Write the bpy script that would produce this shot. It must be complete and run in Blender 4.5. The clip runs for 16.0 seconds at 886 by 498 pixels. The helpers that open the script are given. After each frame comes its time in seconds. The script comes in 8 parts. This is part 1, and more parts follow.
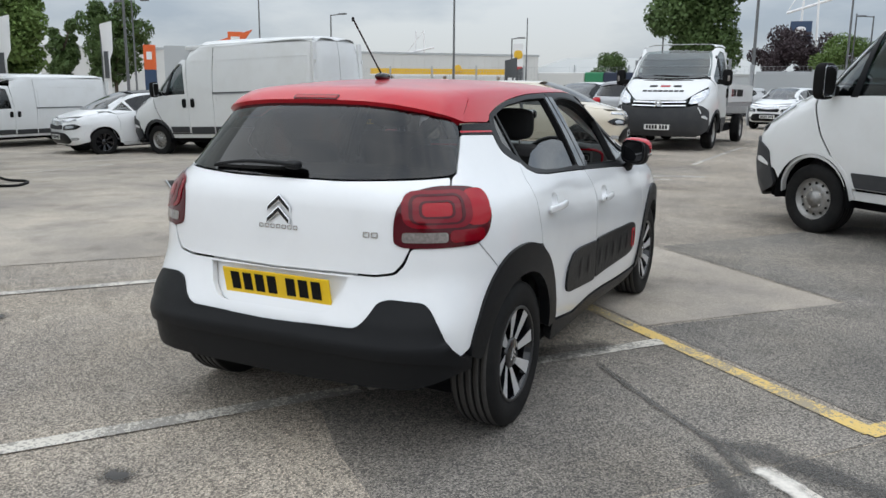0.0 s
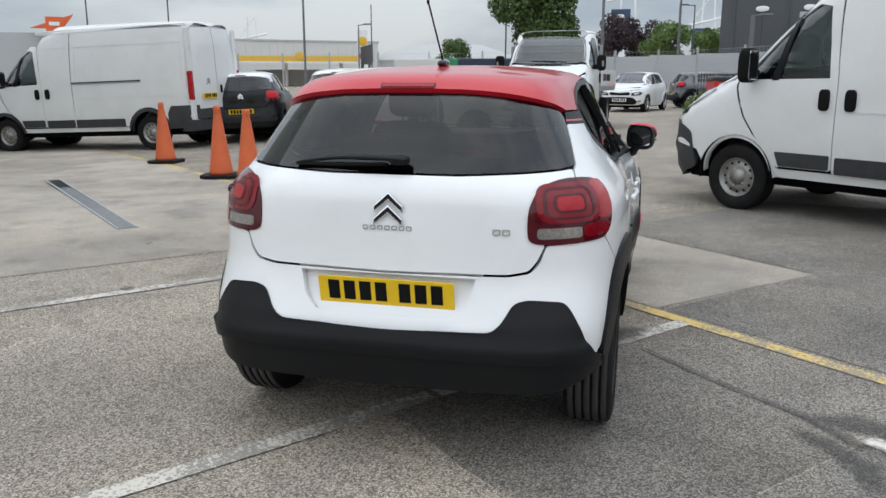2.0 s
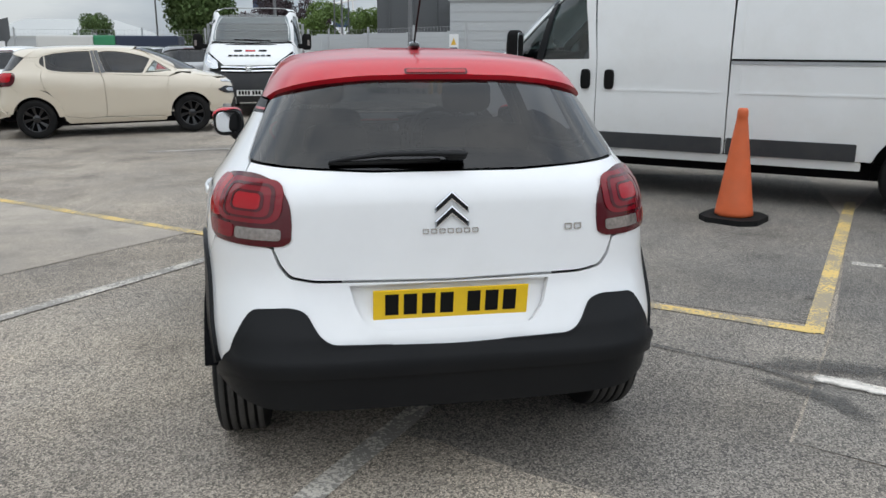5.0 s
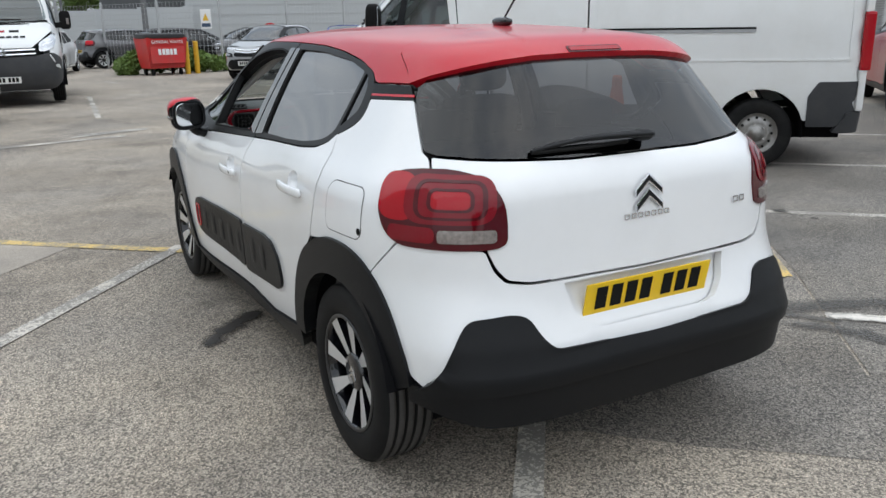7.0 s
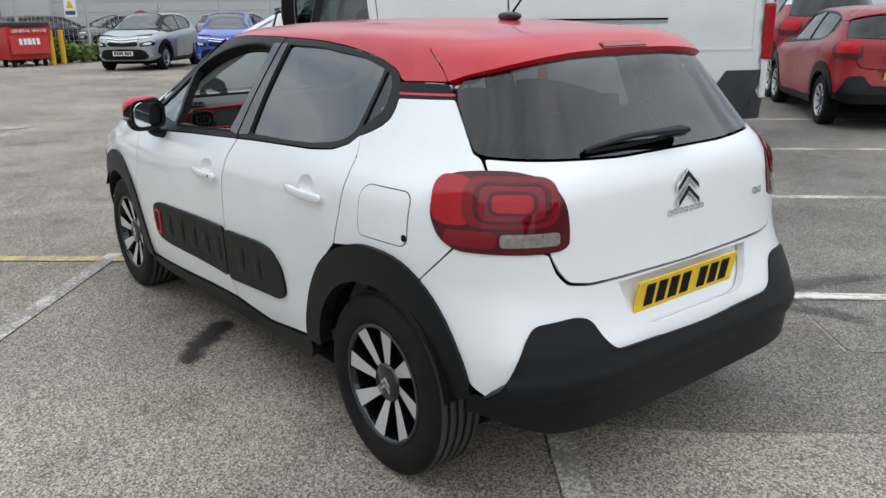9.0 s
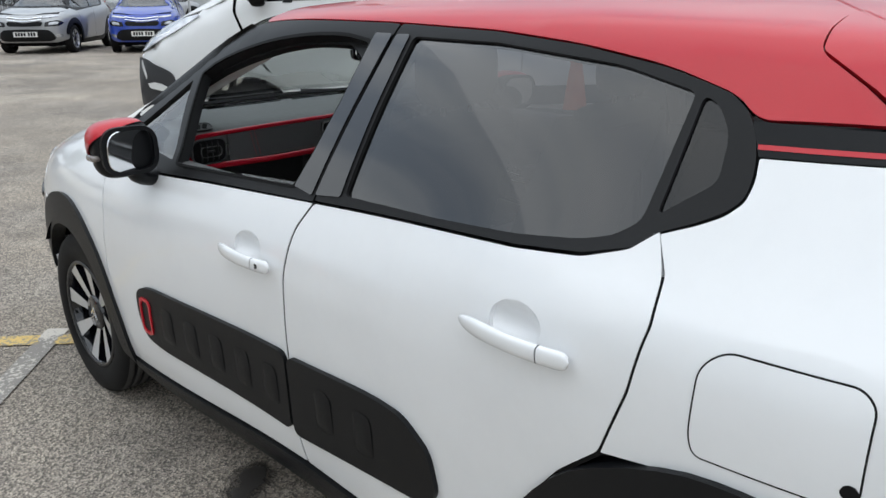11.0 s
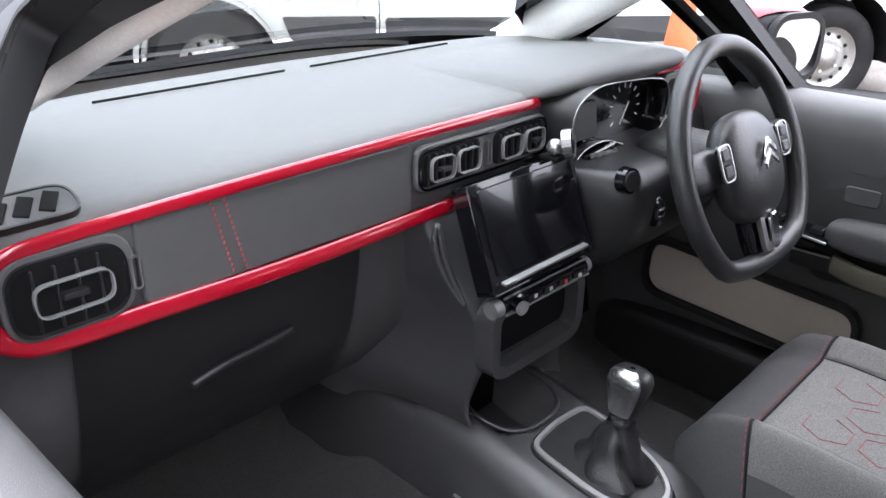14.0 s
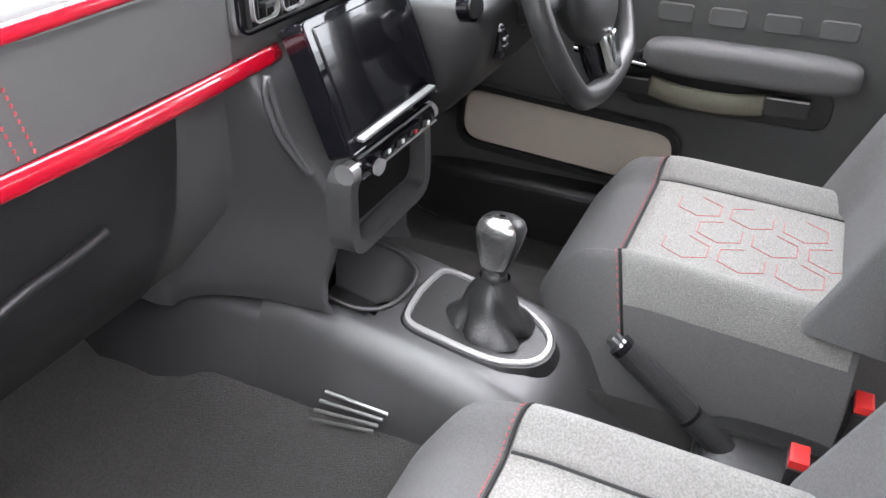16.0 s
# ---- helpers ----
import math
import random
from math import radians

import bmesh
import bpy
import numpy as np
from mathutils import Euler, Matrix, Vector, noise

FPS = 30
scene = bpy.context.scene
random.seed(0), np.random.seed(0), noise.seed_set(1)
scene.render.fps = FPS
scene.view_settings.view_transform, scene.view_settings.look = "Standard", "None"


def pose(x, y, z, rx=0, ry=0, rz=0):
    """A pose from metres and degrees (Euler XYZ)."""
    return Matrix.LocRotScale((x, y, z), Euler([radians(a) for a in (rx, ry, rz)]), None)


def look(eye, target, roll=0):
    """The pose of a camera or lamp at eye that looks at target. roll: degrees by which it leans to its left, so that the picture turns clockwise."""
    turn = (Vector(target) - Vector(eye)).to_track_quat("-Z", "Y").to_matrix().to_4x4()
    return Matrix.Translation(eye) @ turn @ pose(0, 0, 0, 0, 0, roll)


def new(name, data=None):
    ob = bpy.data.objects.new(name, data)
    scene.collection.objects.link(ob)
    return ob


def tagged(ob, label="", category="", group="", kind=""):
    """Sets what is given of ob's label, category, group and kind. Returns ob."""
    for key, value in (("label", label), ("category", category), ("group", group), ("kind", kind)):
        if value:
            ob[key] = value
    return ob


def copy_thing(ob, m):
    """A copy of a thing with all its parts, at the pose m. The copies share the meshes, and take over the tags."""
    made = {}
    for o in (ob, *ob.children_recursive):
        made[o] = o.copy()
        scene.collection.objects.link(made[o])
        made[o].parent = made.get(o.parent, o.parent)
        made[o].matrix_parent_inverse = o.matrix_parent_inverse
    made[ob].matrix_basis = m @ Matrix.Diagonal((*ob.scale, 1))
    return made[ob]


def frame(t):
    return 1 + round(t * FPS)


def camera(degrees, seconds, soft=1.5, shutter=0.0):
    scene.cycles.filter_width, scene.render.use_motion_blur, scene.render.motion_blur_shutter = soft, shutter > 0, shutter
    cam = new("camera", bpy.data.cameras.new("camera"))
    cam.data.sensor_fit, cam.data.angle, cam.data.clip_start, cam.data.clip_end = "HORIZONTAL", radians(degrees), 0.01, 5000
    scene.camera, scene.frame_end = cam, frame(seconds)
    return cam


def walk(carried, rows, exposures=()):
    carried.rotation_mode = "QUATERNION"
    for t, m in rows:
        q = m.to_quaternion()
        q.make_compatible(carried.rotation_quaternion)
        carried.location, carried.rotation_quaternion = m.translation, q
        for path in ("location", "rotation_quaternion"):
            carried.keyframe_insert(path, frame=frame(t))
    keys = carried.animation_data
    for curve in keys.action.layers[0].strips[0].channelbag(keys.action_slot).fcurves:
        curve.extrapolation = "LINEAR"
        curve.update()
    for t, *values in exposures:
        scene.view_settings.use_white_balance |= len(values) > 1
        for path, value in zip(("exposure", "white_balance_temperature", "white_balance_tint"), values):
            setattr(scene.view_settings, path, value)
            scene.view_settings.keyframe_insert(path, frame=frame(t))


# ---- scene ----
cam = camera(57.7, 16.0)
PATH = [
    (0, (1.965, -3.115, 1.446), (1.109, -1.352, 1.047), 0.5),
    (0.5, (1.924, -3.14, 1.442), (1.101, -1.364, 1.033), 0.4),
    (1, (1.672, -3.204, 1.437), (0.92, -1.398, 1.019), 0.3),
    (1.5, (1.304, -3.266, 1.42), (0.67, -1.417, 1.001), 0.1),
    (2, (0.917, -3.304, 1.443), (0.429, -1.413, 1.015), -0.0),
    (2.5, (0.53, -3.345, 1.451), (0.207, -1.42, 1.017), -0.1),
    (3, (0.228, -3.275, 1.442), (0.054, -1.333, 0.999), -0.1),
    (3.5, (0.089, -3.254, 1.454), (0.039, -1.306, 1.004), -0.0),
    (3.7, (0.06, -3.249, 1.459), (0.057, -1.302, 1.006), 0.1),
    (5.8, (-1.044, -2.884, 1.463), (-0.467, -1.038, 0.953), -0.4),
    (6, (-1.2, -2.814, 1.475), (-0.562, -0.991, 0.956), -0.6),
    (6.5, (-1.516, -2.618, 1.478), (-0.721, -0.861, 0.948), -0.9),
    (7, (-1.767, -2.42, 1.483), (-0.832, -0.737, 0.942), -1.0),
    (7.5, (-2.049, -2.301, 1.507), (-1.003, -0.686, 0.96), -0.9),
    (8, (-2.145, -2.265, 1.51), (-1.03, -0.699, 0.959), -0.6),
    (8.2, (-2.152, -2.263, 1.511), (-1.02, -0.709, 0.959), -0.5),
    (10.3, (-2.108, -1.089, 1.519), (-0.843, 0.331, 0.9), -1.3),
    (10.5, (-2.039, -0.896, 1.503), (-0.756, 0.507, 0.882), -1.1),
    (11, (-1.816, -0.437, 1.494), (-0.494, 0.928, 0.87), -0.6),
    (11.5, (-1.582, 0.022, 1.472), (-0.252, 1.372, 0.834), 0.0),
    (12, (-1.351, 0.412, 1.459), (-0.015, 1.746, 0.798), 0.1),
    (12.5, (-1.174, 0.721, 1.43), (0.17, 2.034, 0.745), 0.8),
    (13, (-1.037, 0.918, 1.413), (0.266, 2.258, 0.703), -0.2),
    (13.5, (-0.893, 1.119, 1.36), (0.429, 2.413, 0.601), 0.3),
    (14, (-0.815, 1.219, 1.325), (0.515, 2.481, 0.527), 0.4),
    (14.5, (-0.788, 1.263, 1.304), (0.563, 2.485, 0.48), 0.7),
    (15, (-0.782, 1.274, 1.299), (0.596, 2.431, 0.426), 0.8),
    (15.5, (-0.776, 1.308, 1.278), (0.663, 2.312, 0.318), 1.1),
    (16, (-0.778, 1.397, 1.225), (0.775, 2.092, 0.175), 0.6),
]
EXPOSURE = [(0.0, -0.42, 6500, 10), (11.6, -0.32, 6500, 10), (12.0, 0.0, 6150, 4), (12.5, 0.65, 5800, 0), (13.0, 1.25, 5950, 5), (13.5, 1.85, 6300, 13), (14.0, 2.2, 6500, 19), (15.0, 2.36, 6600, 21), (15.5, 2.5, 6700, 21), (16.0, 3.2, 6800, 17)]
walk(cam, [(t, look(eye, target, roll)) for t, eye, target, roll in PATH], EXPOSURE)

# ---- world and light ----
world = bpy.data.worlds.new("overcast_sky")
scene.world = world
world.use_nodes = True
wn, wl = world.node_tree.nodes, world.node_tree.links
wn.clear()
w_out, w_bg = wn.new("ShaderNodeOutputWorld"), wn.new("ShaderNodeBackground")
w_sky = wn.new("ShaderNodeTexSky")
w_sky.sky_type, w_sky.sun_disc = "NISHITA", False
w_sky.sun_elevation, w_sky.sun_rotation = radians(52), radians(150)
w_coord, w_map, w_cloud, w_wisp = wn.new("ShaderNodeTexCoord"), wn.new("ShaderNodeMapping"), wn.new("ShaderNodeTexNoise"), wn.new("ShaderNodeTexNoise")
w_map.inputs["Scale"].default_value = (1.6, 1.6, 5.0)
w_cloud.inputs["Scale"].default_value, w_cloud.inputs["Detail"].default_value, w_cloud.inputs["Roughness"].default_value = 1.7, 7, 0.55
w_ramp = wn.new("ShaderNodeValToRGB")
w_ramp.color_ramp.elements[0].position, w_ramp.color_ramp.elements[0].color = 0.36, (5.5, 6.4, 7.5, 1)
w_ramp.color_ramp.elements[1].position, w_ramp.color_ramp.elements[1].color = 0.62, (9.9, 10.5, 10.9, 1)
w_mix = wn.new("ShaderNodeMixRGB")
w_mix.inputs["Fac"].default_value = 0.85
wl.new(w_coord.outputs["Generated"], w_map.inputs["Vector"])
wl.new(w_map.outputs["Vector"], w_cloud.inputs["Vector"])
wl.new(w_cloud.outputs["Fac"], w_ramp.inputs["Fac"])
wl.new(w_sky.outputs["Color"], w_mix.inputs["Color1"])
wl.new(w_ramp.outputs["Color"], w_mix.inputs["Color2"])
w_sep, w_lift, w_mul = wn.new("ShaderNodeSeparateXYZ"), wn.new("ShaderNodeMapRange"), wn.new("ShaderNodeMixRGB")
w_lift.inputs["From Min"].default_value, w_lift.inputs["From Max"].default_value = 0.0, 0.9
w_lift.inputs["To Min"].default_value, w_lift.inputs["To Max"].default_value = 0.58, 1.62
w_mul.blend_type = "MULTIPLY"
w_mul.inputs["Fac"].default_value = 1.0
wl.new(w_coord.outputs["Generated"], w_sep.inputs["Vector"])
wl.new(w_sep.outputs["Z"], w_lift.inputs["Value"])
wl.new(w_mix.outputs["Color"], w_mul.inputs["Color1"])
wl.new(w_lift.outputs["Result"], w_mul.inputs["Color2"])
wl.new(w_mul.outputs["Color"], w_bg.inputs["Color"])
w_bg.inputs["Strength"].default_value = 0.15
wl.new(w_bg.outputs["Background"], w_out.inputs["Surface"])

sun = new("sun", bpy.data.lights.new("sun", "SUN"))
sun.data.energy, sun.data.angle, sun.data.color = 1.1, radians(150), (1.0, 0.97, 0.93)
sun.matrix_world = look((0, 0, 30), (8, 16, 0))


# ---- materials ----
def material(name, base, rough=0.5, metal=0.0, coat=0.0, grain=0.0, scale=40.0, bump=0.0, bump_scale=200.0, dirt=0.0, dirt_scale=3.0, dirt_colour=(0.12, 0.11, 0.09), spec=0.5, emit=0.0):
    """A principled surface: grain varies the base colour, dirt lies over it in soft patches, bump is fine relief."""
    m = bpy.data.materials.new(name)
    m.use_nodes = True
    n, l = m.node_tree.nodes, m.node_tree.links
    b = n["Principled BSDF"]
    b.inputs["Roughness"].default_value, b.inputs["Metallic"].default_value = rough, metal
    b.inputs["Coat Weight"].default_value, b.inputs["Coat Roughness"].default_value = coat, 0.03
    b.inputs["Specular IOR Level"].default_value = spec
    b.inputs["Base Color"].default_value = (*base, 1)
    if emit:
        b.inputs["Emission Color"].default_value, b.inputs["Emission Strength"].default_value = (*base, 1), emit
    coord = n.new("ShaderNodeTexCoord")
    colour = None
    if grain:
        t, mix = n.new("ShaderNodeTexNoise"), n.new("ShaderNodeMixRGB")
        t.inputs["Scale"].default_value, t.inputs["Detail"].default_value = scale, 5
        l.new(coord.outputs["Object"], t.inputs["Vector"])
        mix.inputs["Color1"].default_value = (*[max(0, c * (1 - grain)) for c in base], 1)
        mix.inputs["Color2"].default_value = (*[min(1, c * (1 + grain)) for c in base], 1)
        l.new(t.outputs["Fac"], mix.inputs["Fac"])
        colour = mix.outputs["Color"]
    if dirt:
        t, ramp, mix = n.new("ShaderNodeTexNoise"), n.new("ShaderNodeValToRGB"), n.new("ShaderNodeMixRGB")
        t.inputs["Scale"].default_value, t.inputs["Detail"].default_value, t.inputs["Roughness"].default_value = dirt_scale, 8, 0.65
        l.new(coord.outputs["Object"], t.inputs["Vector"])
        ramp.color_ramp.elements[0].position, ramp.color_ramp.elements[1].position = 0.45, 0.75
        ramp.color_ramp.elements[1].color = (dirt, dirt, dirt, 1)
        l.new(t.outputs["Fac"], ramp.inputs["Fac"])
        l.new(ramp.outputs["Color"], mix.inputs["Fac"])
        mix.inputs["Color1"].default_value, mix.inputs["Color2"].default_value = (*base, 1), (*dirt_colour, 1)
        if colour:
            l.new(colour, mix.inputs["Color1"])
        colour = mix.outputs["Color"]
    if colour:
        l.new(colour, b.inputs["Base Color"])
    if bump:
        t, bm = n.new("ShaderNodeTexNoise"), n.new("ShaderNodeBump")
        t.inputs["Scale"].default_value, t.inputs["Detail"].default_value = bump_scale, 4
        bm.inputs["Strength"].default_value, bm.inputs["Distance"].default_value = bump, 0.002
        l.new(coord.outputs["Object"], t.inputs["Vector"])
        l.new(t.outputs["Fac"], bm.inputs["Height"])
        l.new(bm.outputs["Normal"], b.inputs["Normal"])
    return m


def glazing(name, tint, gloss=0.02, base=0.08, bend=3.0):
    """A thin pane: tinted see-through with a mirror-like sheen that grows at flat angles."""
    m = bpy.data.materials.new(name)
    m.use_nodes = True
    n, l = m.node_tree.nodes, m.node_tree.links
    n.clear()
    out, mix, clear, shine, facing, power, lift = (n.new("ShaderNode" + k) for k in ("OutputMaterial", "MixShader", "BsdfTransparent", "BsdfGlossy", "LayerWeight", "Math", "Math"))
    clear.inputs["Color"].default_value = (*tint, 1)
    shine.inputs["Roughness"].default_value, facing.inputs["Blend"].default_value = gloss, 0.5
    power.operation, lift.operation = "POWER", "MULTIPLY_ADD"
    power.inputs[1].default_value, lift.inputs[1].default_value, lift.inputs[2].default_value = bend, 0.9, base
    l.new(facing.outputs["Facing"], power.inputs[0])
    l.new(power.outputs["Value"], lift.inputs[0])
    l.new(lift.outputs["Value"], mix.inputs["Fac"])
    l.new(clear.outputs["BSDF"], mix.inputs[1])
    l.new(shine.outputs["BSDF"], mix.inputs[2])
    l.new(mix.outputs["Shader"], out.inputs["Surface"])
    return m


def ground_material(name, low, high, stone=0.25, patch_scale=0.35, seed=0.0, stain=0.5, rough=0.9):
    """Tarmac or concrete: small stones, worn patches and darker stains."""
    m = bpy.data.materials.new(name)
    m.use_nodes = True
    n, l = m.node_tree.nodes, m.node_tree.links
    b = n["Principled BSDF"]
    b.inputs["Roughness"].default_value = rough
    coord, mp = n.new("ShaderNodeTexCoord"), n.new("ShaderNodeMapping")
    mp.inputs["Location"].default_value = (seed, seed * 0.7, 0)
    l.new(coord.outputs["Object"], mp.inputs["Vector"])
    def noise_node(scale, detail, rough_):
        t = n.new("ShaderNodeTexNoise")
        t.inputs["Scale"].default_value, t.inputs["Detail"].default_value, t.inputs["Roughness"].default_value = scale, detail, rough_
        l.new(mp.outputs["Vector"], t.inputs["Vector"])
        return t
    def ramp_node(src, p0, p1, c0, c1):
        r = n.new("ShaderNodeValToRGB")
        r.color_ramp.elements[0].position, r.color_ramp.elements[1].position = p0, p1
        r.color_ramp.elements[0].color, r.color_ramp.elements[1].color = c0, c1
        l.new(src, r.inputs["Fac"])
        return r
    def blend(kind, fac, a, c):
        x = n.new("ShaderNodeMixRGB")
        x.blend_type = kind
        if isinstance(fac, float):
            x.inputs["Fac"].default_value = fac
        else:
            l.new(fac, x.inputs["Fac"])
        l.new(a, x.inputs["Color1"])
        l.new(c, x.inputs["Color2"])
        return x
    base = ramp_node(noise_node(patch_scale, 4, 0.55).outputs["Fac"], 0.35, 0.68, (*low, 1), (*high, 1))
    v = n.new("ShaderNodeTexVoronoi")
    v.inputs["Scale"].default_value = 150
    l.new(mp.outputs["Vector"], v.inputs["Vector"])
    hue = n.new("ShaderNodeRGBToBW")
    l.new(v.outputs["Color"], hue.inputs["Color"])
    stones = ramp_node(hue.outputs["Val"], 0.25, 0.8, (1 - stone, 1 - stone, 1 - stone, 1), (1 + stone * 1.3, 1 + stone * 1.25, 1 + stone * 1.15, 1))
    c1 = blend("MULTIPLY", 1.0, base.outputs["Color"], stones.outputs["Color"])
    dark = ramp_node(noise_node(1.9, 4, 0.55).outputs["Fac"], 0.52, 0.80, (1, 1, 1, 1), (1 - stain, 1 - stain, 1 - stain, 1))
    c2 = blend("MULTIPLY", 1.0, c1.outputs["Color"], dark.outputs["Color"])
    streak = noise_node(0.8, 6, 0.6)
    tone = ramp_node(streak.outputs["Fac"], 0.3, 0.75, (0.86, 0.87, 0.9, 1), (1.14, 1.1, 1.04, 1))
    c3 = blend("MULTIPLY", 1.0, c2.outputs["Color"], tone.outputs["Color"])
    blot = ramp_node(noise_node(4.6, 2, 0.5).outputs["Fac"], 0.3, 0.7, (0.94, 0.938, 0.935, 1), (1.06, 1.055, 1.05, 1))
    c4 = blend("MULTIPLY", 1.0, c3.outputs["Color"], blot.outputs["Color"])
    grit = ramp_node(noise_node(230, 2, 0.8).outputs["Fac"], 0.56, 0.66, (1, 1, 1, 1), (1 + 2.2 * stone, 1 + 2.1 * stone, 1 + 1.9 * stone, 1))
    c5 = blend("MULTIPLY", 1.0, c4.outputs["Color"], grit.outputs["Color"])
    l.new(c5.outputs["Color"], b.inputs["Base Color"])
    bm = n.new("ShaderNodeBump")
    bm.inputs["Strength"].default_value, bm.inputs["Distance"].default_value = 0.7, 0.004
    l.new(v.outputs["Distance"], bm.inputs["Height"])
    l.new(bm.outputs["Normal"], b.inputs["Normal"])
    return m


def worn_paint(name, colour, under, worn=0.5):
    """Road paint rubbed thin, with the tarmac showing through."""
    m = material(name, colour, 0.8)
    n, l = m.node_tree.nodes, m.node_tree.links
    b = n["Principled BSDF"]
    coord, t, f, r, mix = n.new("ShaderNodeTexCoord"), n.new("ShaderNodeTexNoise"), n.new("ShaderNodeTexNoise"), n.new("ShaderNodeValToRGB"), n.new("ShaderNodeMixRGB")
    add = n.new("ShaderNodeMath")
    add.operation = "ADD"
    t.inputs["Scale"].default_value, t.inputs["Detail"].default_value, t.inputs["Roughness"].default_value = 2.2, 6, 0.6
    f.inputs["Scale"].default_value, f.inputs["Detail"].default_value, f.inputs["Roughness"].default_value = 60, 3, 0.7
    l.new(coord.outputs["Object"], t.inputs["Vector"])
    l.new(coord.outputs["Object"], f.inputs["Vector"])
    l.new(t.outputs["Fac"], add.inputs[0])
    l.new(f.outputs["Fac"], add.inputs[1])
    r.color_ramp.elements[0].position, r.color_ramp.elements[1].position = 1.05 - 0.2 * worn, 1.45
    l.new(add.outputs["Value"], r.inputs["Fac"])
    l.new(r.outputs["Color"], mix.inputs["Fac"])
    mix.inputs["Color1"].default_value, mix.inputs["Color2"].default_value = (*colour, 1), (*under, 1)
    l.new(mix.outputs["Color"], b.inputs["Base Color"])
    return m


PAINT_WHITE = material("paint_white", (0.80, 0.81, 0.82), 0.3, coat=1.0, dirt=0.05, dirt_scale=4)
PAINT_RED = material("paint_red", (0.50, 0.006, 0.018), 0.35, coat=0.6, spec=0.3, grain=0.08, scale=900)
TRIM = material("black_trim", (0.0062, 0.0068, 0.0080), 0.42, spec=0.22, grain=0.2, scale=300, bump=0.25, bump_scale=700, dirt=0.25, dirt_scale=5, dirt_colour=(0.012, 0.012, 0.0125))
SASH = material("window_sash_black", (0.009, 0.0092, 0.0098), 0.42, spec=0.25, grain=0.15, scale=200)
TREAD = material("dusty_tread", (0.045, 0.043, 0.041), 0.8, grain=0.3, scale=90, dirt=0.5, dirt_scale=9, dirt_colour=(0.08, 0.075, 0.068))
RUBBER = material("rubber", (0.0075, 0.0075, 0.008), 0.7, spec=0.2, grain=0.3, scale=60, bump=0.2, bump_scale=300, dirt=0.5, dirt_scale=7, dirt_colour=(0.026, 0.025, 0.023))
GLOSS = material("gloss_black", (0.006, 0.006, 0.008), 0.06, coat=0.75, spec=0.3)
PIANO = material("piano_black_pillar", (0.006, 0.006, 0.0075), 0.03, coat=0.8, spec=0.8)
VENT_CHROME = material("satin_chrome", (0.36, 0.36, 0.355), 0.25, 0.5)
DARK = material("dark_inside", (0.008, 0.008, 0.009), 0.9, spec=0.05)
CHROME = material("chrome", (0.75, 0.76, 0.78), 0.08, 1.0)
ALLOY = material("machined_alloy", (0.70, 0.71, 0.73), 0.3, 0.6, grain=0.08, scale=30)
DASH_LOW = material("dash_lower_plastic", (0.018, 0.0178, 0.0183), 0.28, grain=0.15, scale=40, bump=0.35, bump_scale=800)
STEEL_DARK = material("dark_rim_edge", (0.06, 0.06, 0.062), 0.3, 0.6)
PLATE = material("plate_yellow", (0.85, 0.55, 0.01), 0.4, dirt=0.15, dirt_scale=9)
PLATE_WHITE = material("plate_white", (0.75, 0.75, 0.72), 0.4)
# Print and black parts; also paints the shade in slots, wells and gaps.
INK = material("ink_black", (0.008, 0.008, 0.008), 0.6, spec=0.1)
PRIVACY = glazing("privacy_glass", (0.13, 0.135, 0.145), base=0.05)
SIDE_GLASS = glazing("side_privacy_glass", (0.11, 0.115, 0.125), base=0.08, bend=2.2)
CLEAR = glazing("clear_glass", (0.86, 0.91, 0.89))
SCREEN_GLASS = glazing("windscreen_glass", (0.68, 0.73, 0.71), base=0.10)
LAMP_RED = material("lamp_red", (0.46, 0.004, 0.012), 0.12, spec=0.15, coat=0.3, grain=0.25, scale=25)
LAMP_DEEP = material("lamp_deep_red", (0.19, 0.002, 0.009), 0.12, spec=0.15, coat=0.6)
LAMP_MID = material("lamp_core_red", (0.36, 0.003, 0.010), 0.12, spec=0.15, coat=0.6)
LAMP_DIM = material("lamp_shadow_red", (0.07, 0.002, 0.006), 0.12, spec=0.15, coat=0.6)
LAMP_CLEAR = material("lamp_clear", (0.25, 0.22, 0.205), 0.15, 0.3, coat=1.0, grain=0.6, scale=90)
HEADLAMP = material("headlamp", (0.55, 0.57, 0.6), 0.12, 0.6, coat=1.0, grain=0.6, scale=14)

ASPHALT = ground_material("worn_asphalt", (0.204, 0.182, 0.157), (0.312, 0.281, 0.244), 0.55, 0.5, 0.0, 0.42)
ASPHALT_MID = ground_material("patched_asphalt", (0.150, 0.139, 0.126), (0.230, 0.212, 0.190), 0.55, 0.6, 6.0, 0.35)
ASPHALT_DARK = ground_material("dark_asphalt", (0.125, 0.118, 0.109), (0.205, 0.192, 0.175), 0.55, 0.6, 4.0, 0.35)
CONCRETE = ground_material("old_concrete", (0.305, 0.274, 0.236), (0.44, 0.40, 0.348), 0.16, 0.4, 9.0, 0.4)
WHITE_LINE = worn_paint("white_line", (0.60, 0.555, 0.49), (0.27, 0.25, 0.225), 0.5)
FADED_LINE = worn_paint("faded_line", (0.62, 0.58, 0.51), (0.29, 0.27, 0.24), 0.45)
YELLOW_LINE = worn_paint("yellow_line", (0.68, 0.48, 0.16), (0.32, 0.27, 0.19), 0.5)


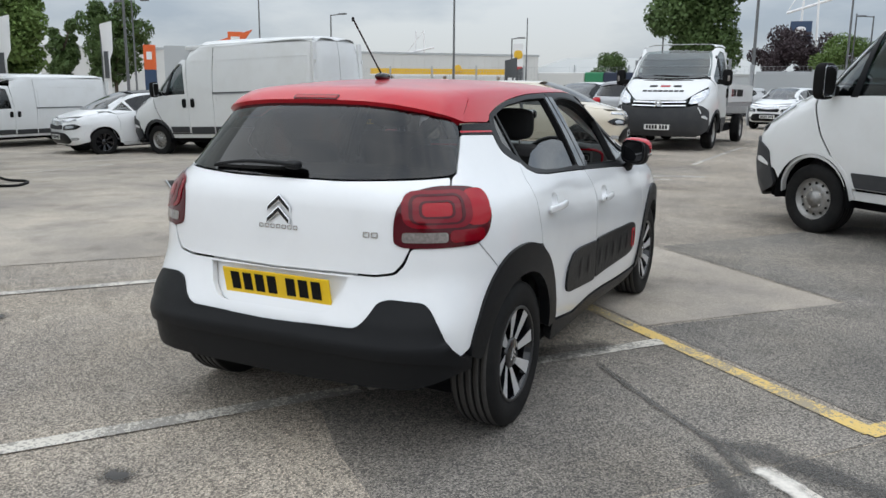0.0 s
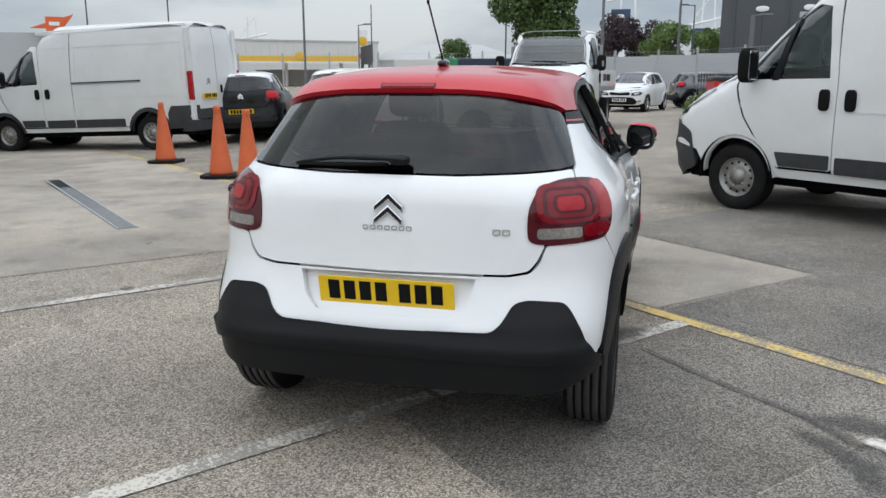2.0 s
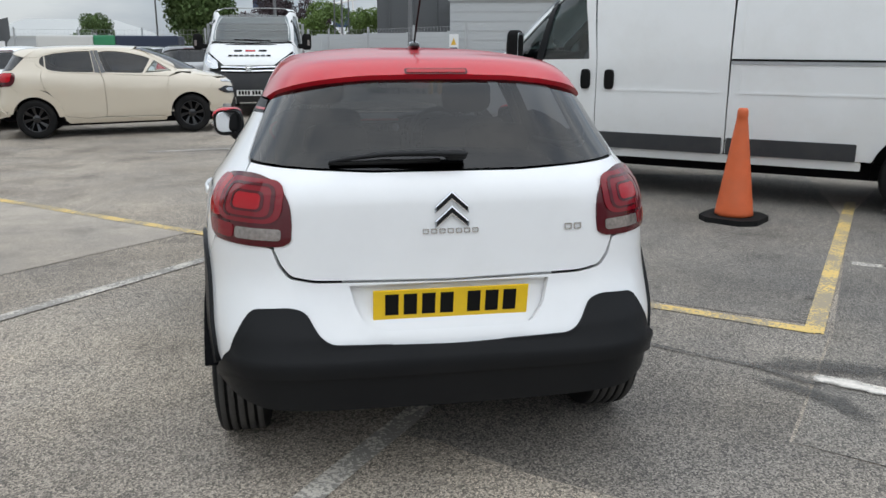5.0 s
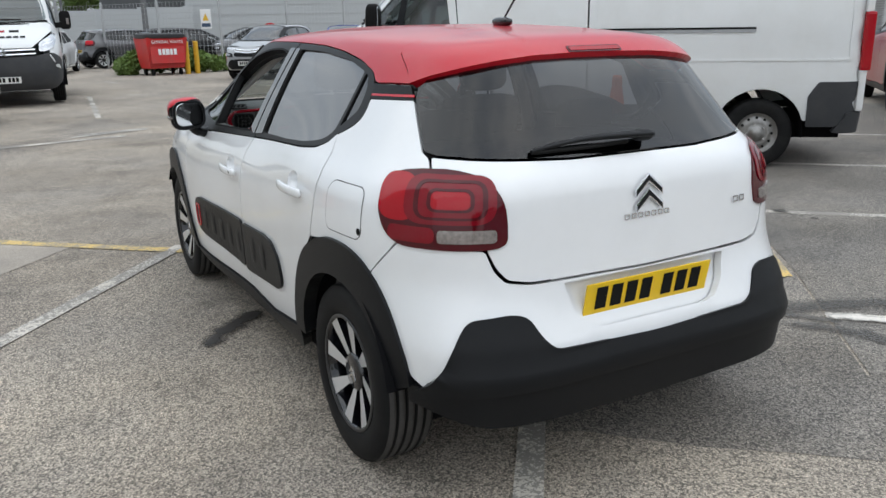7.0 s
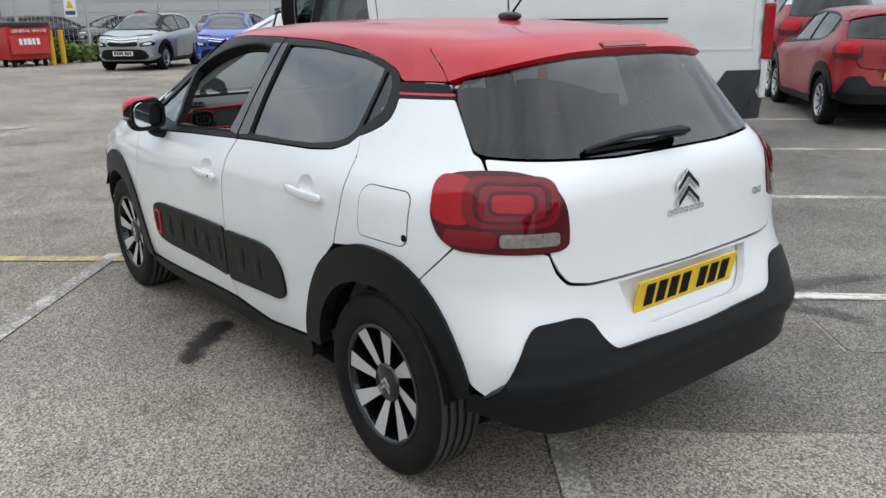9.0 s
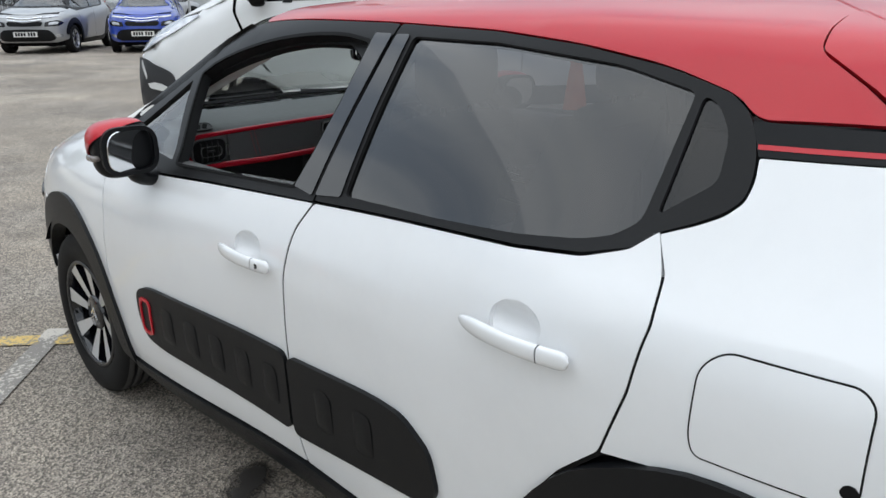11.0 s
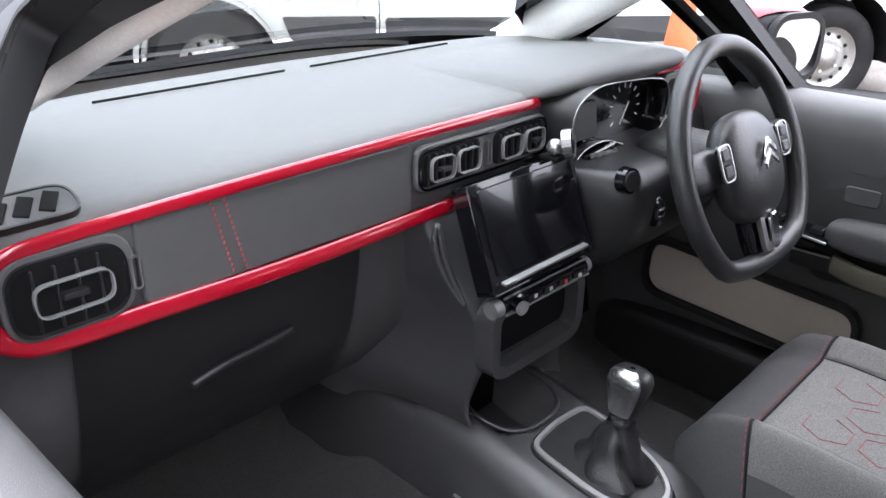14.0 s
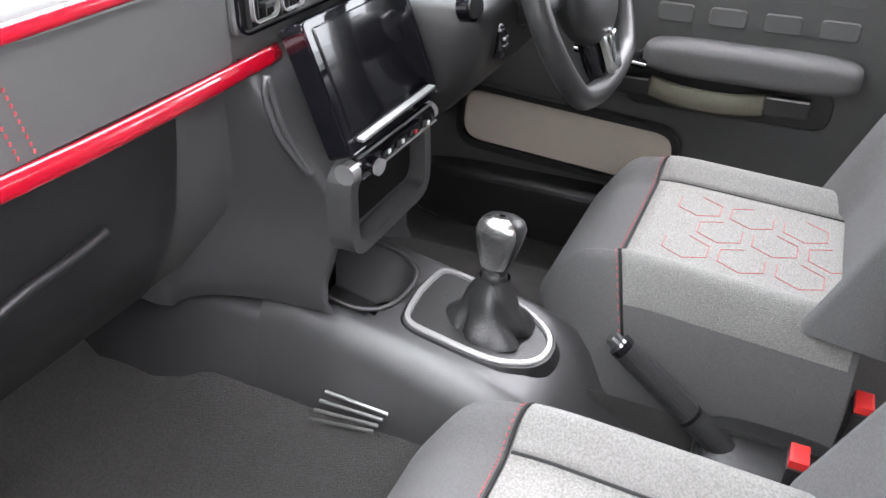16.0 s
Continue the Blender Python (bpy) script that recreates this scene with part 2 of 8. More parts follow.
def soft_stain(name, colour, strength=0.8, rough=0.6):
    """A stain that thins out towards the rim of its patch in a ragged way."""
    m = material(name, colour, rough, grain=0.25, scale=50)
    n, l = m.node_tree.nodes, m.node_tree.links
    b = n["Principled BSDF"]
    coord, at, t, add, ramp = n.new("ShaderNodeTexCoord"), n.new("ShaderNodeAttribute"), n.new("ShaderNodeTexNoise"), n.new("ShaderNodeMath"), n.new("ShaderNodeValToRGB")
    at.attribute_name = "rim"
    t.inputs["Scale"].default_value, t.inputs["Detail"].default_value, t.inputs["Roughness"].default_value = 9, 8, 0.7
    l.new(coord.outputs["Object"], t.inputs["Vector"])
    add.operation = "ADD"
    l.new(at.outputs["Fac"], add.inputs[0])
    l.new(t.outputs["Fac"], add.inputs[1])
    ramp.color_ramp.elements[0].position, ramp.color_ramp.elements[1].position = 0.62, 1.0
    ramp.color_ramp.elements[1].color = (strength, strength, strength, 1)
    l.new(add.outputs["Value"], ramp.inputs["Fac"])
    l.new(ramp.outputs["Color"], b.inputs["Alpha"])
    return m


WET = soft_stain("wet_dark_stain", (0.075, 0.070, 0.064), 0.6, 0.55)
OIL = soft_stain("oil_stain", (0.035, 0.032, 0.03), 0.8, 0.45)
SPILT_PAINT = soft_stain("spilt_white_paint", (0.68, 0.64, 0.58), 1.0, 0.8)


# ---- shaping helpers ----
from mathutils.geometry import delaunay_2d_cdt


def part(name, bm, mat_, parent, label="", smooth=False):
    """Links a bmesh as one mesh object under a thing or a part."""
    me = bpy.data.meshes.new(name)
    bm.to_mesh(me)
    bm.free()
    me.materials.append(mat_)
    if smooth:
        me.shade_smooth()
    ob = new(name, me)
    ob.parent = parent
    if label:
        ob["label"] = label
    return ob


def raw(name, verts, faces, mat_, parent=None, label="", smooth=True, normals=None):
    me = bpy.data.meshes.new(name)
    me.from_pydata([tuple(map(float, v)) for v in verts], [], [tuple(map(int, f)) for f in faces])
    me.materials.append(mat_)
    if smooth:
        me.shade_smooth()
    if normals is not None:
        me.normals_split_custom_set_from_vertices([tuple(map(float, v)) for v in normals])
    ob = new(name, me)
    if parent:
        ob.parent = parent
    if label:
        ob["label"] = label
    return ob


def thing(name, label, category, m=None, group=""):
    ob = new(name)
    ob.empty_display_size = 0.1
    if m is not None:
        ob.matrix_world = m
    return tagged(ob, label, category, group)


def add_box(bm, size, m=None, bevel=0.0, seg=2):
    """A box with rounded edges, added to bm."""
    made = bmesh.ops.create_cube(bm, size=1.0, matrix=(m or Matrix.Identity(4)) @ Matrix.Diagonal((*size, 1)))
    if bevel:
        edges = list({e for v in made["verts"] for e in v.link_edges})
        bmesh.ops.bevel(bm, geom=edges, offset=bevel, segments=seg, profile=0.7, affect="EDGES", clamp_overlap=True)
    return bm


def box(size, m=None, bevel=0.0, seg=2):
    return add_box(bmesh.new(), size, m, bevel, seg)


def add_rod(bm, a, b, r, r2=None, n=12, caps=True):
    """A round bar from a to b."""
    a, b = Vector(a), Vector(b)
    q = (b - a).to_track_quat("Z", "Y").to_matrix().to_4x4()
    bmesh.ops.create_cone(bm, cap_ends=caps, segments=n, radius1=r, radius2=r if r2 is None else r2, depth=(b - a).length, matrix=Matrix.Translation((a + b) / 2) @ q)
    return bm


def rod(a, b, r, r2=None, n=12):
    return add_rod(bmesh.new(), a, b, r, r2, n)


def lathe(profile, n=48, axis="X"):
    """Turns (radius, along) pairs round an axis into verts and faces."""
    verts, faces, k = [], [], len(profile)
    for i in range(n):
        c, s = math.cos(2 * math.pi * i / n), math.sin(2 * math.pi * i / n)
        for r, h in profile:
            verts.append({"X": (h, r * c, r * s), "Y": (r * c, h, r * s), "Z": (r * c, r * s, h)}[axis])
    for i in range(n):
        j = (i + 1) % n
        for a in range(k - 1):
            f = (i * k + a, j * k + a, j * k + a + 1, i * k + a + 1)
            faces.append(f if axis != "Y" else f[::-1])
    return verts, faces


def spline(points, n=8, closed=False):
    """Points along a smooth line through the given ones."""
    p = [np.array(q, float) for q in points]
    out, m = [], len(p)
    for i in range(m if closed else m - 1):
        p0, p1, p2, p3 = (p[(i + k) % m] if closed else p[min(max(i + k, 0), m - 1)] for k in (-1, 0, 1, 2))
        for t in np.linspace(0, 1, n, endpoint=False):
            out.append(0.5 * (2 * p1 + (p2 - p0) * t + (2 * p0 - 5 * p1 + 4 * p2 - p3) * t * t + (3 * p1 - p0 - 3 * p2 + p3) * t ** 3))
    if not closed:
        out.append(p[-1])
    return out


def tube(path, radius, n=10, closed=False, flat=1.0, up=(0, 0, 1)):
    """Verts and faces of a tube along path; radius may be a list; flat squeezes it along up."""
    path = [Vector(q) for q in path]
    verts, faces, m = [], [], len(path)
    up = Vector(up)
    for i, q in enumerate(path):
        d = (path[(i + 1) % m] - path[i - 1]) if closed else (path[min(i + 1, m - 1)] - path[max(i - 1, 0)])
        d.normalize()
        s = d.cross(up)
        s = s.normalized() if s.length > 1e-4 else Vector((1, 0, 0))
        t = s.cross(d)
        r = radius[i] if isinstance(radius, (list, tuple)) else radius
        for k in range(n):
            a = 2 * math.pi * k / n
            verts.append(q + s * r * math.cos(a) + t * r * flat * math.sin(a))
    for i in range(m if closed else m - 1):
        j = (i + 1) % m
        for k in range(n):
            faces.append((i * n + k, i * n + (k + 1) % n, j * n + (k + 1) % n, j * n + k))
    if not closed:
        faces += [tuple(range(n))[::-1], tuple(range((m - 1) * n, m * n))]
    return verts, faces


def rounded(knots, default=0.02, fine=0.02):
    """A closed outline with rounded corners; a knot may carry its own radius."""
    pts = [np.array(k[:2], float) for k in knots]
    rad = [k[2] if len(k) > 2 else default for k in knots]
    out, n = [], len(pts)
    for i in range(n):
        p, a, b = pts[i], pts[i - 1], pts[(i + 1) % n]
        la, lb = np.linalg.norm(a - p), np.linalg.norm(b - p)
        r = min(rad[i], 0.49 * la, 0.49 * lb)
        if r < 1e-4:
            out.append(p)
            continue
        s, e = p + (a - p) / la * r, p + (b - p) / lb * r
        bend = np.linalg.norm((a - p) / la + (b - p) / lb)
        for t in np.linspace(0, 1, 2 + int(min(8, bend * 6))):
            out.append((1 - t) ** 2 * s + 2 * t * (1 - t) * p + t * t * e)
    dense = []
    for i in range(len(out)):
        a, b = out[i], out[(i + 1) % len(out)]
        k = max(1, int(np.ceil(np.linalg.norm(b - a) / fine)))
        for t in range(k):
            dense.append(a + (b - a) * t / k)
    keep = [dense[0]]
    for q in dense[1:]:
        if np.linalg.norm(q - keep[-1]) > 1e-4:
            keep.append(q)
    if np.linalg.norm(keep[0] - keep[-1]) < 1e-4:
        keep.pop()
    keep = np.array(keep)
    area = np.sum(keep[:, 0] * np.roll(keep[:, 1], -1) - np.roll(keep[:, 0], -1) * keep[:, 1])
    return keep if area > 0 else keep[::-1]


def shrink(poly, d):
    """Moves a counter-clockwise outline inwards by d."""
    t = np.roll(poly, -1, 0) - np.roll(poly, 1, 0)
    t /= np.linalg.norm(t, axis=1, keepdims=True) + 1e-9
    return poly + np.stack([-t[:, 1], t[:, 0]], 1) * d


def within(poly, q):
    """Which of the points q lie in the outline."""
    x, y = q[:, 0], q[:, 1]
    hit = np.zeros(len(q), bool)
    for (x0, y0), (x1, y1) in zip(poly, np.roll(poly, -1, 0)):
        cross = (y0 > y) != (y1 > y)
        hit ^= cross & (x < (x1 - x0) * (y - y0) / (y1 - y0 + 1e-12) + x0)
    return hit


def edge_gap(poly, q):
    a, b = poly, np.roll(poly, -1, 0)
    best = np.full(len(q), 9.0)
    for p0, p1 in zip(a, b):
        d = p1 - p0
        t = np.clip(((q - p0) @ d) / (d @ d + 1e-12), 0, 1)
        best = np.minimum(best, np.linalg.norm(q - (p0 + t[:, None] * d), axis=1))
    return best


def filled(outline, holes, step):
    """Triangles over an outline with holes: points, triangles, rings of boundary indices."""
    lo, hi = outline.min(0), outline.max(0)
    gx, gy = np.meshgrid(np.arange(lo[0], hi[0], step), np.arange(lo[1], hi[1], step * 0.9))
    gx[1::2] += step / 2
    g = np.stack([gx.ravel(), gy.ravel()], 1)
    if len(g):
        keep = within(outline, g) & (edge_gap(outline, g) > 0.45 * step)
        for h in holes:
            keep &= ~within(h, g) & (edge_gap(h, g) > 0.45 * step)
        g = g[keep]
    rings, pts, edges, at = [], [], [], 0
    for loop in (outline, *holes):
        n = len(loop)
        pts += [tuple(q) for q in loop]
        edges += [(at + i, at + (i + 1) % n) for i in range(n)]
        rings.append(np.arange(at, at + n))
        at += n
    pts += [tuple(q) for q in g]
    v, _, f, _, _, _ = delaunay_2d_cdt([Vector(q) for q in pts], edges, [], 0, 1e-6)
    v = np.array([tuple(q) for q in v])
    mid = np.array([(v[t[0]] + v[t[1]] + v[t[2]]) / 3 for t in f])
    ok = within(outline, mid)
    for h in holes:
        ok &= ~within(h, mid)
    tris = [t for t, o in zip(f, ok) if o]
    flip = [t if np.cross(v[t[1]] - v[t[0]], v[t[2]] - v[t[0]]) > 0 else t[::-1] for t in tris]
    count = {}
    for t in flip:
        for a, b in ((t[0], t[1]), (t[1], t[2]), (t[2], t[0])):
            count[(a, b)] = count.get((a, b), 0) + 1
    border = [(a, b) for a, b in count if (b, a) not in count]
    return v, flip, border


class Skin:
    """A vehicle's outer surface, given by a function that is below 0 inside it."""

    def __init__(self, inside, axis=0.3, core=1.0):
        self.inside, self.axis, self.core = inside, axis, core

    def onto(self, start, way, reach=4.0):
        way = way / np.linalg.norm(way, axis=1, keepdims=True)
        n = len(start)
        lo, hi, found = np.zeros(n), np.full(n, reach), np.zeros(n, bool)
        for d in np.linspace(0, reach, 44)[1:]:
            now = self.inside(start + way * d) < 0
            hi[now & ~found] = d
            found |= now
            lo[~found] = d
            if found.all():
                break
        lo = np.minimum(lo, hi)
        for _ in range(17):
            m = (lo + hi) / 2
            isin = self.inside(start + way * m[:, None]) < 0
            hi, lo = np.where(isin, m, hi), np.where(isin, lo, m)
        return start + way * hi[:, None], found

    def normal(self, p, e=0.004):
        g = []
        for k in range(3):
            d = np.zeros(3)
            d[k] = e
            g.append(self.inside(p + d) - self.inside(p - d))
        g = np.stack(g, 1)
        return g / (np.linalg.norm(g, axis=1, keepdims=True) + 1e-9)

    def rays(self, how, q):
        n, o = len(q), np.zeros(len(q))
        if how == "side":
            return np.stack([o - 1.6, q[:, 0], q[:, 1]], 1), np.tile([1.0, 0, 0], (n, 1))
        if how == "back":
            return np.stack([q[:, 0], o - 1.8, q[:, 1]], 1), np.tile([0, 1.0, 0], (n, 1))
        if how == "front":
            return np.stack([q[:, 0], o + 4.9, q[:, 1]], 1), np.tile([0, -1.0, 0], (n, 1))
        if how == "top":
            return np.stack([q[:, 0], q[:, 1], o + 3.2], 1), np.tile([0, 0, -1.0], (n, 1))
        if how == "wrap":
            a = q[:, 0] / 0.85
            w = np.stack([np.sin(a), -np.cos(a), o], 1)
            return np.stack([o, o + self.axis, q[:, 1]], 1) + w * 2.4, -w
        a = q[:, 1] / 0.6
        w = np.stack([np.sin(a), o, np.cos(a)], 1)
        return np.stack([o, q[:, 0], o + self.core], 1) + w * 2.0, -w

    def place(self, mode, u, v):
        s, w = self.rays(mode, np.array([[u, v]], float))
        return self.onto(s, w)[0][0]

    def knots(self, how, given):
        """Knots for wrap or over from side (s), back (b) and top (t) ones."""
        out = []
        for k in given:
            if isinstance(k[0], str):
                p = self.place({"s": "side", "r": "side", "b": "back", "t": "top"}[k[0]], k[1], k[2])
                if k[0] == "r":
                    p = p * (-1, 1, 1)
                if how == "wrap":
                    uv = (0.85 * math.atan2(p[0], self.axis - p[1]), p[2])
                else:
                    uv = (p[1], 0.6 * math.atan2(p[0], p[2] - self.core))
                out.append((*uv, *k[3:]))
            else:
                out.append(k)
        return out


def panel(name, skin, how, knots, mat_, parent, lift=0.0, gap=0.004, fold=0.012, step=0.05, holes=(), r=0.02, label="", flip=False, fine=0.02, thick=0.0):
    """A piece of a vehicle's skin inside an outline, with folded edges; lift may be a function of the two outline coordinates."""
    outline = rounded(skin.knots(how, knots), r, fine)
    if gap:
        outline = shrink(outline, gap / 2)
    cut = [rounded(skin.knots(how, h), 0.015, fine) for h in holes]
    uv, tris, border = filled(outline, cut, step)
    start, way = skin.rays(how, uv)
    p, ok = skin.onto(start, way)
    nrm = skin.normal(p)
    soft = skin.normal(p, 0.05 if fold == 0 or name in ("rear_window", "windscreen") else 0.014)
    up = lift(uv[:, 0], uv[:, 1]) if callable(lift) else lift
    p = p + nrm * np.reshape(np.broadcast_to(up, len(p)), (-1, 1))
    bad = {i for i in range(len(p)) if not ok[i]}
    tris = [t for t in tris if not (set(t) & bad)]
    border = [b for b in border if not (set(b) & bad)]
    if callable(lift):
        acc = np.zeros_like(p)
        for t in tris:
            acc[list(t)] += np.cross(p[t[1]] - p[t[0]], p[t[2]] - p[t[0]])
        s = np.sign(np.sum(acc * nrm))
        nrm = s * acc / (np.linalg.norm(acc, axis=1, keepdims=True) + 1e-9)
        soft = nrm
    a, b, c = (p[[t[k] for t in tris]] for k in range(3))
    out = np.sum(np.cross(b - a, c - a) * nrm[[t[0] for t in tris]]) > 0
    faces = [tuple(t) if out else tuple(t)[::-1] for t in tris]
    verts, normals = [p], [soft]
    n = len(p)
    if fold and border:
        i0, i1 = np.array([e[0] for e in border]), np.array([e[1] for e in border])
        side = np.cross(p[i1] - p[i0], nrm[i0]) * (1 if out else -1)
        side /= np.linalg.norm(side, axis=1, keepdims=True) + 1e-9
        k = len(border)
        ends = np.concatenate([p[i0], p[i1], p[i1] - nrm[i1] * fold, p[i0] - nrm[i0] * fold])
        verts.append(ends)
        normals.append(np.concatenate([side] * 4))
        for i in range(k):
            f = (n + k + i, n + i, n + 3 * k + i, n + 2 * k + i)
            faces.append(f if out else f[::-1])
    verts, normals = np.concatenate(verts), np.concatenate(normals)
    if flip:
        verts, normals = verts * (-1, 1, 1), normals * (-1, 1, 1)
        faces = [f[::-1] for f in faces]
    ob = raw(name, verts, faces, mat_, parent, label, True, normals)
    if mat_ in (PRIVACY, SIDE_GLASS, CLEAR):
        ob.visible_shadow = False
    return ob


def slab(name, outline, z, mat_, parent=None, label="", thick=0.0, m=None, r=0.0, fine=0.2):
    """A flat sheet with the given outline."""
    o = rounded(outline, r, fine)
    bm = bmesh.new()
    vs = [bm.verts.new((x, y, z)) for x, y in o]
    f = bm.faces.new(vs)
    if thick:
        ext = bmesh.ops.extrude_face_region(bm, geom=[f])
        bmesh.ops.translate(bm, vec=(0, 0, -thick), verts=[v for v in ext["geom"] if isinstance(v, bmesh.types.BMVert)])
        bmesh.ops.recalc_face_normals(bm, faces=bm.faces[:])
    if m is not None:
        bm.transform(m)
    return part(name, bm, mat_, parent, label)


def strip(name, a, b, width, z, mat_):
    """A painted line on the ground from a to b."""
    a, b = np.array(a, float), np.array(b, float)
    d = (b - a) / np.linalg.norm(b - a)
    s = np.array([-d[1], d[0]]) * width / 2
    return tagged(slab(name, [a - s, b - s, b + s, a + s], z, mat_), kind="structure")


# ---- the hatchback's form ----
def curve(xs, ys):
    """A smooth monotone curve through the knots."""
    xs, ys = np.array(xs, float), np.array(ys, float)
    d = np.diff(ys) / np.diff(xs)
    s = np.concatenate(([d[0]], np.where(d[:-1] * d[1:] > 0, 2 * d[:-1] * d[1:] / (d[:-1] + d[1:] + 1e-12), 0), [d[-1]]))
    def at(v):
        v = np.clip(np.asarray(v, float), xs[0], xs[-1])
        i = np.clip(np.searchsorted(xs, v) - 1, 0, len(xs) - 2)
        h = xs[i + 1] - xs[i]
        t = (v - xs[i]) / h
        return ((2*t**3 - 3*t**2 + 1) * ys[i] + (t**3 - 2*t**2 + t) * h * s[i] + (3*t**2 - 2*t**3) * ys[i + 1] + (t**3 - t**2) * h * s[i + 1])
    return at
HALF = curve([.10, .20, .28, .40, .55, .70, .80, .88, .95, 1.02, 1.10, 1.20, 1.30, 1.38, 1.46, 1.6],
             [.70, .765, .80, .820, .826, .832, .830, .818, .792, .757, .722, .674, .620, .574, .52, .45])
HAUNCH = curve([.10, .20, .28, .40, .55, .70, .80, .88, .95, 1.0, 1.06, 1.12, 1.20, 1.30, 1.38, 1.46, 1.6],
               [.70, .765, .80, .825, .835, .842, .845, .842, .832, .812, .767, .726, .676, .618, .572, .52, .45])
WING = curve([.10, .20, .28, .40, .55, .70, .80, .88, .95, 1.02, 1.10, 1.20, 1.30, 1.38, 1.46, 1.6],
             [.70, .785, .83, .853, .862, .862, .852, .828, .795, .757, .705, .648, .60, .565, .52, .45])
REAR = curve([.10, .18, .25, .32, .45, .54, .60, .66, .72, .80, .90, 1.0, 1.05, 1.10, 1.20, 1.30, 1.36, 1.40, 1.6],
             [-.45, -.55, -.63, -.655, -.662, -.652, -.628, -.606, -.59, -.578, -.567, -.553, -.530, -.482, -.412, -.34, -.295, -.26, -.2])
NOSE = curve([.10, .20, .35, .50, .70, .80, .88, .92, .96, 1.0, 1.03, 1.12, 1.21, 1.30, 1.38, 1.43, 1.6],
             [3.0, 3.15, 3.30, 3.33, 3.32, 3.28, 3.20, 3.11, 2.99, 2.84, 2.72, 2.54, 2.36, 2.16, 1.95, 1.80, 1.3])
ROOF = curve([-.6, -.30, -.15, 0, .25, .6, 1.0, 1.3, 1.6, 2.0, 3.5],
             [1.30, 1.395, 1.43, 1.452, 1.470, 1.478, 1.476, 1.468, 1.452, 1.42, 1.3])
MID = .9
def ease(t):
    t = np.clip(t, 0, 1)
    return t * t * (3 - 2 * t)
def inside(p):
    """Below 0 within the car's outer skin; p is an (n, 3) array."""
    x, y, z = np.abs(p[:, 0]), p[:, 1], p[:, 2]
    back = np.clip(MID - y, 0, None) / (MID - REAR(z))
    front = np.clip(y - MID, 0, None) / (NOSE(z) - MID)
    rearward, forward = ease((.95 - y) / .8), ease((y - 1.2) / .8)
    half = HALF(z) + (HAUNCH(z) - HALF(z)) * rearward + (WING(z) - HALF(z)) * forward
    low, bonnet = ease((.78 - z) / .25), ease((1.05 - z) / .1)
    q = back ** (5.5 + 1.0 * low) + front ** (3.5 + 1.7 * bonnet)
    side = ((x / half) ** (5 + 1 * low * (y < MID) - (1 - bonnet) * forward) + q - 1) * .13
    top = z - ROOF(y) + .055 * (x / .58) ** 3
    h = np.clip(.5 + .5 * (side - top) / .04, 0, 1)
    return top * (1 - h) + side * h + .04 * h * (1 - h)


CAR = Skin(inside)


def ring(cy, cz, r, a0, a1, n=14):
    return [(cy + r * math.cos(radians(a)), cz + r * math.sin(radians(a)), 0.02) for a in np.linspace(a0, a1, n)]


def oval(cy, cz, ry=.062, rz=.040, n=18):
    return [(cy + ry * math.cos(2 * math.pi * i / n), cz + rz * math.sin(2 * math.pi * i / n), .01) for i in range(n)]


DOOR_GAP = [(1.085, 1.013), (1.124, .945), (1.138, .844), (1.139, .60), (1.135, .42), (1.113, .318)]
BELT_REAR = [(.199, 1.128), (.237, 1.09), (.32, 1.063), (.465, 1.047), (.685, 1.035)]
DOOR_BACK = [(.447, .374), (.42, .477), (.368, .591), (.288, .694), (.209, .766), (.167, .89), (.151, 1.0), (.163, 1.063)]
WING_EDGE = [(2.12, .30), (2.155, .46), (2.165, .62), (2.155, .78), (2.20, .895), (2.21, .945)]
ROOF_LINE = [(1.65, 1.395), (1.39, 1.412), (1.23, 1.413), (1.036, 1.413), (.693, 1.405), (.478, 1.388), (.29, 1.361), (.21, 1.34), (.151, 1.323), (.111, 1.291)]


def arch(points):
    """The same points with a smooth line drawn through them."""
    return [(float(q[0]), float(q[1]), .004) for q in spline([(*p, 0) for p in points], 3)]


def both(name, how, knots, mat_, parent, **k):
    """The same piece on either side of the car."""
    return [panel(name, CAR, how, knots, mat_, parent, flip=f, **k) for f in (False, True)]


def mirrored(points):
    """Points on the car's left, then their mirror images back."""
    out = list(points)
    for p in reversed(points):
        if p[0] == "s":
            out.append(("r", *p[1:]))
        elif isinstance(p[0], str):
            if p[1] != 0:
                out.append((p[0], -p[1], *p[2:]))
        elif p[0] != 0:
            out.append((-p[0], *p[1:]))
    return out


def tyre_profile(r, w, rim):
    h = w / 2
    p = [(rim, -h * .86), (rim + .02, -h * .98), (r - .045, -h), (r - .012, -h * .9), (r - .003, -h * .78)]
    for g in (-.51, -.17, .17, .51):
        p += [(r, h * (g - .13)), (r, h * (g - .055)), (r - .009, h * (g - .05)), (r - .009, h * (g + .05)), (r, h * (g + .055))]
    return p + [(r - .003, h * .78), (r - .012, h * .9), (r - .045, h), (rim + .02, h * .98), (rim, h * .86)]


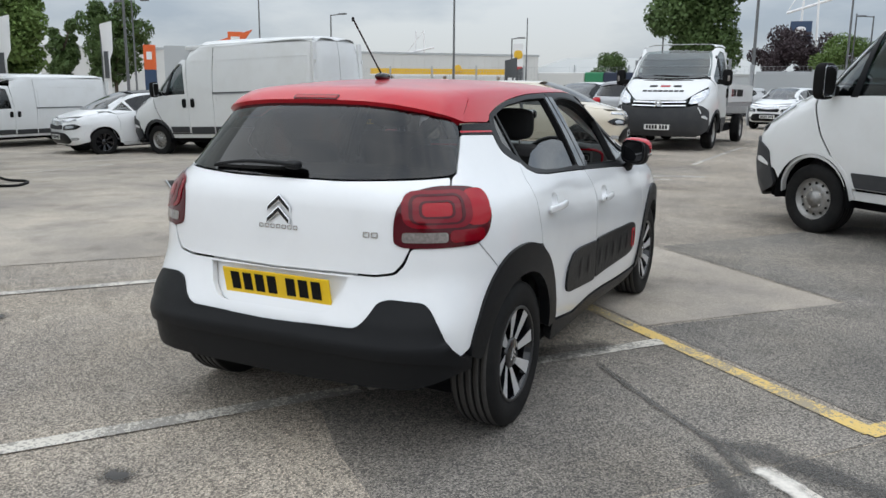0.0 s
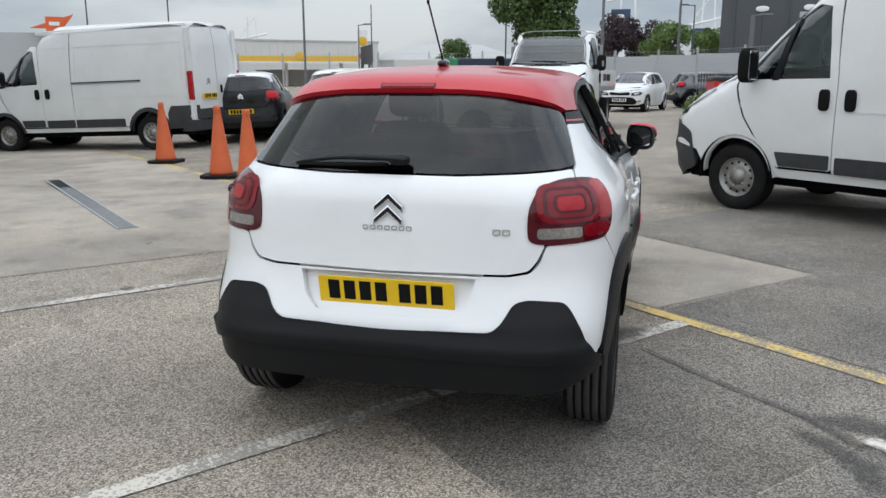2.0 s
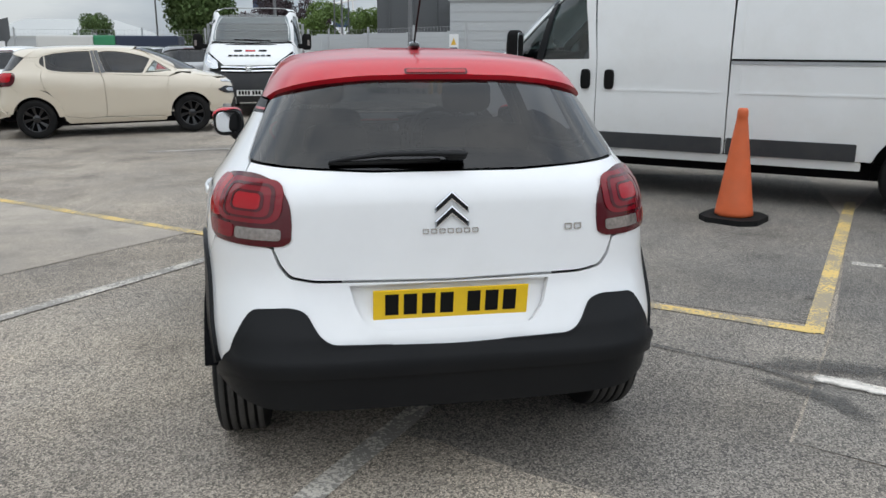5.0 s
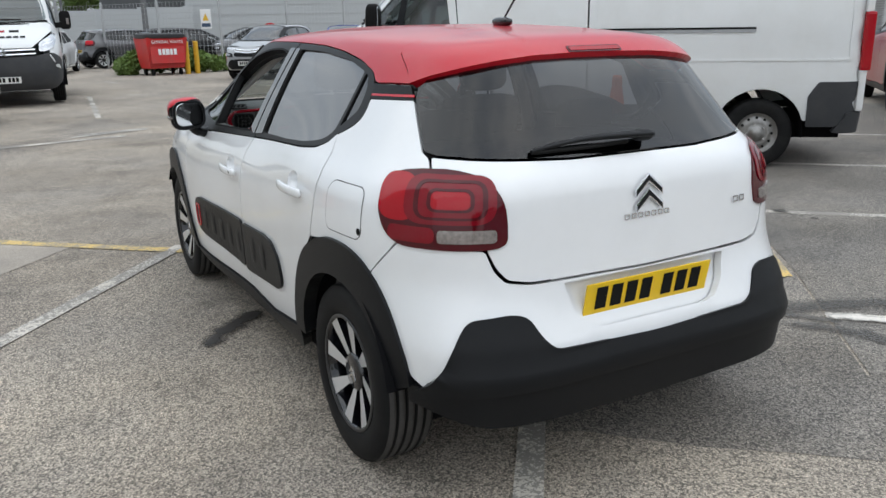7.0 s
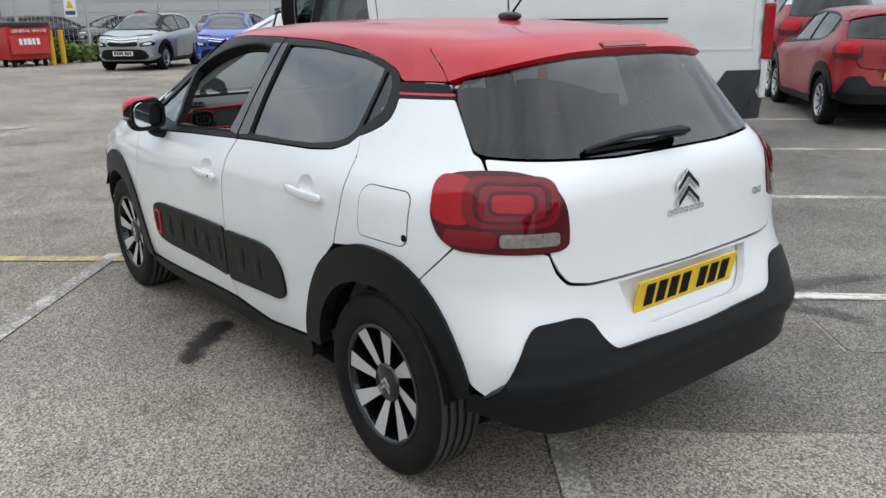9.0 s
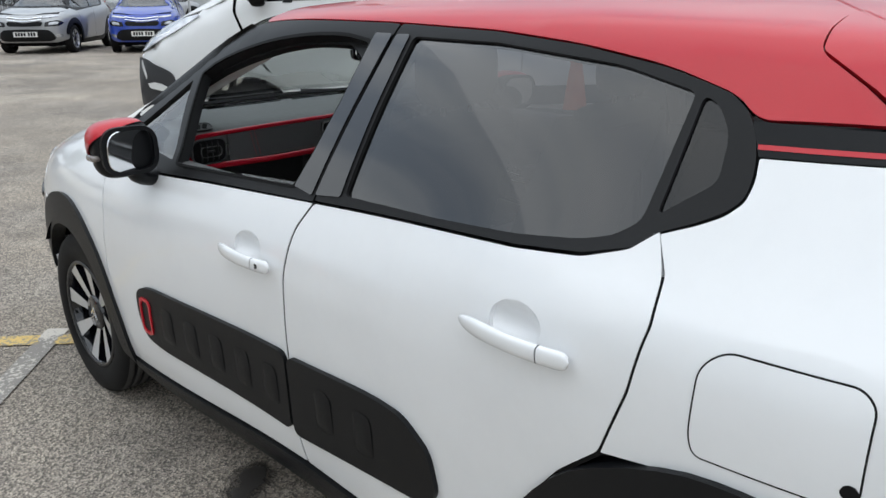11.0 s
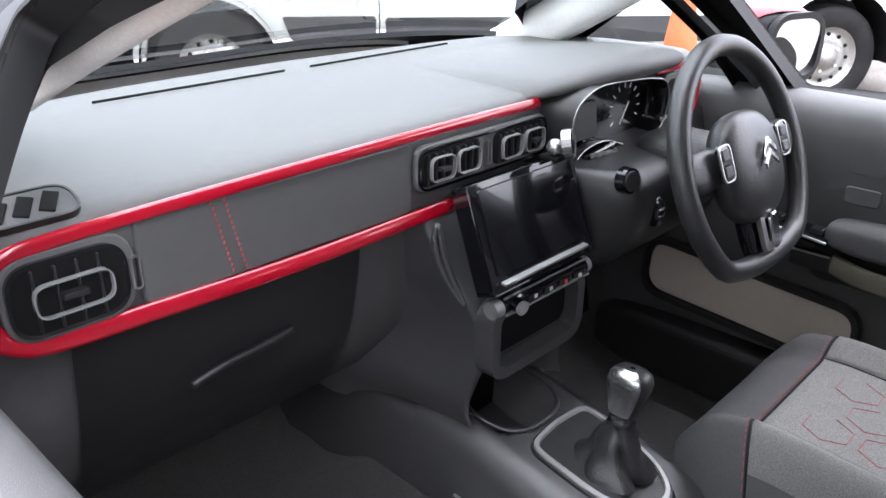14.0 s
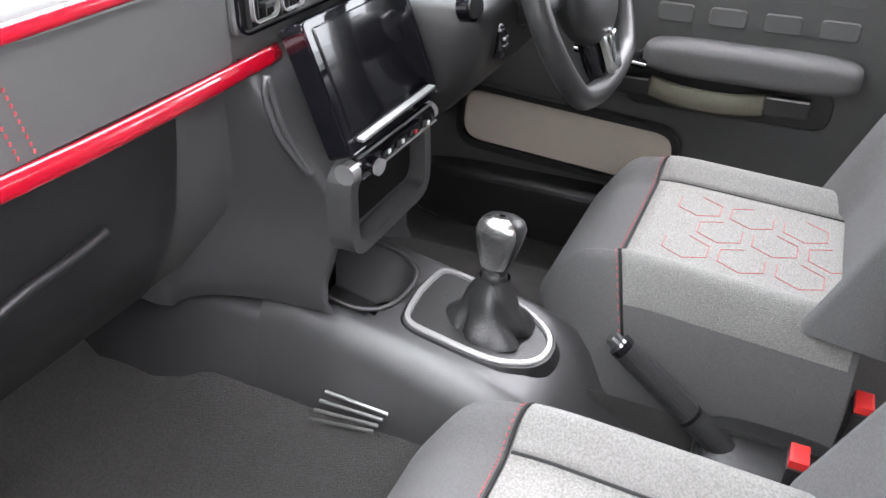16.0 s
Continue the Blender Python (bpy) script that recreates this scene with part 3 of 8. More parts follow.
def wheel(parent, at, side, r=.316, w=.195, rim=.208, spokes=8, face=None, dark=None, detail=True):
    """A road wheel whose outer face looks along side (-1 or 1 in x)."""
    hub = new("wheel")
    hub.parent = parent
    hub.location = at
    hub["label"] = "alloy wheel with black and machined spokes" if face is ALLOY else "plain silver wheel"
    prof = tyre_profile(r, w, rim)
    v, f = lathe(prof, 64 if detail else 32)
    tyre = raw("tyre", v, f, RUBBER, hub)
    if detail:
        tyre.data.materials.append(TREAD)
        for q in tyre.data.polygons:
            c = [tyre.data.vertices[i].co for i in q.vertices]
            q.material_index = int(min(math.hypot(p.y, p.z) for p in c) > r - .004)
    h = w / 2 * side
    barrel = [(rim, h * .9), (rim - .008, h * .93), (rim - .016, h * .8), (rim - .02, h * .2), (rim - .03, -h * .8)]
    v, f = lathe(barrel, 48)
    raw("rim", v, f if side < 0 else [q[::-1] for q in f], GLOSS if detail else face or ALLOY, hub)
    if detail:
        v, f = lathe([(rim + .001, h * .90), (rim - .003, h * .935), (rim - .009, h * .935), (rim - .012, h * .89)], 48)
        raw("rim_lip", v, f, STEEL_DARK, hub)
    v, f = lathe([(rim - .022, -h * .15), (.0, -h * .1)], 32)
    raw("brake_disc", v, f, DARK, hub)
    n = spokes
    star = bmesh.new()
    def at_polar(rad, ang, depth):
        return Vector((depth, rad * math.cos(ang), rad * math.sin(ang)))
    for i in range(n):
        a = 2 * math.pi * i / n
        twist = .16
        half0, half1 = .5 * math.pi / n * .95, .5 * math.pi / n * .80
        outer = [at_polar(.062, a - half0 * 1.1, h * .62), at_polar(rim - .012, a + twist - half1, h * .86), at_polar(rim - .012, a + twist + half1, h * .86), at_polar(.062, a + half0 * 1.1, h * .62)]
        bm = bmesh.new() if detail else star
        o = [bm.verts.new(q) for q in outer]
        kk = [bm.verts.new(q - Vector((side * .035, 0, 0))) for q in outer]
        bm.faces.new(o)
        sides = [bm.faces.new((o[j], o[(j + 1) % 4], kk[(j + 1) % 4], kk[j])) for j in range(4)]
        for q in sides:
            q.material_index = 1
        if detail:
            bmesh.ops.recalc_face_normals(bm, faces=bm.faces[:])
            part("spoke", bm, face or ALLOY, hub).data.materials.append(dark or GLOSS)
    if not detail:
        bmesh.ops.recalc_face_normals(star, faces=star.faces[:])
        part("rim_star", star, face or ALLOY, hub).data.materials.append(dark or GLOSS)
    else:
        star.free()
    v, f = lathe([(.07, h * .5), (.068, h * .66), (.06, h * .72), (.0, h * .74)], 32)
    raw("hub_cap", v, f, dark or GLOSS, hub)
    if detail:
        chevrons(hub, (h * .755, 0, .021), .05, CHROME, turn=pose(0, 0, 0, 0, 0, 90 * side), deep=.003)
    return hub


def chevrons(parent, at, width, mat_, how="back", turn=None, deep=.006, face=None):
    """Two stacked arrowhead bars with a face of their own inside bright edges."""
    for k in range(2):
        bm = bmesh.new()
        w, t, rise = width / 2, width * .26, width * .45
        z = -k * width * .42
        pts = [(-w, z - rise), (0, z), (w, z - rise), (w, z - rise - t * .75), (0, z - t), (-w, z - rise - t * .75)]
        b = width * .035
        inn = [(-w + b, pts[0][1] - b * .5), (0, pts[1][1] - b * 1.5), (w - b, pts[2][1] - b * .5), (w - b, pts[3][1] + b * 1.4), (0, pts[4][1] + b * 1.5), (-w + b, pts[5][1] + b * 1.4)]
        fr = [bm.verts.new((x, 0, q)) for x, q in pts]
        fi = [bm.verts.new((x, -deep * .12, q)) for x, q in inn]
        bk = [bm.verts.new((x * 1.02, deep, q)) for x, q in pts]
        for f in ((fi[0], fi[1], fi[4], fi[5]), (fi[1], fi[2], fi[3], fi[4])):
            bm.faces.new(f).material_index = 1
        for i in range(6):
            bm.faces.new((fr[i], fr[(i + 1) % 6], bk[(i + 1) % 6], bk[i]))
            bm.faces.new((fi[i], fi[(i + 1) % 6], fr[(i + 1) % 6], fr[i]))
        bmesh.ops.recalc_face_normals(bm, faces=bm.faces[:])
        bm.transform(Matrix.Translation(at) @ (turn or Matrix.Identity(4)))
        part("badge_chevron", bm, mat_, parent, "chrome chevron badge").data.materials.append(face or mat_)


def number_plate(parent, m, mat_, width=.52):
    """A plate with its characters as plain bars."""
    p = part("number_plate", box((width, .006, .111), m, .003), mat_, parent, "number plate with plain dark bars")
    x = -width * .43
    for k in range(7):
        bm = box((.044, .002, .076), m @ pose(x + .025, -.0045, .004), .002, 1)
        part("plate_bar", bm, INK, p)
        x += width * .117 if k != 3 else width * .175
    return p


def hatchback(name, label, paint, roof, m=None, detail=1, group="", scale=None, rear_plate=PLATE, trim=None, face=None):
    """A five-door hatchback in separate panels, nose along +y, rear axle over the origin; detail 0 is for cars far off."""
    car = thing(name, label, "car", m, group)
    trim = trim or TRIM
    st = .045 if detail else .12
    fi = .018 if detail else .06
    k = {"step": st, "fine": fi}
    handle_holes = ([], [])
    if detail:
        handle_holes = ([oval(1.305, .868)], [oval(.4075, .930)])
    both("door_front", "side", [*DOOR_GAP, (1.6, .306), *WING_EDGE, (1.86, .965), (1.57, .985)], paint, car, r=.012, gap=.007, holes=handle_holes[0], **k)
    both("door_rear", "side", [*reversed(DOOR_GAP), *reversed(BELT_REAR), *reversed(DOOR_BACK), (.484, .345), (.808, .301)], paint, car, r=.012, gap=.007, holes=handle_holes[1], **k)
    both("wing_front", "side", [*WING_EDGE, (2.42, 1.0), (2.62, .972), (2.88, .94), (3.05, .875), (2.99, .72), *ring(2.54, .316, .40, 62, 178, 12)], paint, car, r=.015, **k)
    both("quarter_panel", "side", [(.199, 1.117), *reversed(DOOR_BACK[4:]), (.091, .785), (-.033, .80), (-.132, .785), (-.214, .735), (-.30, .82), (-.335, .86), (-.37, .878), (-.30, .90), (-.275, .96), (-.27, 1.02), (-.30, 1.045), (-.37, 1.058), (-.354, 1.07), (-.318, 1.10), (-.288, 1.112), (-.143, 1.251), (.090, 1.242), (.086, 1.226), (.083, 1.205), (.087, 1.179), (.109, 1.157), (.146, 1.138)], paint, car, r=.008, **k)
    both("roof_band", "side", [(.090, 1.242), (.117, 1.291), (-.095, 1.292), (-.127, 1.265), (-.143, 1.251)], trim if detail else roof, car, gap=0.001, r=.002, **k)
    if detail:
        both("band_line", "side", [(.094, 1.252), (.096, 1.259), (-.133, 1.266), (-.139, 1.259)], roof, car, lift=.001, gap=0, fold=0, r=.001, **k)
    edge = [("s", -.092, 1.297), ("s", -.042, 1.338), ("s", .056, 1.394), ("t", -.40, .075), ("t", -.2, .04), ("t", 0, .03)]
    spoiler_edge = [("s", -.095, 1.294), ("s", -.125, 1.303), *[("b", -x, 1.368 - .058 * (x / .553) ** 3, .05) for x in (.50, .42, .33, .22, .11)], ("b", 0, 1.368)]
    head = [("s", *q, .03) for q in ROOF_LINE]
    panel("roof", CAR, "over", mirrored([("t", 0, 1.70), ("t", -.3, 1.68), *head, *edge[:-1]]), roof, car, r=.02, **k)
    panel("spoiler", CAR, "over", mirrored([edge[-1], *reversed(edge[:-1]), *spoiler_edge]), roof, car, r=.01, lift=lambda u, v: .002 + .018 * ease((.04 - u) / .30), fold=.03, **{**k, "step": .03 if detail else .1})
    panel("rear_window", CAR, "wrap", mirrored([("b", 0, 1.083), ("b", -.25, 1.083), ("b", -.44, 1.092), ("s", -.325, 1.104), ("s", -.288, 1.114), ("s", -.147, 1.253), ("s", -.128, 1.285), ("t", -.53, -.155), ("b", -.44, 1.345), ("b", -.37, 1.36), ("b", -.16, 1.374), ("b", 0, 1.376)]), PRIVACY, car, r=.012, label="dark tinted rear window", **k)
    panel("tailgate", CAR, "wrap", mirrored([("b", 0, .733), ("b", -.45, .742), ("b", -.52, .755), ("b", -.55, .79), ("b", -.575, .848), ("b", -.555, .88), ("b", -.545, .95), ("b", -.56, 1.03), ("b", -.61, 1.06), ("s", -.36, 1.066), ("s", -.325, 1.10), ("b", -.44, 1.089), ("b", -.25, 1.080), ("b", 0, 1.080)]), paint, car, r=.012, **k)
    recess = mirrored([("b", -.335, .724, .004), ("b", -.312, .64), ("b", -.27, .592), ("b", -.22, .58), ("b", 0, .58)])
    panel("bumper_rear", CAR, "wrap", mirrored([("b", 0, .729), ("b", -.45, .737), ("b", -.525, .75), ("b", -.556, .785), ("b", -.577, .846), ("b", -.68, .858), ("s", -.40, .88), ("s", -.337, .858), ("s", -.218, .738), ("s", -.29, .68), ("s", -.37, .58), ("s", -.42, .46), ("b", -.72, .40), ("b", -.5, .50), ("b", 0, .50)]), paint, car, r=.012, holes=[recess], fold=.03, **k)
    panel("plate_recess", CAR, "back", mirrored([(0, .75), (-.36, .75), (-.34, .56), (0, .56)]), paint, car, lift=-.034, gap=0, fold=0, **k)
    number_plate(car, pose(0, -.596, .654, 10.5), rear_plate)
    top = [("s", -.43, .40), ("b", -.765, .425), ("b", -.735, .47), ("b", -.705, .55), ("b", -.676, .61), ("b", -.645, .65), ("b", -.52, .66), ("b", -.475, .645), ("b", -.437, .575), ("b", -.40, .546), ("b", 0, .534)]
    low = [("b", 0, .44), ("b", -.31, .442), ("b", -.60, .44), ("b", -.70, .43), ("s", -.43, .39)]
    panel("bumper_cladding", CAR, "wrap", mirrored([*low, *top]), trim, car, lift=lambda u, v: .008 + .016 * np.clip((.508 - v) / .014, 0, 1) - .006 * np.clip((.47 - v) / .03, 0, 1), gap=0, fold=.03, r=.03, label="black textured bumper cladding", **{**k, "step": .03, "fine": .012} if detail else k)
    bottom = [("b", 0, .320), ("b", -.62, .328), ("b", -.70, .350), ("s", -.46, .370), ("s", -.40, .372), ("s", -.408, .43), ("b", -.765, .437)]
    panel("bumper_lower", CAR, "wrap", mirrored([*bottom, ("b", -.60, .443), ("b", 0, .443)]), trim, car, lift=.003, gap=0, fold=.05, r=.01, **k)
    if detail:
        for x in (-.60, -.21, .21, .60):
            panel("parking_sensor", CAR, "back", [(x + .0115 * math.cos(a), .475 + .0115 * math.sin(a), .004) for a in np.linspace(0, 2 * math.pi, 12, endpoint=False)], INK, car, lift=.0125, gap=0, fold=.003, step=.01, fine=.006, label="round parking sensor")
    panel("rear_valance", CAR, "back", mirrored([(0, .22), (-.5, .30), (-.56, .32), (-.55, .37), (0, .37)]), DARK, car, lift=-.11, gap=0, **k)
    both("arch_rear", "side", [*arch([(.458, .345), (.450, .40), (.424, .485), (.366, .60), (.26, .714), (.10, .789), (-.03, .804), (-.15, .784), (-.25, .722), (-.33, .64), (-.39, .55), (-.416, .48), (-.424, .43)]), (-.365, .405), *ring(0, .316, .362, 164, 4, 14)], trim, car, lift=.014, gap=0, fold=.05, r=.02, **k)
    both("arch_front", "side", [*arch([(2.09, .28), (2.105, .40), (2.15, .52), (2.23, .64), (2.34, .735), (2.47, .785), (2.60, .788), (2.73, .755), (2.85, .68), (2.94, .57), (2.97, .47)]), (2.955, .43), (2.886, .42), *ring(2.54, .316, .362, 17, 184, 14)], trim, car, lift=.012, gap=0, fold=.05, r=.02, **k)
    both("sill", "side", [(.445, .372), (.484, .338), (.808, .295), (1.113, .311), (1.6, .299), (2.10, .293), (2.11, .25), (2.06, .225), (.52, .225), (.455, .29)], trim, car, lift=.008, gap=0, fold=.04, r=.02, **k)
    if detail:
        # Black strips under the door gaps, painting in the shade of the seams.
        for seam in (DOOR_GAP, DOOR_BACK, WING_EDGE):
            both("door_seal", "side", [(y - .007, z) for y, z in seam] + [(y + .007, z) for y, z in reversed(seam)], INK, car, lift=-.0022, gap=0, fold=0, r=.002, **k)
        both("airbump_front", "side", [(1.925, .59), (1.885, .615), (1.83, .625), (1.144, .632), (1.144, .412), (1.80, .43), (1.895, .447), (1.925, .52)], trim, car, lift=.012, gap=0, fold=.014, r=.03, label="black door protection panel", **k)
        both("airbump_rear", "side", [(1.134, .626), (.807, .642), (.704, .634), (.623, .578), (.60, .478), (.647, .442), (1.132, .405)], trim, car, lift=.012, gap=0, fold=.014, r=.03, label="black door protection panel", **k)
        for y, z in ((1.74, .525), (1.61, .522), (1.48, .52), (1.35, .52), (1.22, .52), (.99, .525), (.84, .53)):
            both("airbump_pad", "side", [(y - .035, z - .055), (y + .03, z - .055), (y + .035, z + .055), (y - .03, z + .055)], trim, car, lift=lambda u, v, y=y, z=z: .012 + .0045 * np.clip(1 - (np.abs(u - y) / .036) ** 4, 0, 1) * np.clip(1 - (np.abs(v - z) / .058) ** 4, 0, 1), gap=0, fold=0, r=.022, step=.012, fine=.01)
        red_o, red_i = [(1.90, .465), (1.90, .585), (1.835, .585), (1.835, .465)], [(1.892, .475), (1.892, .575), (1.843, .575), (1.843, .475)]
        both("airbump_ring", "side", [(*q, .025) for q in red_o], roof, car, lift=.0165, gap=0, fold=.006, holes=[[(*q, .02) for q in red_i]], step=.02, fine=.01)
    # windows
    dayl = [(1.764, 1.006, .01), (1.178, 1.036, .015), (1.139, 1.12), (1.102, 1.23), (1.072, 1.366, .02), *arch([(1.16, 1.376), (1.22, 1.377), (1.33, 1.372), (1.46, 1.3575), (1.59, 1.335), (1.73, 1.303), (1.84, 1.27)]), (1.908, 1.238, .01)]
    tri = [(1.976, 1.216, .01), (1.808, 1.010, .01), (2.26, 1.032, .02)]
    both("window_surround_front", "side", [(1.093, 1.012), (1.0, 1.411), (1.036, 1.4125), (1.23, 1.4125), *arch([(1.39, 1.411), (1.53, 1.405), (1.66, 1.392), (1.80, 1.363), (2.0, 1.295), (2.2, 1.195), (2.30, 1.138)]), (2.315, 1.0), (2.20, .947), (1.86, .968), (1.57, .987)], SASH if detail else trim, car, holes=[dayl, tri], gap=.002, fold=.03, r=.008, **k)
    if detail:
        inner = [(1.808, .990, .01), (1.19, 1.02, .015), (1.15, 1.12), (1.115, 1.23), (1.10, 1.335, .04), *arch([(1.18, 1.370), (1.33, 1.368), (1.46, 1.353), (1.58, 1.331), (1.73, 1.298), (1.86, 1.262)]), (1.985, 1.216, .01)]
        both("window_frame_inner", "side", [(1.835, .93), (1.03, .97), (1.02, 1.40), *arch([(1.2, 1.405), (1.36, 1.40), (1.62, 1.37), (1.90, 1.298), (2.03, 1.240)]), (1.93, 1.12)], SASH, car, holes=[inner], lift=-.03, gap=0, fold=.02, r=.01, **k)
        both("window_seal", "side", [(1.772, .999, .012), (1.172, 1.029, .018), (1.131, 1.12), (1.094, 1.23), (1.063, 1.373, .02), *arch([(1.16, 1.384), (1.22, 1.385), (1.33, 1.380), (1.46, 1.3655), (1.59, 1.343), (1.73, 1.311), (1.85, 1.276)]), (1.92, 1.241, .01)], INK, car, holes=[dayl], lift=.003, gap=0, fold=.006, r=.01, **k)
        both("window_front", "side", [(1.76, 1.0), (1.17, 1.034), (1.168, 1.046), (1.76, 1.013)], CLEAR, car, lift=-.02, gap=0, fold=0, r=.002, label="edge of the lowered window glass", **k)
    both("window_surround_rear", "side", [(1.087, 1.015), (.685, 1.037), (.465, 1.049), (.32, 1.065), (.232, 1.090), (.198, 1.118), (.146, 1.140), *arch([(.110, 1.160), (.090, 1.180), (.086, 1.205), (.090, 1.235), (.105, 1.273), (.130, 1.306), (.165, 1.328)]), (.21, 1.341), (.29, 1.36), (.478, 1.387), (.693, 1.404), (.994, 1.4115)], SASH if detail else trim, car, gap=.002, fold=.03, r=.008, holes=[[(.934, 1.386), (.957, 1.245), (.984, 1.043), (.694, 1.051), (.475, 1.065), (.333, 1.084), (.274, 1.101), (.236, 1.128), (.222, 1.325), (.376, 1.358), (.681, 1.383)], [(.214, 1.14), (.136, 1.2), (.144, 1.266), (.175, 1.308), (.207, 1.322)]], **k)
    both("quarter_light", "side", tri, CLEAR, car, lift=-.008, gap=-.01, fold=0, r=.01, **k)
    rear_glass = [(.934, 1.386), (.957, 1.245), (.984, 1.043), (.694, 1.051), (.475, 1.065), (.333, 1.084), (.274, 1.101), (.236, 1.128), (.222, 1.325), (.376, 1.358), (.681, 1.383)]
    if detail:
        panel("window_rear", CAR, "side", rear_glass, SIDE_GLASS, car, lift=-.008, gap=-.01, fold=0, label="closed dark tinted window", **k)
        panel("window_rear", CAR, "side", [(.95, 1.17), (.984, 1.043), (.694, 1.051), (.475, 1.065), (.333, 1.084), (.30, 1.10), (.42, 1.15), (.62, 1.185), (.80, 1.19)], PRIVACY, car, lift=-.01, gap=0, fold=0, flip=True, label="half-lowered dark tinted window", **k)
    else:
        both("window_rear", "side", rear_glass, PRIVACY, car, lift=-.008, gap=-.01, fold=0, **k)
        both("window_front", "side", dayl, PRIVACY, car, lift=-.008, gap=-.01, fold=0, **k)
    both("window_fixed", "side", [(.214, 1.14), (.136, 1.2), (.144, 1.266), (.175, 1.308), (.207, 1.322)], PRIVACY, car, lift=-.006, gap=-.008, fold=0, **k)
    both("pillar_cover", "side", [(1.066, 1.388), (1.006, 1.388), (1.100, 1.025), (1.175, 1.035), (1.135, 1.12), (1.098, 1.23)], PIANO, car, lift=.004, gap=0, r=.008, fold=.006, **k)
    both("pillar_cover", "side", [(.990, 1.388), (.946, 1.388), (.968, 1.245), (.996, 1.038), (1.086, 1.028)], PIANO, car, lift=.004, gap=0, r=.008, fold=.006, **k)
    panel("windscreen", CAR, "front", mirrored([(0, 1.045), (-.4, 1.05), (-.61, 1.065), (-.575, 1.17), (-.53, 1.28), (-.475, 1.39), (-.3, 1.425), (0, 1.434)]), SCREEN_GLASS if detail else PRIVACY, car, fold=0, r=.03, **k)
    for sgn in (-1, 1):
        rows = []
        for z in np.linspace(1.385, 1.01, 9):
            a = CAR.place("front", -np.interp(z, [1.01, 1.065, 1.17, 1.28, 1.39], [.622, .608, .573, .528, .473]), z)
            b = CAR.place("side", np.interp(z, [1.0, 1.07, 1.138, 1.195, 1.295, 1.363, 1.392], [2.315, 2.31, 2.30, 2.2, 2.0, 1.8, 1.66]), z)
            a, b = np.array(a, float), np.array(b, float)
            rows.append([tuple((a + (b - a) * t + np.array((-.008, .008, .006)) * (1 - (2 * t - 1) ** 2)) * np.array((-sgn, 1, 1))) for t in np.linspace(-.06, 1.06, 5)])
        nr = len(rows[0])
        raw("pillar_front", [p for r in rows for p in r], [(i * nr + j, i * nr + j + 1, (i + 1) * nr + j + 1, (i + 1) * nr + j) for i in range(len(rows) - 1) for j in range(nr - 1)], trim, car, "black windscreen pillar")
    panel("cowl", CAR, "front", mirrored([(0, 1.005), (-.4, 1.008), (-.64, 1.02), (-.61, 1.063), (-.4, 1.048), (0, 1.043)]), trim, car, lift=-.004, gap=0, r=.005, **k)
    panel("bonnet", CAR, "top", mirrored([(0, 2.79), (-.4, 2.74), (-.66, 2.56), (-.715, 2.60), (-.70, 2.8), (-.62, 3.0), (-.5, 3.1), (-.25, 3.2), (0, 3.22)]), paint, car, r=.03, **k)
    nose = Skin(inside, 2.0)
    k = k if detail else {"step": .08, "fine": .035}
    def nose_panel(nm, pts, mt, **kk):
        # knots as (x, z) seen from the front
        q = []
        for x, z, *rest in pts:
            p = nose.place("front", x, z)
            q.append((0.85 * math.atan2(p[0], nose.axis - p[1]) % (1.7 * math.pi), p[2], *rest))
        return panel(nm, nose, "wrap", q, mt, car, **kk)
    nose_panel("bumper_front", mirrored([(0, .26), (-.6, .26), (-.78, .34), (-.795, .55), (-.80, .70), (-.745, .83), (-.66, .885), (-.5, .886), (-.25, .87), (0, .864)]), paint, r=.03, **k)
    nose_panel("grille", mirrored([(0, .30), (-.52, .30), (-.62, .36), (-.56, .50), (-.48, .55), (0, .565)]), TRIM, lift=.01, r=.04, **k)
    nose_panel("upper_grille", mirrored([(0, .615), (-.36, .625), (-.40, .70), (-.34, .735), (0, .70)]), TRIM, lift=.008, r=.03, **k)
    for s in (-1, 1):
        nose_panel("headlamp", [(s * .42, .61), (s * .70, .63), (s * .755, .70), (s * .67, .755), (s * .44, .715)], GLOSS, lift=.010, r=.03, **k)
        nose_panel("headlamp_lens", [(s * .50, .645), (s * .66, .655), (s * .69, .70), (s * .64, .725), (s * .51, .70)], HEADLAMP, lift=.013, r=.02, **k)
        nose_panel("daylight_lamp", [(s * .36, .795), (s * .68, .825), (s * .655, .862), (s * .36, .825)], HEADLAMP, lift=.010, r=.01, **k)
        nose_panel("fog_lamp", [(s * .60, .37), (s * .72, .39), (s * .72, .45), (s * .61, .44)], HEADLAMP, lift=.012, r=.02, **k)
    for z0 in (.735, .79):
        nose_panel("grille_bar", mirrored([(0, z0 - .012), (-.12, z0 - .008), (-.38, z0 + .024), (-.38, z0 + .042), (-.12, z0 + .012), (0, z0 + .008)]), CHROME, lift=.012, r=.004, **k)
    if not detail:
        number_plate(car, pose(0, 3.355, .45, 0, 0, 180), PLATE_WHITE)
    # tail lamps
    lamp = [("s", -.246, .955), ("s", -.24, 1.025), ("s", -.268, 1.06), ("s", -.363, 1.071), ("b", -.60, 1.068), ("b", -.54, 1.047), ("b", -.512, .99), ("b", -.508, .92), ("b", -.514, .866), ("b", -.54, .852), ("b", -.60, .848), ("s", -.437, .85), ("s", -.342, .852), ("s", -.285, .885)]
    a0 = CAR.knots("wrap", [("s", -.24, .96)])[0][0]
    a1 = CAR.knots("wrap", [("b", -.51, .95)])[0][0]
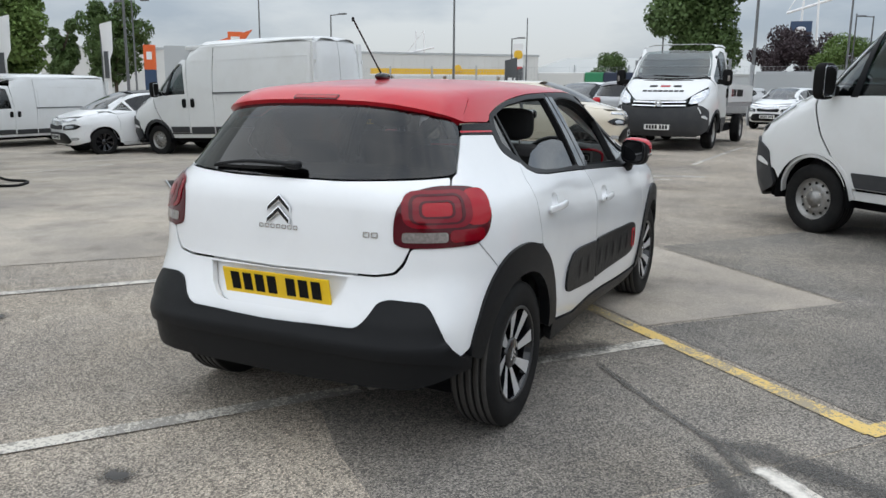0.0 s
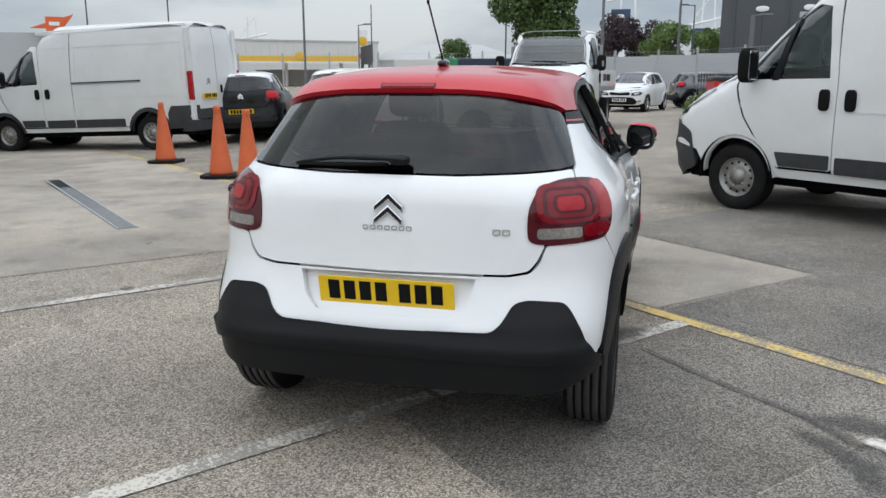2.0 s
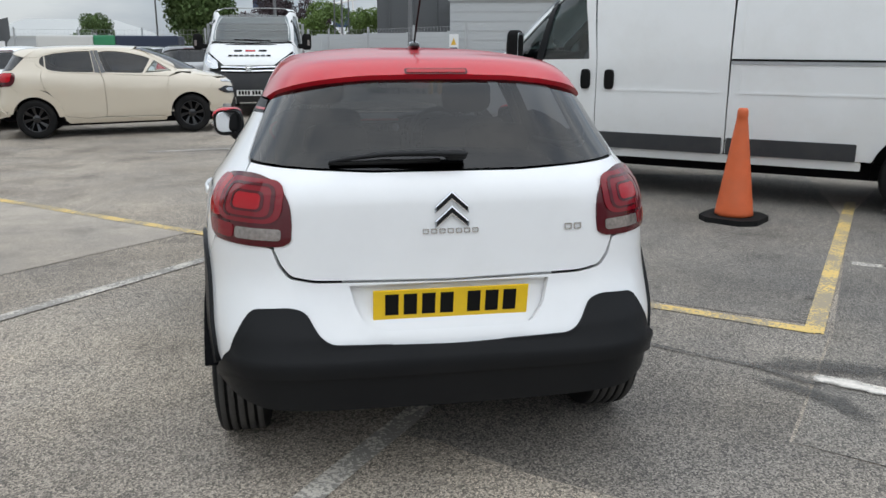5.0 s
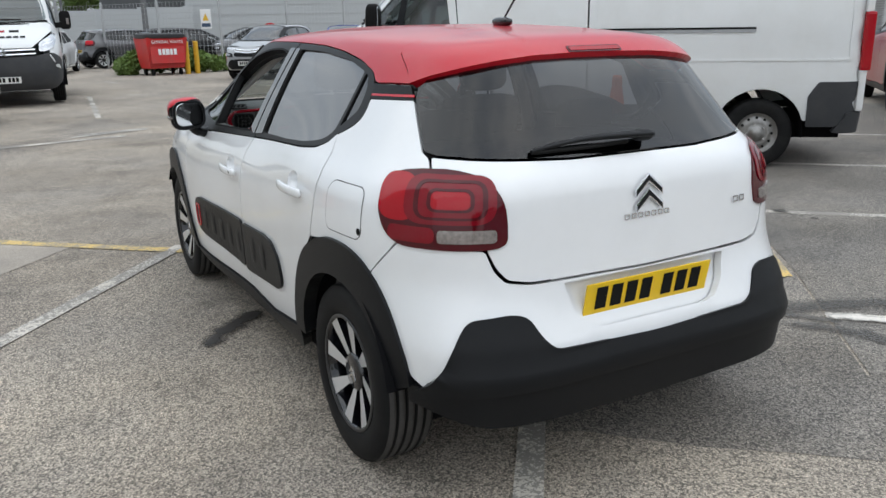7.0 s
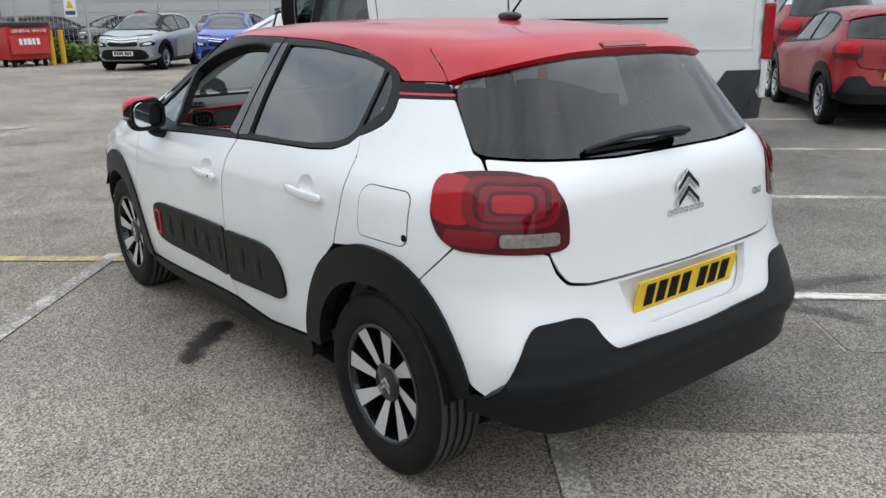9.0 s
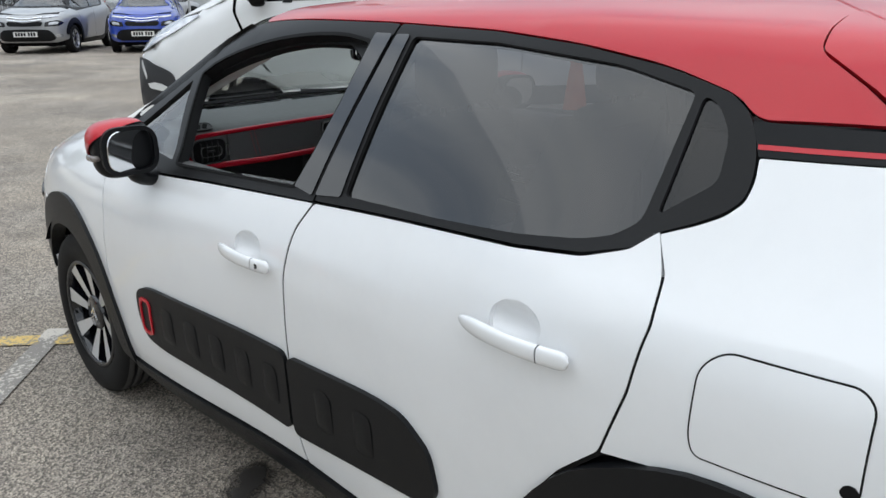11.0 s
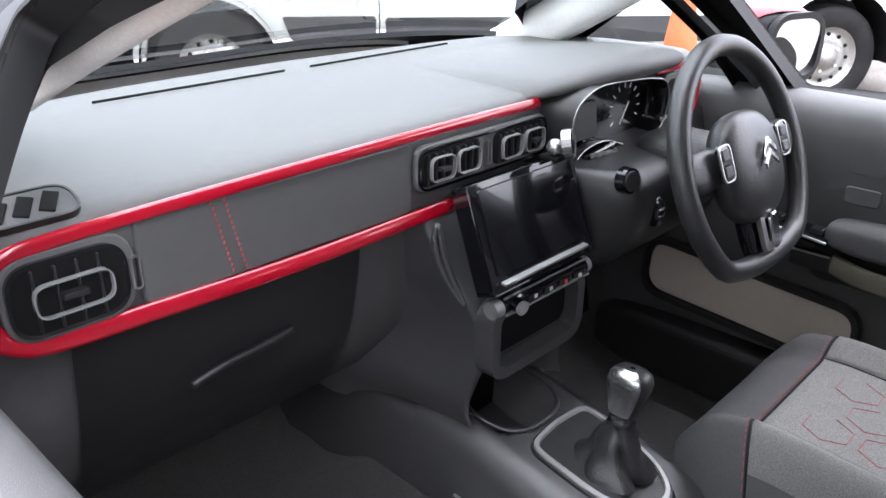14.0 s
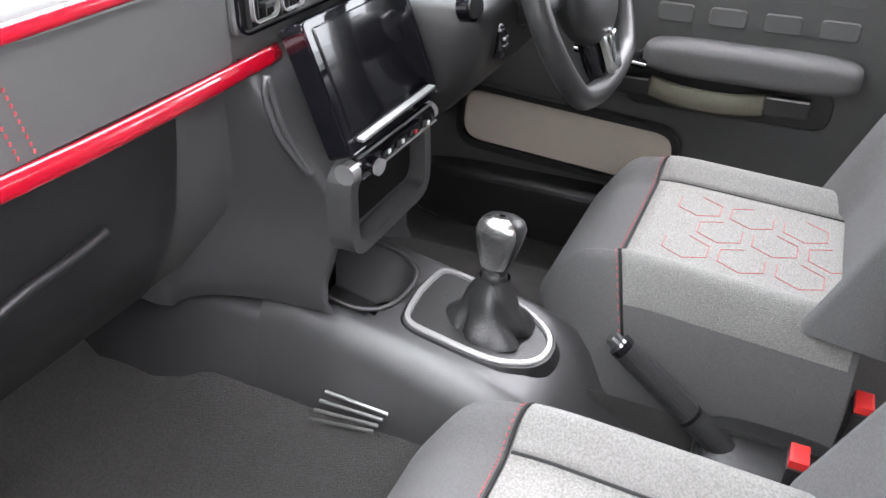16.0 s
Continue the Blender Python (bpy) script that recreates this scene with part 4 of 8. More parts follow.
    def lamp_bit(nm, s0, s1, t0, t1, mt, lift, r=.03, hole=None, **kk):
        def q(s, t):
            return (a0 + (a1 - a0) * s, .85 + .22 * t)
        o = [q(s0, t0), q(s1, t0), q(s1, t1), q(s0, t1)]
        h = [[q(hole[0], hole[2]), q(hole[1], hole[2]), q(hole[1], hole[3]), q(hole[0], hole[3])]] if hole else []
        h = [[(*c, r * .7) for c in h[0]]] if h else []
        return both(nm, "wrap", [(*c, r) for c in o], mt, car, lift=lift, gap=0, fold=.003, holes=h, step=.022, fine=.012)
    both("tail_lamp", "wrap", lamp, LAMP_DIM, car, lift=.005, gap=0, fold=.03, r=.03, label="dark red tail lamp", **{**k, "step": .025 if detail else .1})
    if detail:
        lamp_bit("lamp_side", .03, .36, .34, .93, LAMP_MID, .007, .05)
        lamp_bit("lamp_lens", .27, .93, .33, .93, LAMP_DEEP, .0085, .055)
        lamp_bit("lamp_ring", .35, .87, .39, .87, LAMP_DIM, .0098, .04, (.385, .835, .425, .835))
        lamp_bit("lamp_ring", .45, .78, .49, .77, LAMP_DIM, .0098, .026, (.475, .755, .52, .74))
        lamp_bit("lamp_core", .48, .75, .525, .735, LAMP_MID, .0098, .018)
        lamp_bit("reverse_lamp", .53, .93, .09, .26, LAMP_CLEAR, .008, .012)
        lamp_bit("fog_lamp", .14, .51, .08, .29, LAMP_DEEP, .008, .02)
    else:
        lamp_bit("lamp_lens", .2, .93, .31, .93, LAMP_RED, .010, .045)
    panel("brake_lamp", CAR, "back", [(-.11, 1.370, .006), (.11, 1.370, .006), (.11, 1.387, .006), (-.11, 1.387, .006)], LAMP_DIM, car, lift=.0225, gap=0, fold=.006, step=.03, label="high brake lamp in the spoiler")
    if detail:
        panel("brake_lens", CAR, "back", [(-.103, 1.3735, .004), (.103, 1.3735, .004), (.103, 1.3835, .004), (-.103, 1.3835, .004)], LAMP_MID, car, lift=.0245, gap=0, fold=.003, step=.02)
    # badges
    y = float(CAR.place("back", 0, .98)[1])
    chevrons(car, (.005, y - .008, 1.022), .112, CHROME, turn=pose(0, 0, 0, -7), face=TRIM if detail else None)
    # running gear
    for yy in (0, 2.54):
        for s in (-1, 1):
            wheel(car, (s * .722, yy, .316), s, face=face, detail=bool(detail))
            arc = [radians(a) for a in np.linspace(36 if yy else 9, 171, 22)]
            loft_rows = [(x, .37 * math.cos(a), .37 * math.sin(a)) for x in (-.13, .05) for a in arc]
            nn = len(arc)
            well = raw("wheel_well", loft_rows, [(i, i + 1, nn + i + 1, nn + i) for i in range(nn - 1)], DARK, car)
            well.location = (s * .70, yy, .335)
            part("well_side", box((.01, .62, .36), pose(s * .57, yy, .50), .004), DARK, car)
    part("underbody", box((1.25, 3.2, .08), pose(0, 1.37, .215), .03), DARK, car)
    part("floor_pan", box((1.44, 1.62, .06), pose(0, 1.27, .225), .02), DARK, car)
    # Unseen box under the boot, added to deepen the shadow below the tail.
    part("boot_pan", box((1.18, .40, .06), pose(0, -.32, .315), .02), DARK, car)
    return car


T_BODY, T_ROOF, T_TRIM, T_FACE = (material("swap_" + q, (.5, .5, .5)) for q in ("body", "roof", "trim", "face"))
MODEL = {}


def parked(name, label, paint, roof, m, group="", trim=None, face=None):
    """One more car of the plain model, in its own colours."""
    if not MODEL:
        MODEL[0] = hatchback(name, label, T_BODY, T_ROOF, None, 0, "", trim=T_TRIM, face=T_FACE)
    swap = {T_BODY: paint, T_ROOF: roof, T_TRIM: trim or TRIM, T_FACE: face or ALLOY}
    made = {}
    src = MODEL[0]
    for o in (src, *src.children_recursive):
        n = new(name if o is src else o.name.split(".")[0], None if o.data is None else o.data.copy())
        for key in ("label", "category", "kind"):
            if key in o:
                n[key] = o[key]
        if n.data:
            for i, mt in enumerate(n.data.materials):
                n.data.materials[i] = swap.get(mt, mt)
        n.matrix_basis = o.matrix_basis
        made[o] = n
        if o is not src:
            n.parent = made[o.parent]
    made[src].matrix_basis = m
    return tagged(made[src], label, "car", group)


def drop_model():
    for o in (*MODEL[0].children_recursive, MODEL[0]):
        bpy.data.objects.remove(o)
    MODEL.clear()


# ---- the hatchback's cabin ----
DASH = material("dash_plastic", (0.096, 0.0953, 0.0945), 0.5, grain=0.1, scale=60, bump=0.35, bump_scale=900)
DASH_SOFT = material("dash_soft_panel", (0.075, 0.0745, 0.074), 0.55, grain=0.08, scale=60, bump=0.4, bump_scale=1100)
DOOR_LINING = material("door_lining_plastic", (0.075, 0.075, 0.0745), 0.5, grain=0.1, scale=60, bump=0.35, bump_scale=900)
CONSOLE = material("console_plastic", (0.056, 0.0555, 0.0565), 0.30, spec=0.9, grain=0.12, scale=40, bump=0.3, bump_scale=800)
CARPET = material("carpet", (0.07, 0.068, 0.066), 0.95, grain=0.5, scale=250, bump=0.9, bump_scale=450, dirt=0.35, dirt_scale=14, dirt_colour=(0.05, 0.047, 0.043))
RED_GLOSS = material("red_gloss_trim", (0.36, 0.004, 0.016), 0.18, coat=1.0)
RED_THREAD = material("red_thread", (0.38, 0.06, 0.065), 0.8)
CLOTH_DARK = material("seat_dark_cloth", (0.088, 0.086, 0.087), 0.9, grain=0.35, scale=420, bump=0.6, bump_scale=900)
CLOTH_GREY = material("seat_grey_cloth", (0.225, 0.217, 0.207), 0.95, grain=0.7, scale=420, bump=0.8, bump_scale=900)
CLOTH_MID = material("seat_mid_cloth", (0.20, 0.196, 0.187), 0.95, grain=0.6, scale=420, bump=0.8, bump_scale=800)
HEADREST = material("headrest_black_cloth", (0.014, 0.014, 0.0145), 0.9, grain=0.3, scale=400)
LEATHER = material("black_leather", (0.026, 0.026, 0.0265), 0.36, grain=0.2, scale=80, bump=0.3, bump_scale=300)
SCREEN = material("dark_screen", (0.004, 0.004, 0.005), 0.12, coat=0.5)
SATIN = material("satin_frame", (0.36, 0.36, 0.355), 0.35, 0.3)
DULL_CHROME = material("dull_chrome", (0.42, 0.42, 0.42), 0.22, 0.9)
STEEL = material("brushed_satin", (0.62, 0.62, 0.60), 0.3, 1.0)
BEIGE_POCKET = material("beige_door_pocket", (0.52, 0.455, 0.39), 0.6, grain=0.06, scale=50)
LINING = material("grey_headlining", (0.78, 0.77, 0.75), 0.9, grain=0.15, scale=300)
OLIVE = material("olive_strap", (0.12, 0.115, 0.085), 0.6, grain=0.2, scale=200)
BUCKLE_RED = material("buckle_red", (0.6, 0.03, 0.03), 0.4)


def loft(name, rows, mat_, parent, label="", close=False, smooth=True):
    """A sheet through rows of points, each row equally long."""
    n = len(rows[0])
    verts = [p for r in rows for p in r]
    faces = []
    for i in range(len(rows) - 1):
        for j in range(n if close else n - 1):
            k = (j + 1) % n
            faces.append((i * n + j, i * n + k, (i + 1) * n + k, (i + 1) * n + j))
    return raw(name, verts, faces, mat_, parent, label, smooth)


def pad(centre, size, puff=0.35, seg=10, m=None):
    """A cushion: a box with swelling faces and soft edges, as verts and faces."""
    bm = bmesh.new()
    bmesh.ops.create_cube(bm, size=2.0)
    bmesh.ops.subdivide_edges(bm, edges=bm.edges[:], cuts=seg, use_grid_fill=True)
    e = 2 / puff
    verts = []
    for v in bm.verts:
        q = np.array(v.co)
        f = (np.sum(np.abs(q) ** e)) ** (-1 / e) * np.max(np.abs(q))
        v.co = Vector(q * f * np.array(size) / 2)
    bm.transform((m or Matrix.Identity(4)))
    bmesh.ops.translate(bm, vec=centre, verts=bm.verts[:])
    return bm


def frame_ring(w, h, r, t, depth, m, n=6):
    """A rounded rectangular ring of bar width t in the x-z plane, as a bmesh."""
    o = rounded([(-w / 2, -h / 2), (w / 2, -h / 2), (w / 2, h / 2), (-w / 2, h / 2)], r, 1.0)
    i = shrink(o, t)
    bm = bmesh.new()
    k = len(o)
    loops = [[bm.verts.new((x, y, z)) for x, z in ln] for ln, y in ((o, 0), (o, -depth), (i, -depth), (i, 0))]
    for a in range(3):
        for j in range(k):
            bm.faces.new((loops[a][j], loops[a][(j + 1) % k], loops[a + 1][(j + 1) % k], loops[a + 1][j]))
    bmesh.ops.recalc_face_normals(bm, faces=bm.faces[:])
    bm.transform(m)
    return bm


def plaque(w, h, r, depth, m):
    """A rounded flat piece in the x-z plane with its front towards -y."""
    o = rounded([(-w / 2, -h / 2), (w / 2, -h / 2), (w / 2, h / 2), (-w / 2, h / 2)], r, 1.0)
    bm = bmesh.new()
    f = [bm.verts.new((x, -depth, z)) for x, z in shrink(o, min(.002, r * .3))]
    s = [bm.verts.new((x, -depth + .002, z)) for x, z in o]
    b = [bm.verts.new((x, 0, z)) for x, z in o]
    bm.faces.new(f)
    k = len(o)
    for p, q in ((f, s), (s, b)):
        for j in range(k):
            bm.faces.new((p[j], p[(j + 1) % k], q[(j + 1) % k], q[j]))
    bmesh.ops.recalc_face_normals(bm, faces=bm.faces[:])
    bm.transform(m)
    return bm


def dashboard(car):
    # main moulding: a section in y and z carried across the car
    def section(x):
        a = abs(x) / .70
        bow = .05 * a ** 3
        nose = np.clip((abs(x) - .60) / .12, 0, 1) ** 2 * .06
        return [(x, 2.62 - bow * 4.5, 1.015), (x, 2.45 - bow * 2, 1.048), (x, 2.30 - bow, 1.064), (x, 2.12, 1.066), (x, 2.0 + nose, 1.064), (x, 1.955 + nose, 1.061), (x, 1.938 + nose, 1.052), (x, 1.936 + nose, 1.03), (x, 1.94 + nose, .95), (x, 1.945 + nose, .93), (x, 1.962 + nose, .915), (x, 1.972, .86), (x, 1.985, .80), (x, 2.01, .73), (x, 2.06, .66), (x, 2.14, .60), (x, 2.25, .55)]
    def kept(p):
        room = -float(CAR.place("side", min(p[1], 2.6), max(p[2], .95))[0]) - .03
        return (max(-room, min(room, p[0])), p[1], p[2])
    dash = loft("dashboard", [[kept(p) for p in section(x)] for x in np.linspace(-.71, .71, 50)], DASH, car, "dark grey dashboard with red trim lines")
    loft("knee_panel", [[(x, y, z) for y, z in ((1.950, .93), (1.954, .918), (1.964, .86), (1.977, .80), (2.002, .735), (2.05, .665))] for x in np.linspace(-.57, -.195, 12)], DASH_LOW, dash, "dark glovebox lid")
    v, f = tube(spline([(-.44, 1.975, .805), (-.40, 1.968, .818), (-.35, 1.967, .822), (-.30, 1.968, .828)], 6), .006, 8)
    raw("glovebox_pull", v, f, DASH_LOW, dash)
    bm = bmesh.new()
    for a, b in ((-.355, -.03), (.02, .36)):
        add_box(bm, (b - a, .003, .004), pose((a + b) / 2, 2.305 + .02, 1.0645), .002, 1)
    part("vent_slit", bm, INK, dash, "thin dark slot along the dash top")
    # red loop trim
    loop = spline([(.137, 1.928, 1.050), (-.10, 1.928, 1.050), (-.40, 1.928, 1.047), (-.58, 1.930, 1.042), (-.625, 1.932, 1.033), (-.643, 1.935, 1.008), (-.643, 1.935, .98), (-.628, 1.933, .955), (-.59, 1.930, .943), (-.49, 1.928, .940), (-.30, 1.928, .935), (-.05, 1.928, .939)], 8)
    v, f = tube(loop, [.0075 if q[2] > 1.03 else .0105 for q in loop], 12, flat=.45, up=(0, -1, .25))
    raw("trim_line", v, f, RED_GLOSS, dash, "glossy red trim line")
    part("dash_band", plaque(.375, .094, .012, .006, pose(-.312, 1.936, .993)), DASH_SOFT, dash, "soft dark panel with red stitching")
    bm = bmesh.new()
    for k in range(13):
        t = k / 12
        for off in (-.008, .008):
            add_box(bm, (.0015, .0015, .0035), pose(-.407 + .018 * t + off, 1.929, 1.036 - .082 * t, 0, 12, 0), 0)
    part("stitching", bm, RED_THREAD, dash)
    # end vent
    pod = part("end_vent", plaque(.125, .088, .034, .010, pose(-.567, 1.937, .992)), DASH, dash)
    # Flat black plaque paints the shade behind the vent fins.
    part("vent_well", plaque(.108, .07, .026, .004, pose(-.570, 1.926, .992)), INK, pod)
    part("vent_rim", frame_ring(.112, .074, .028, .004, .006, pose(-.570, 1.928, .992)), GLOSS, pod)
    for dx in (-.032, -.012, .008, .028):
        part("vent_fin", box((.0025, .008, .062), pose(-.570 + dx, 1.922, .992), .001, 1), DASH_LOW, pod)
    part("vent_ring", frame_ring(.074, .034, .014, .0018, .006, pose(-.569, 1.919, .992)), VENT_CHROME, pod)
    part("vent_tab", box((.024, .01, .007), pose(-.569, 1.916, .992), .002), DASH_LOW, pod)
    part("vent_wheel", frame_ring(.010, .036, .005, .002, .004, pose(-.505, 1.929, .988)), STEEL, pod)
    # centre vents
    mid = part("centre_vent", plaque(.275, .064, .02, .008, pose(.017, 1.934, 1.0005)), DASH, dash)
    part("vent_rim", frame_ring(.27, .058, .02, .003, .004, pose(.017, 1.926, 1.0005)), GLOSS, mid)
    for cx in (-.055, .089):
        # Black plaque again painted as the shade between the fins.
        part("vent_well", plaque(.116, .048, .014, .003, pose(cx, 1.926, 1.0005)), INK, mid)
        for k in range(8):
            part("vent_fin", box((.002, .006, .042), pose(cx - .049 + k * .014, 1.921, 1.0005), 0), DASH_LOW, mid)
        for dx in (-.026, .026):
            part("vent_ring", frame_ring(.046, .034, .012, .0018, .006, pose(cx + dx, 1.919, 1.0005)), VENT_CHROME, mid)
        part("vent_tab", box((.018, .01, .006), pose(cx + (.026 if cx > 0 else -.026), 1.913, 1.0005), .002), DASH_LOW, mid)
    part("vent_wheel", frame_ring(.009, .034, .004, .002, .005, pose(.017, 1.924, 1.0005)), STEEL, mid)
    # demister outlet at the end of the top
    tip = pose(-.583, 1.962, 1.062, -70)
    part("demister", plaque(.092, .046, .02, .006, tip), DASH_SOFT, dash)
    part("demister_rim", frame_ring(.094, .048, .021, .0025, .007, tip), DASH_LOW, dash)
    for k in range(3):
        part("demister_slot", box((.014, .003, .030), tip @ pose(-.024 + k * .023, -.0065, 0, 0, 30, 0), .001, 1), INK, dash)
    # centre stack: a full cheek on either side that swells below the screen and tucks under again
    rows = []
    for z, x0, y, deep in ((.945, -.105, 1.932, 0), (.915, -.103, 1.922, 0), (.88, -.095, 1.912, 0), (.85, -.086, 1.902, 0), (.82, -.074, 1.888, 0), (.79, -.062, 1.874, 0), (.76, -.053, 1.865, 0), (.73, -.049, 1.862, 0), (.705, -.050, 1.864, 0), (.688, -.052, 1.868, .03), (.665, -.056, 1.874, .08), (.64, -.060, 1.880, .09), (.615, -.062, 1.880, .09), (.595, -.058, 1.872, .09)):
        x1 = .165
        row = []
        for t in np.linspace(0, 1, 41):
            if t < .42:
                a = t / .42 * math.pi / 2
                wide = .135 - .09 * float(ease((.67 - z) / .12))
                row.append((x0 - wide * (1 - math.sin(a) ** .75), 2.08 + (y - 2.08) * (1 - math.cos(a) ** 1.15), z))
            elif t > .85:
                a = (1 - t) / .15 * math.pi / 2
                row.append((x1 + .03 * (1 - math.sin(a)), 2.08 + (y - 2.08) * math.sin(a), z))
            else:
                q = (t - .42) / .43
                row.append((x0 + (x1 - x0) * q, y + deep * float(ease(min(q, 1 - q) / .16)), z))
        rows.append(row)
    stack = loft("console_tower", rows, CONSOLE, dash, "dark centre stack below the screen")
    v, f = tube(spline([(-.094, 1.913, .925), (-.098, 1.915, .90), (-.092, 1.908, .86), (-.078, 1.893, .82), (-.070, 1.884, .805), (-.074, 1.896, .83), (-.086, 1.908, .875)], 5, True), .0045, 8, True)
    raw("cheek_pad", v, f, CONSOLE, stack, "raised pad beside the screen")
    tilt = pose(.027, 1.872, .905, -20)
    part("screen_housing", plaque(.226, .152, .008, .03, tilt), GLOSS, stack, "glossy black touch screen")
    part("screen", plaque(.196, .118, .004, .002, tilt @ pose(0, -.0305, .008)), SCREEN, stack)
    part("screen_bezel", frame_ring(.226, .152, .008, .002, .003, tilt @ pose(0, -.029, 0)), GLOSS, stack)
    # Pale strip modelled in place of the bright reflective line below the screen.
    part("screen_lip", box((.19, .010, .005), tilt @ pose(0, -.036, -.062, 25), .003), VENT_CHROME, stack, "bright lip under the screen")
    part("button_bar", rod((-.052, 1.845, .806), (.148, 1.836, .812), .013, None, 20), GLOSS, stack)
    part("bar_cap", rod((-.060, 1.845, .806), (-.044, 1.844, .8065), .0138, None, 20), VENT_CHROME, stack)
    part("bar_cap", rod((.142, 1.836, .812), (.152, 1.836, .812), .0136, None, 20), VENT_CHROME, stack)
    part("bar_line", rod((-.04, 1.832, .796), (.145, 1.823, .802), .002, None, 8), VENT_CHROME, stack)
    part("bar_line", rod((-.04, 1.838, .820), (.145, 1.829, .826), .002, None, 8), VENT_CHROME, stack)
    part("volume_knob", rod((-.020, 1.838, .808), (-.0215, 1.819, .806), .0105, .010, 24), GLOSS, stack, smooth=False)
    part("knob_ring", rod((-.0212, 1.8215, .8062), (-.0217, 1.8175, .8058), .0108, None, 24), VENT_CHROME, stack)
    for k, mt in ((0, INK), (1, INK), (2, BUCKLE_RED), (3, INK)):
        part("button", box((.028, .004, .012), pose(.018 + k * .034, 1.829 - k * .0015, .8085 + k * .001), .002), GLOSS, stack)
        part("button_mark", box((.006, .002, .005), pose(.018 + k * .034, 1.8265 - k * .0015, .8085), 0), BUCKLE_RED if k == 2 else PLATE_WHITE, stack)
    # Flat black plaque stands in for the shade of the open tray.
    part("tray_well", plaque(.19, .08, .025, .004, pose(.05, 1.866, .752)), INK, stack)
    part("tray_frame", frame_ring(.222, .122, .04, .018, .034, pose(.05, 1.872, .748)), CONSOLE, stack, "rounded frame of the open tray")
    # instrument hood and dials
    rows = []
    for x in np.linspace(.125, .56, 30):
        s = (x - .125) / .435
        up = math.sin(math.pi * s) ** .5 if 0 < s < .999 else 0
        rear = 1.945 - .083 * up
        rows.append([(x, 2.32, 1.055), (x, 2.15, 1.062 + .018 * up), (x, 2.0, 1.063 + .037 * up), (x, rear + .03, 1.060 + .043 * up), (x, rear + .005, 1.056 + .040 * up), (x, rear, 1.052 + .028 * up), (x, rear + .01, 1.048 + .020 * up), (x, 1.952, 1.045 + .01 * up)])
    loft("dial_hood", rows, DASH, dash, "hood over the instruments")
    edge = rounded([(.199, 1.070, .03), (.156, 1.046, .03), (.162, .951, .006), (.178, .951, .006), (.196, .970, .015), (.232, .978, .02), (.274, .974, .02), (.314, .957, .02), (.402, .954, .03), (.440, .968, .03), (.441, 1.022, .03), (.417, 1.052, .03), (.309, 1.070, .05)], .02, 1.0)
    mid = np.mean(np.array(edge), 0)
    def loop_at(scale, y):
        return [(mid[0] + (q[0] - mid[0]) * scale, y - .12 * (q[1] - 1.01), mid[1] + (q[1] - mid[1]) * scale) for q in edge]
    dial = loft("instrument_panel", [loop_at(1.05, 1.955), loop_at(1.04, 1.892), loop_at(1.0, 1.882)], DASH_LOW, dash, "instrument binnacle with a dark display", close=True)
    loft("dial_well", [loop_at(1.0, 1.881), loop_at(.975, 1.892), loop_at(.96, 1.92)], GLOSS, dial, close=True)
    v, f = tube(loop_at(1.0, 1.880), .0015, 8, True, up=(0, -1, .1))
    raw("dial_rim", v, f, VENT_CHROME, dial, "thin bright rim")
    bm = bmesh.new()
    bm.faces.new([bm.verts.new(q) for q in loop_at(.955, 1.918)])
    part("dial_face", bm, SCREEN, dial)
    part("dial_glass", plaque(.078, .058, .006, .003, pose(.225, 1.910, 1.008, -7)), DASH_LOW, dial, "small grey trip display")
    for k in range(11):
        a = radians(215 - k * 24)
        part("dial_tick", box((.0018, .001, .008), pose(.345 + .042 * math.cos(a), 1.908, 1.01 + .038 * math.sin(a), 0, 90 - math.degrees(a), 0), 0), PLATE_WHITE, dial)
    part("dial_needle", rod((.33, 1.905, .985), (.352, 1.905, 1.02), .0012, None, 6), PLATE_WHITE, dial)
    part("trip_buttons", box((.078, .012, .013), pose(.234, 1.878, .963, -15, -6, 0), .004), GLOSS, dial)
    for k in range(4):
        part("trip_button", box((.017, .004, .007), pose(.206 + k * .019, 1.871, .966 - k * .002, -15, -6, 0), .001, 1), DASH_SOFT, dial)
    rows = []
    for z, out in ((.958, .015), (.955, .05), (.945, .075), (.92, .085), (.88, .082), (.84, .065), (.80, .03), (.77, .0)):
        r = []
        for x in np.linspace(.12, .56, 30):
            w = float(ease((x - .12) / .07) * ease((.56 - x) / .10))
            r.append((x, 1.925 - .03 * w - (out + .04) * w * (1 if out else 0), z))
        rows.append(r)
    loft("column_shroud", [[(q[0], 1.95, .962) for q in rows[0]]] + rows, DASH_LOW, dash, "smooth dark shroud round the steering column")
    part("column_block", pad((.37, 1.80, .935), (.13, .16, .10), .6), DASH_LOW, dash)
    rows = [[(x, y, z) for y, z in ((1.93, .955), (1.925, .94), (1.915, .90), (1.92, .84), (1.935, .78), (1.98, .72), (2.05, .66))] for x in np.linspace(.17, .70, 10)]
    loft("driver_panel", rows, DASH_LOW, dash, "lower panel beside the steering column")
    part("start_ring", rod((.181, 1.80, .949), (.1785, 1.785, .951), .0205, .019, 28), GLOSS, dash)
    part("start_button", rod((.179, 1.787, .951), (.1775, 1.781, .952), .0155, .0145, 24), DASH_LOW, dash)
    part("lever_switch", pad((.238, 1.776, .892), (.021, .030, .05), .6), GLOSS, dash, smooth=True)
    part("switch_line", box((.0155, .004, .004), pose(.237, 1.7615, .898), .001, 1), VENT_CHROME, dash)
    part("switch_line", box((.0155, .004, .002), pose(.237, 1.7615, .888), .0005, 1), VENT_CHROME, dash)
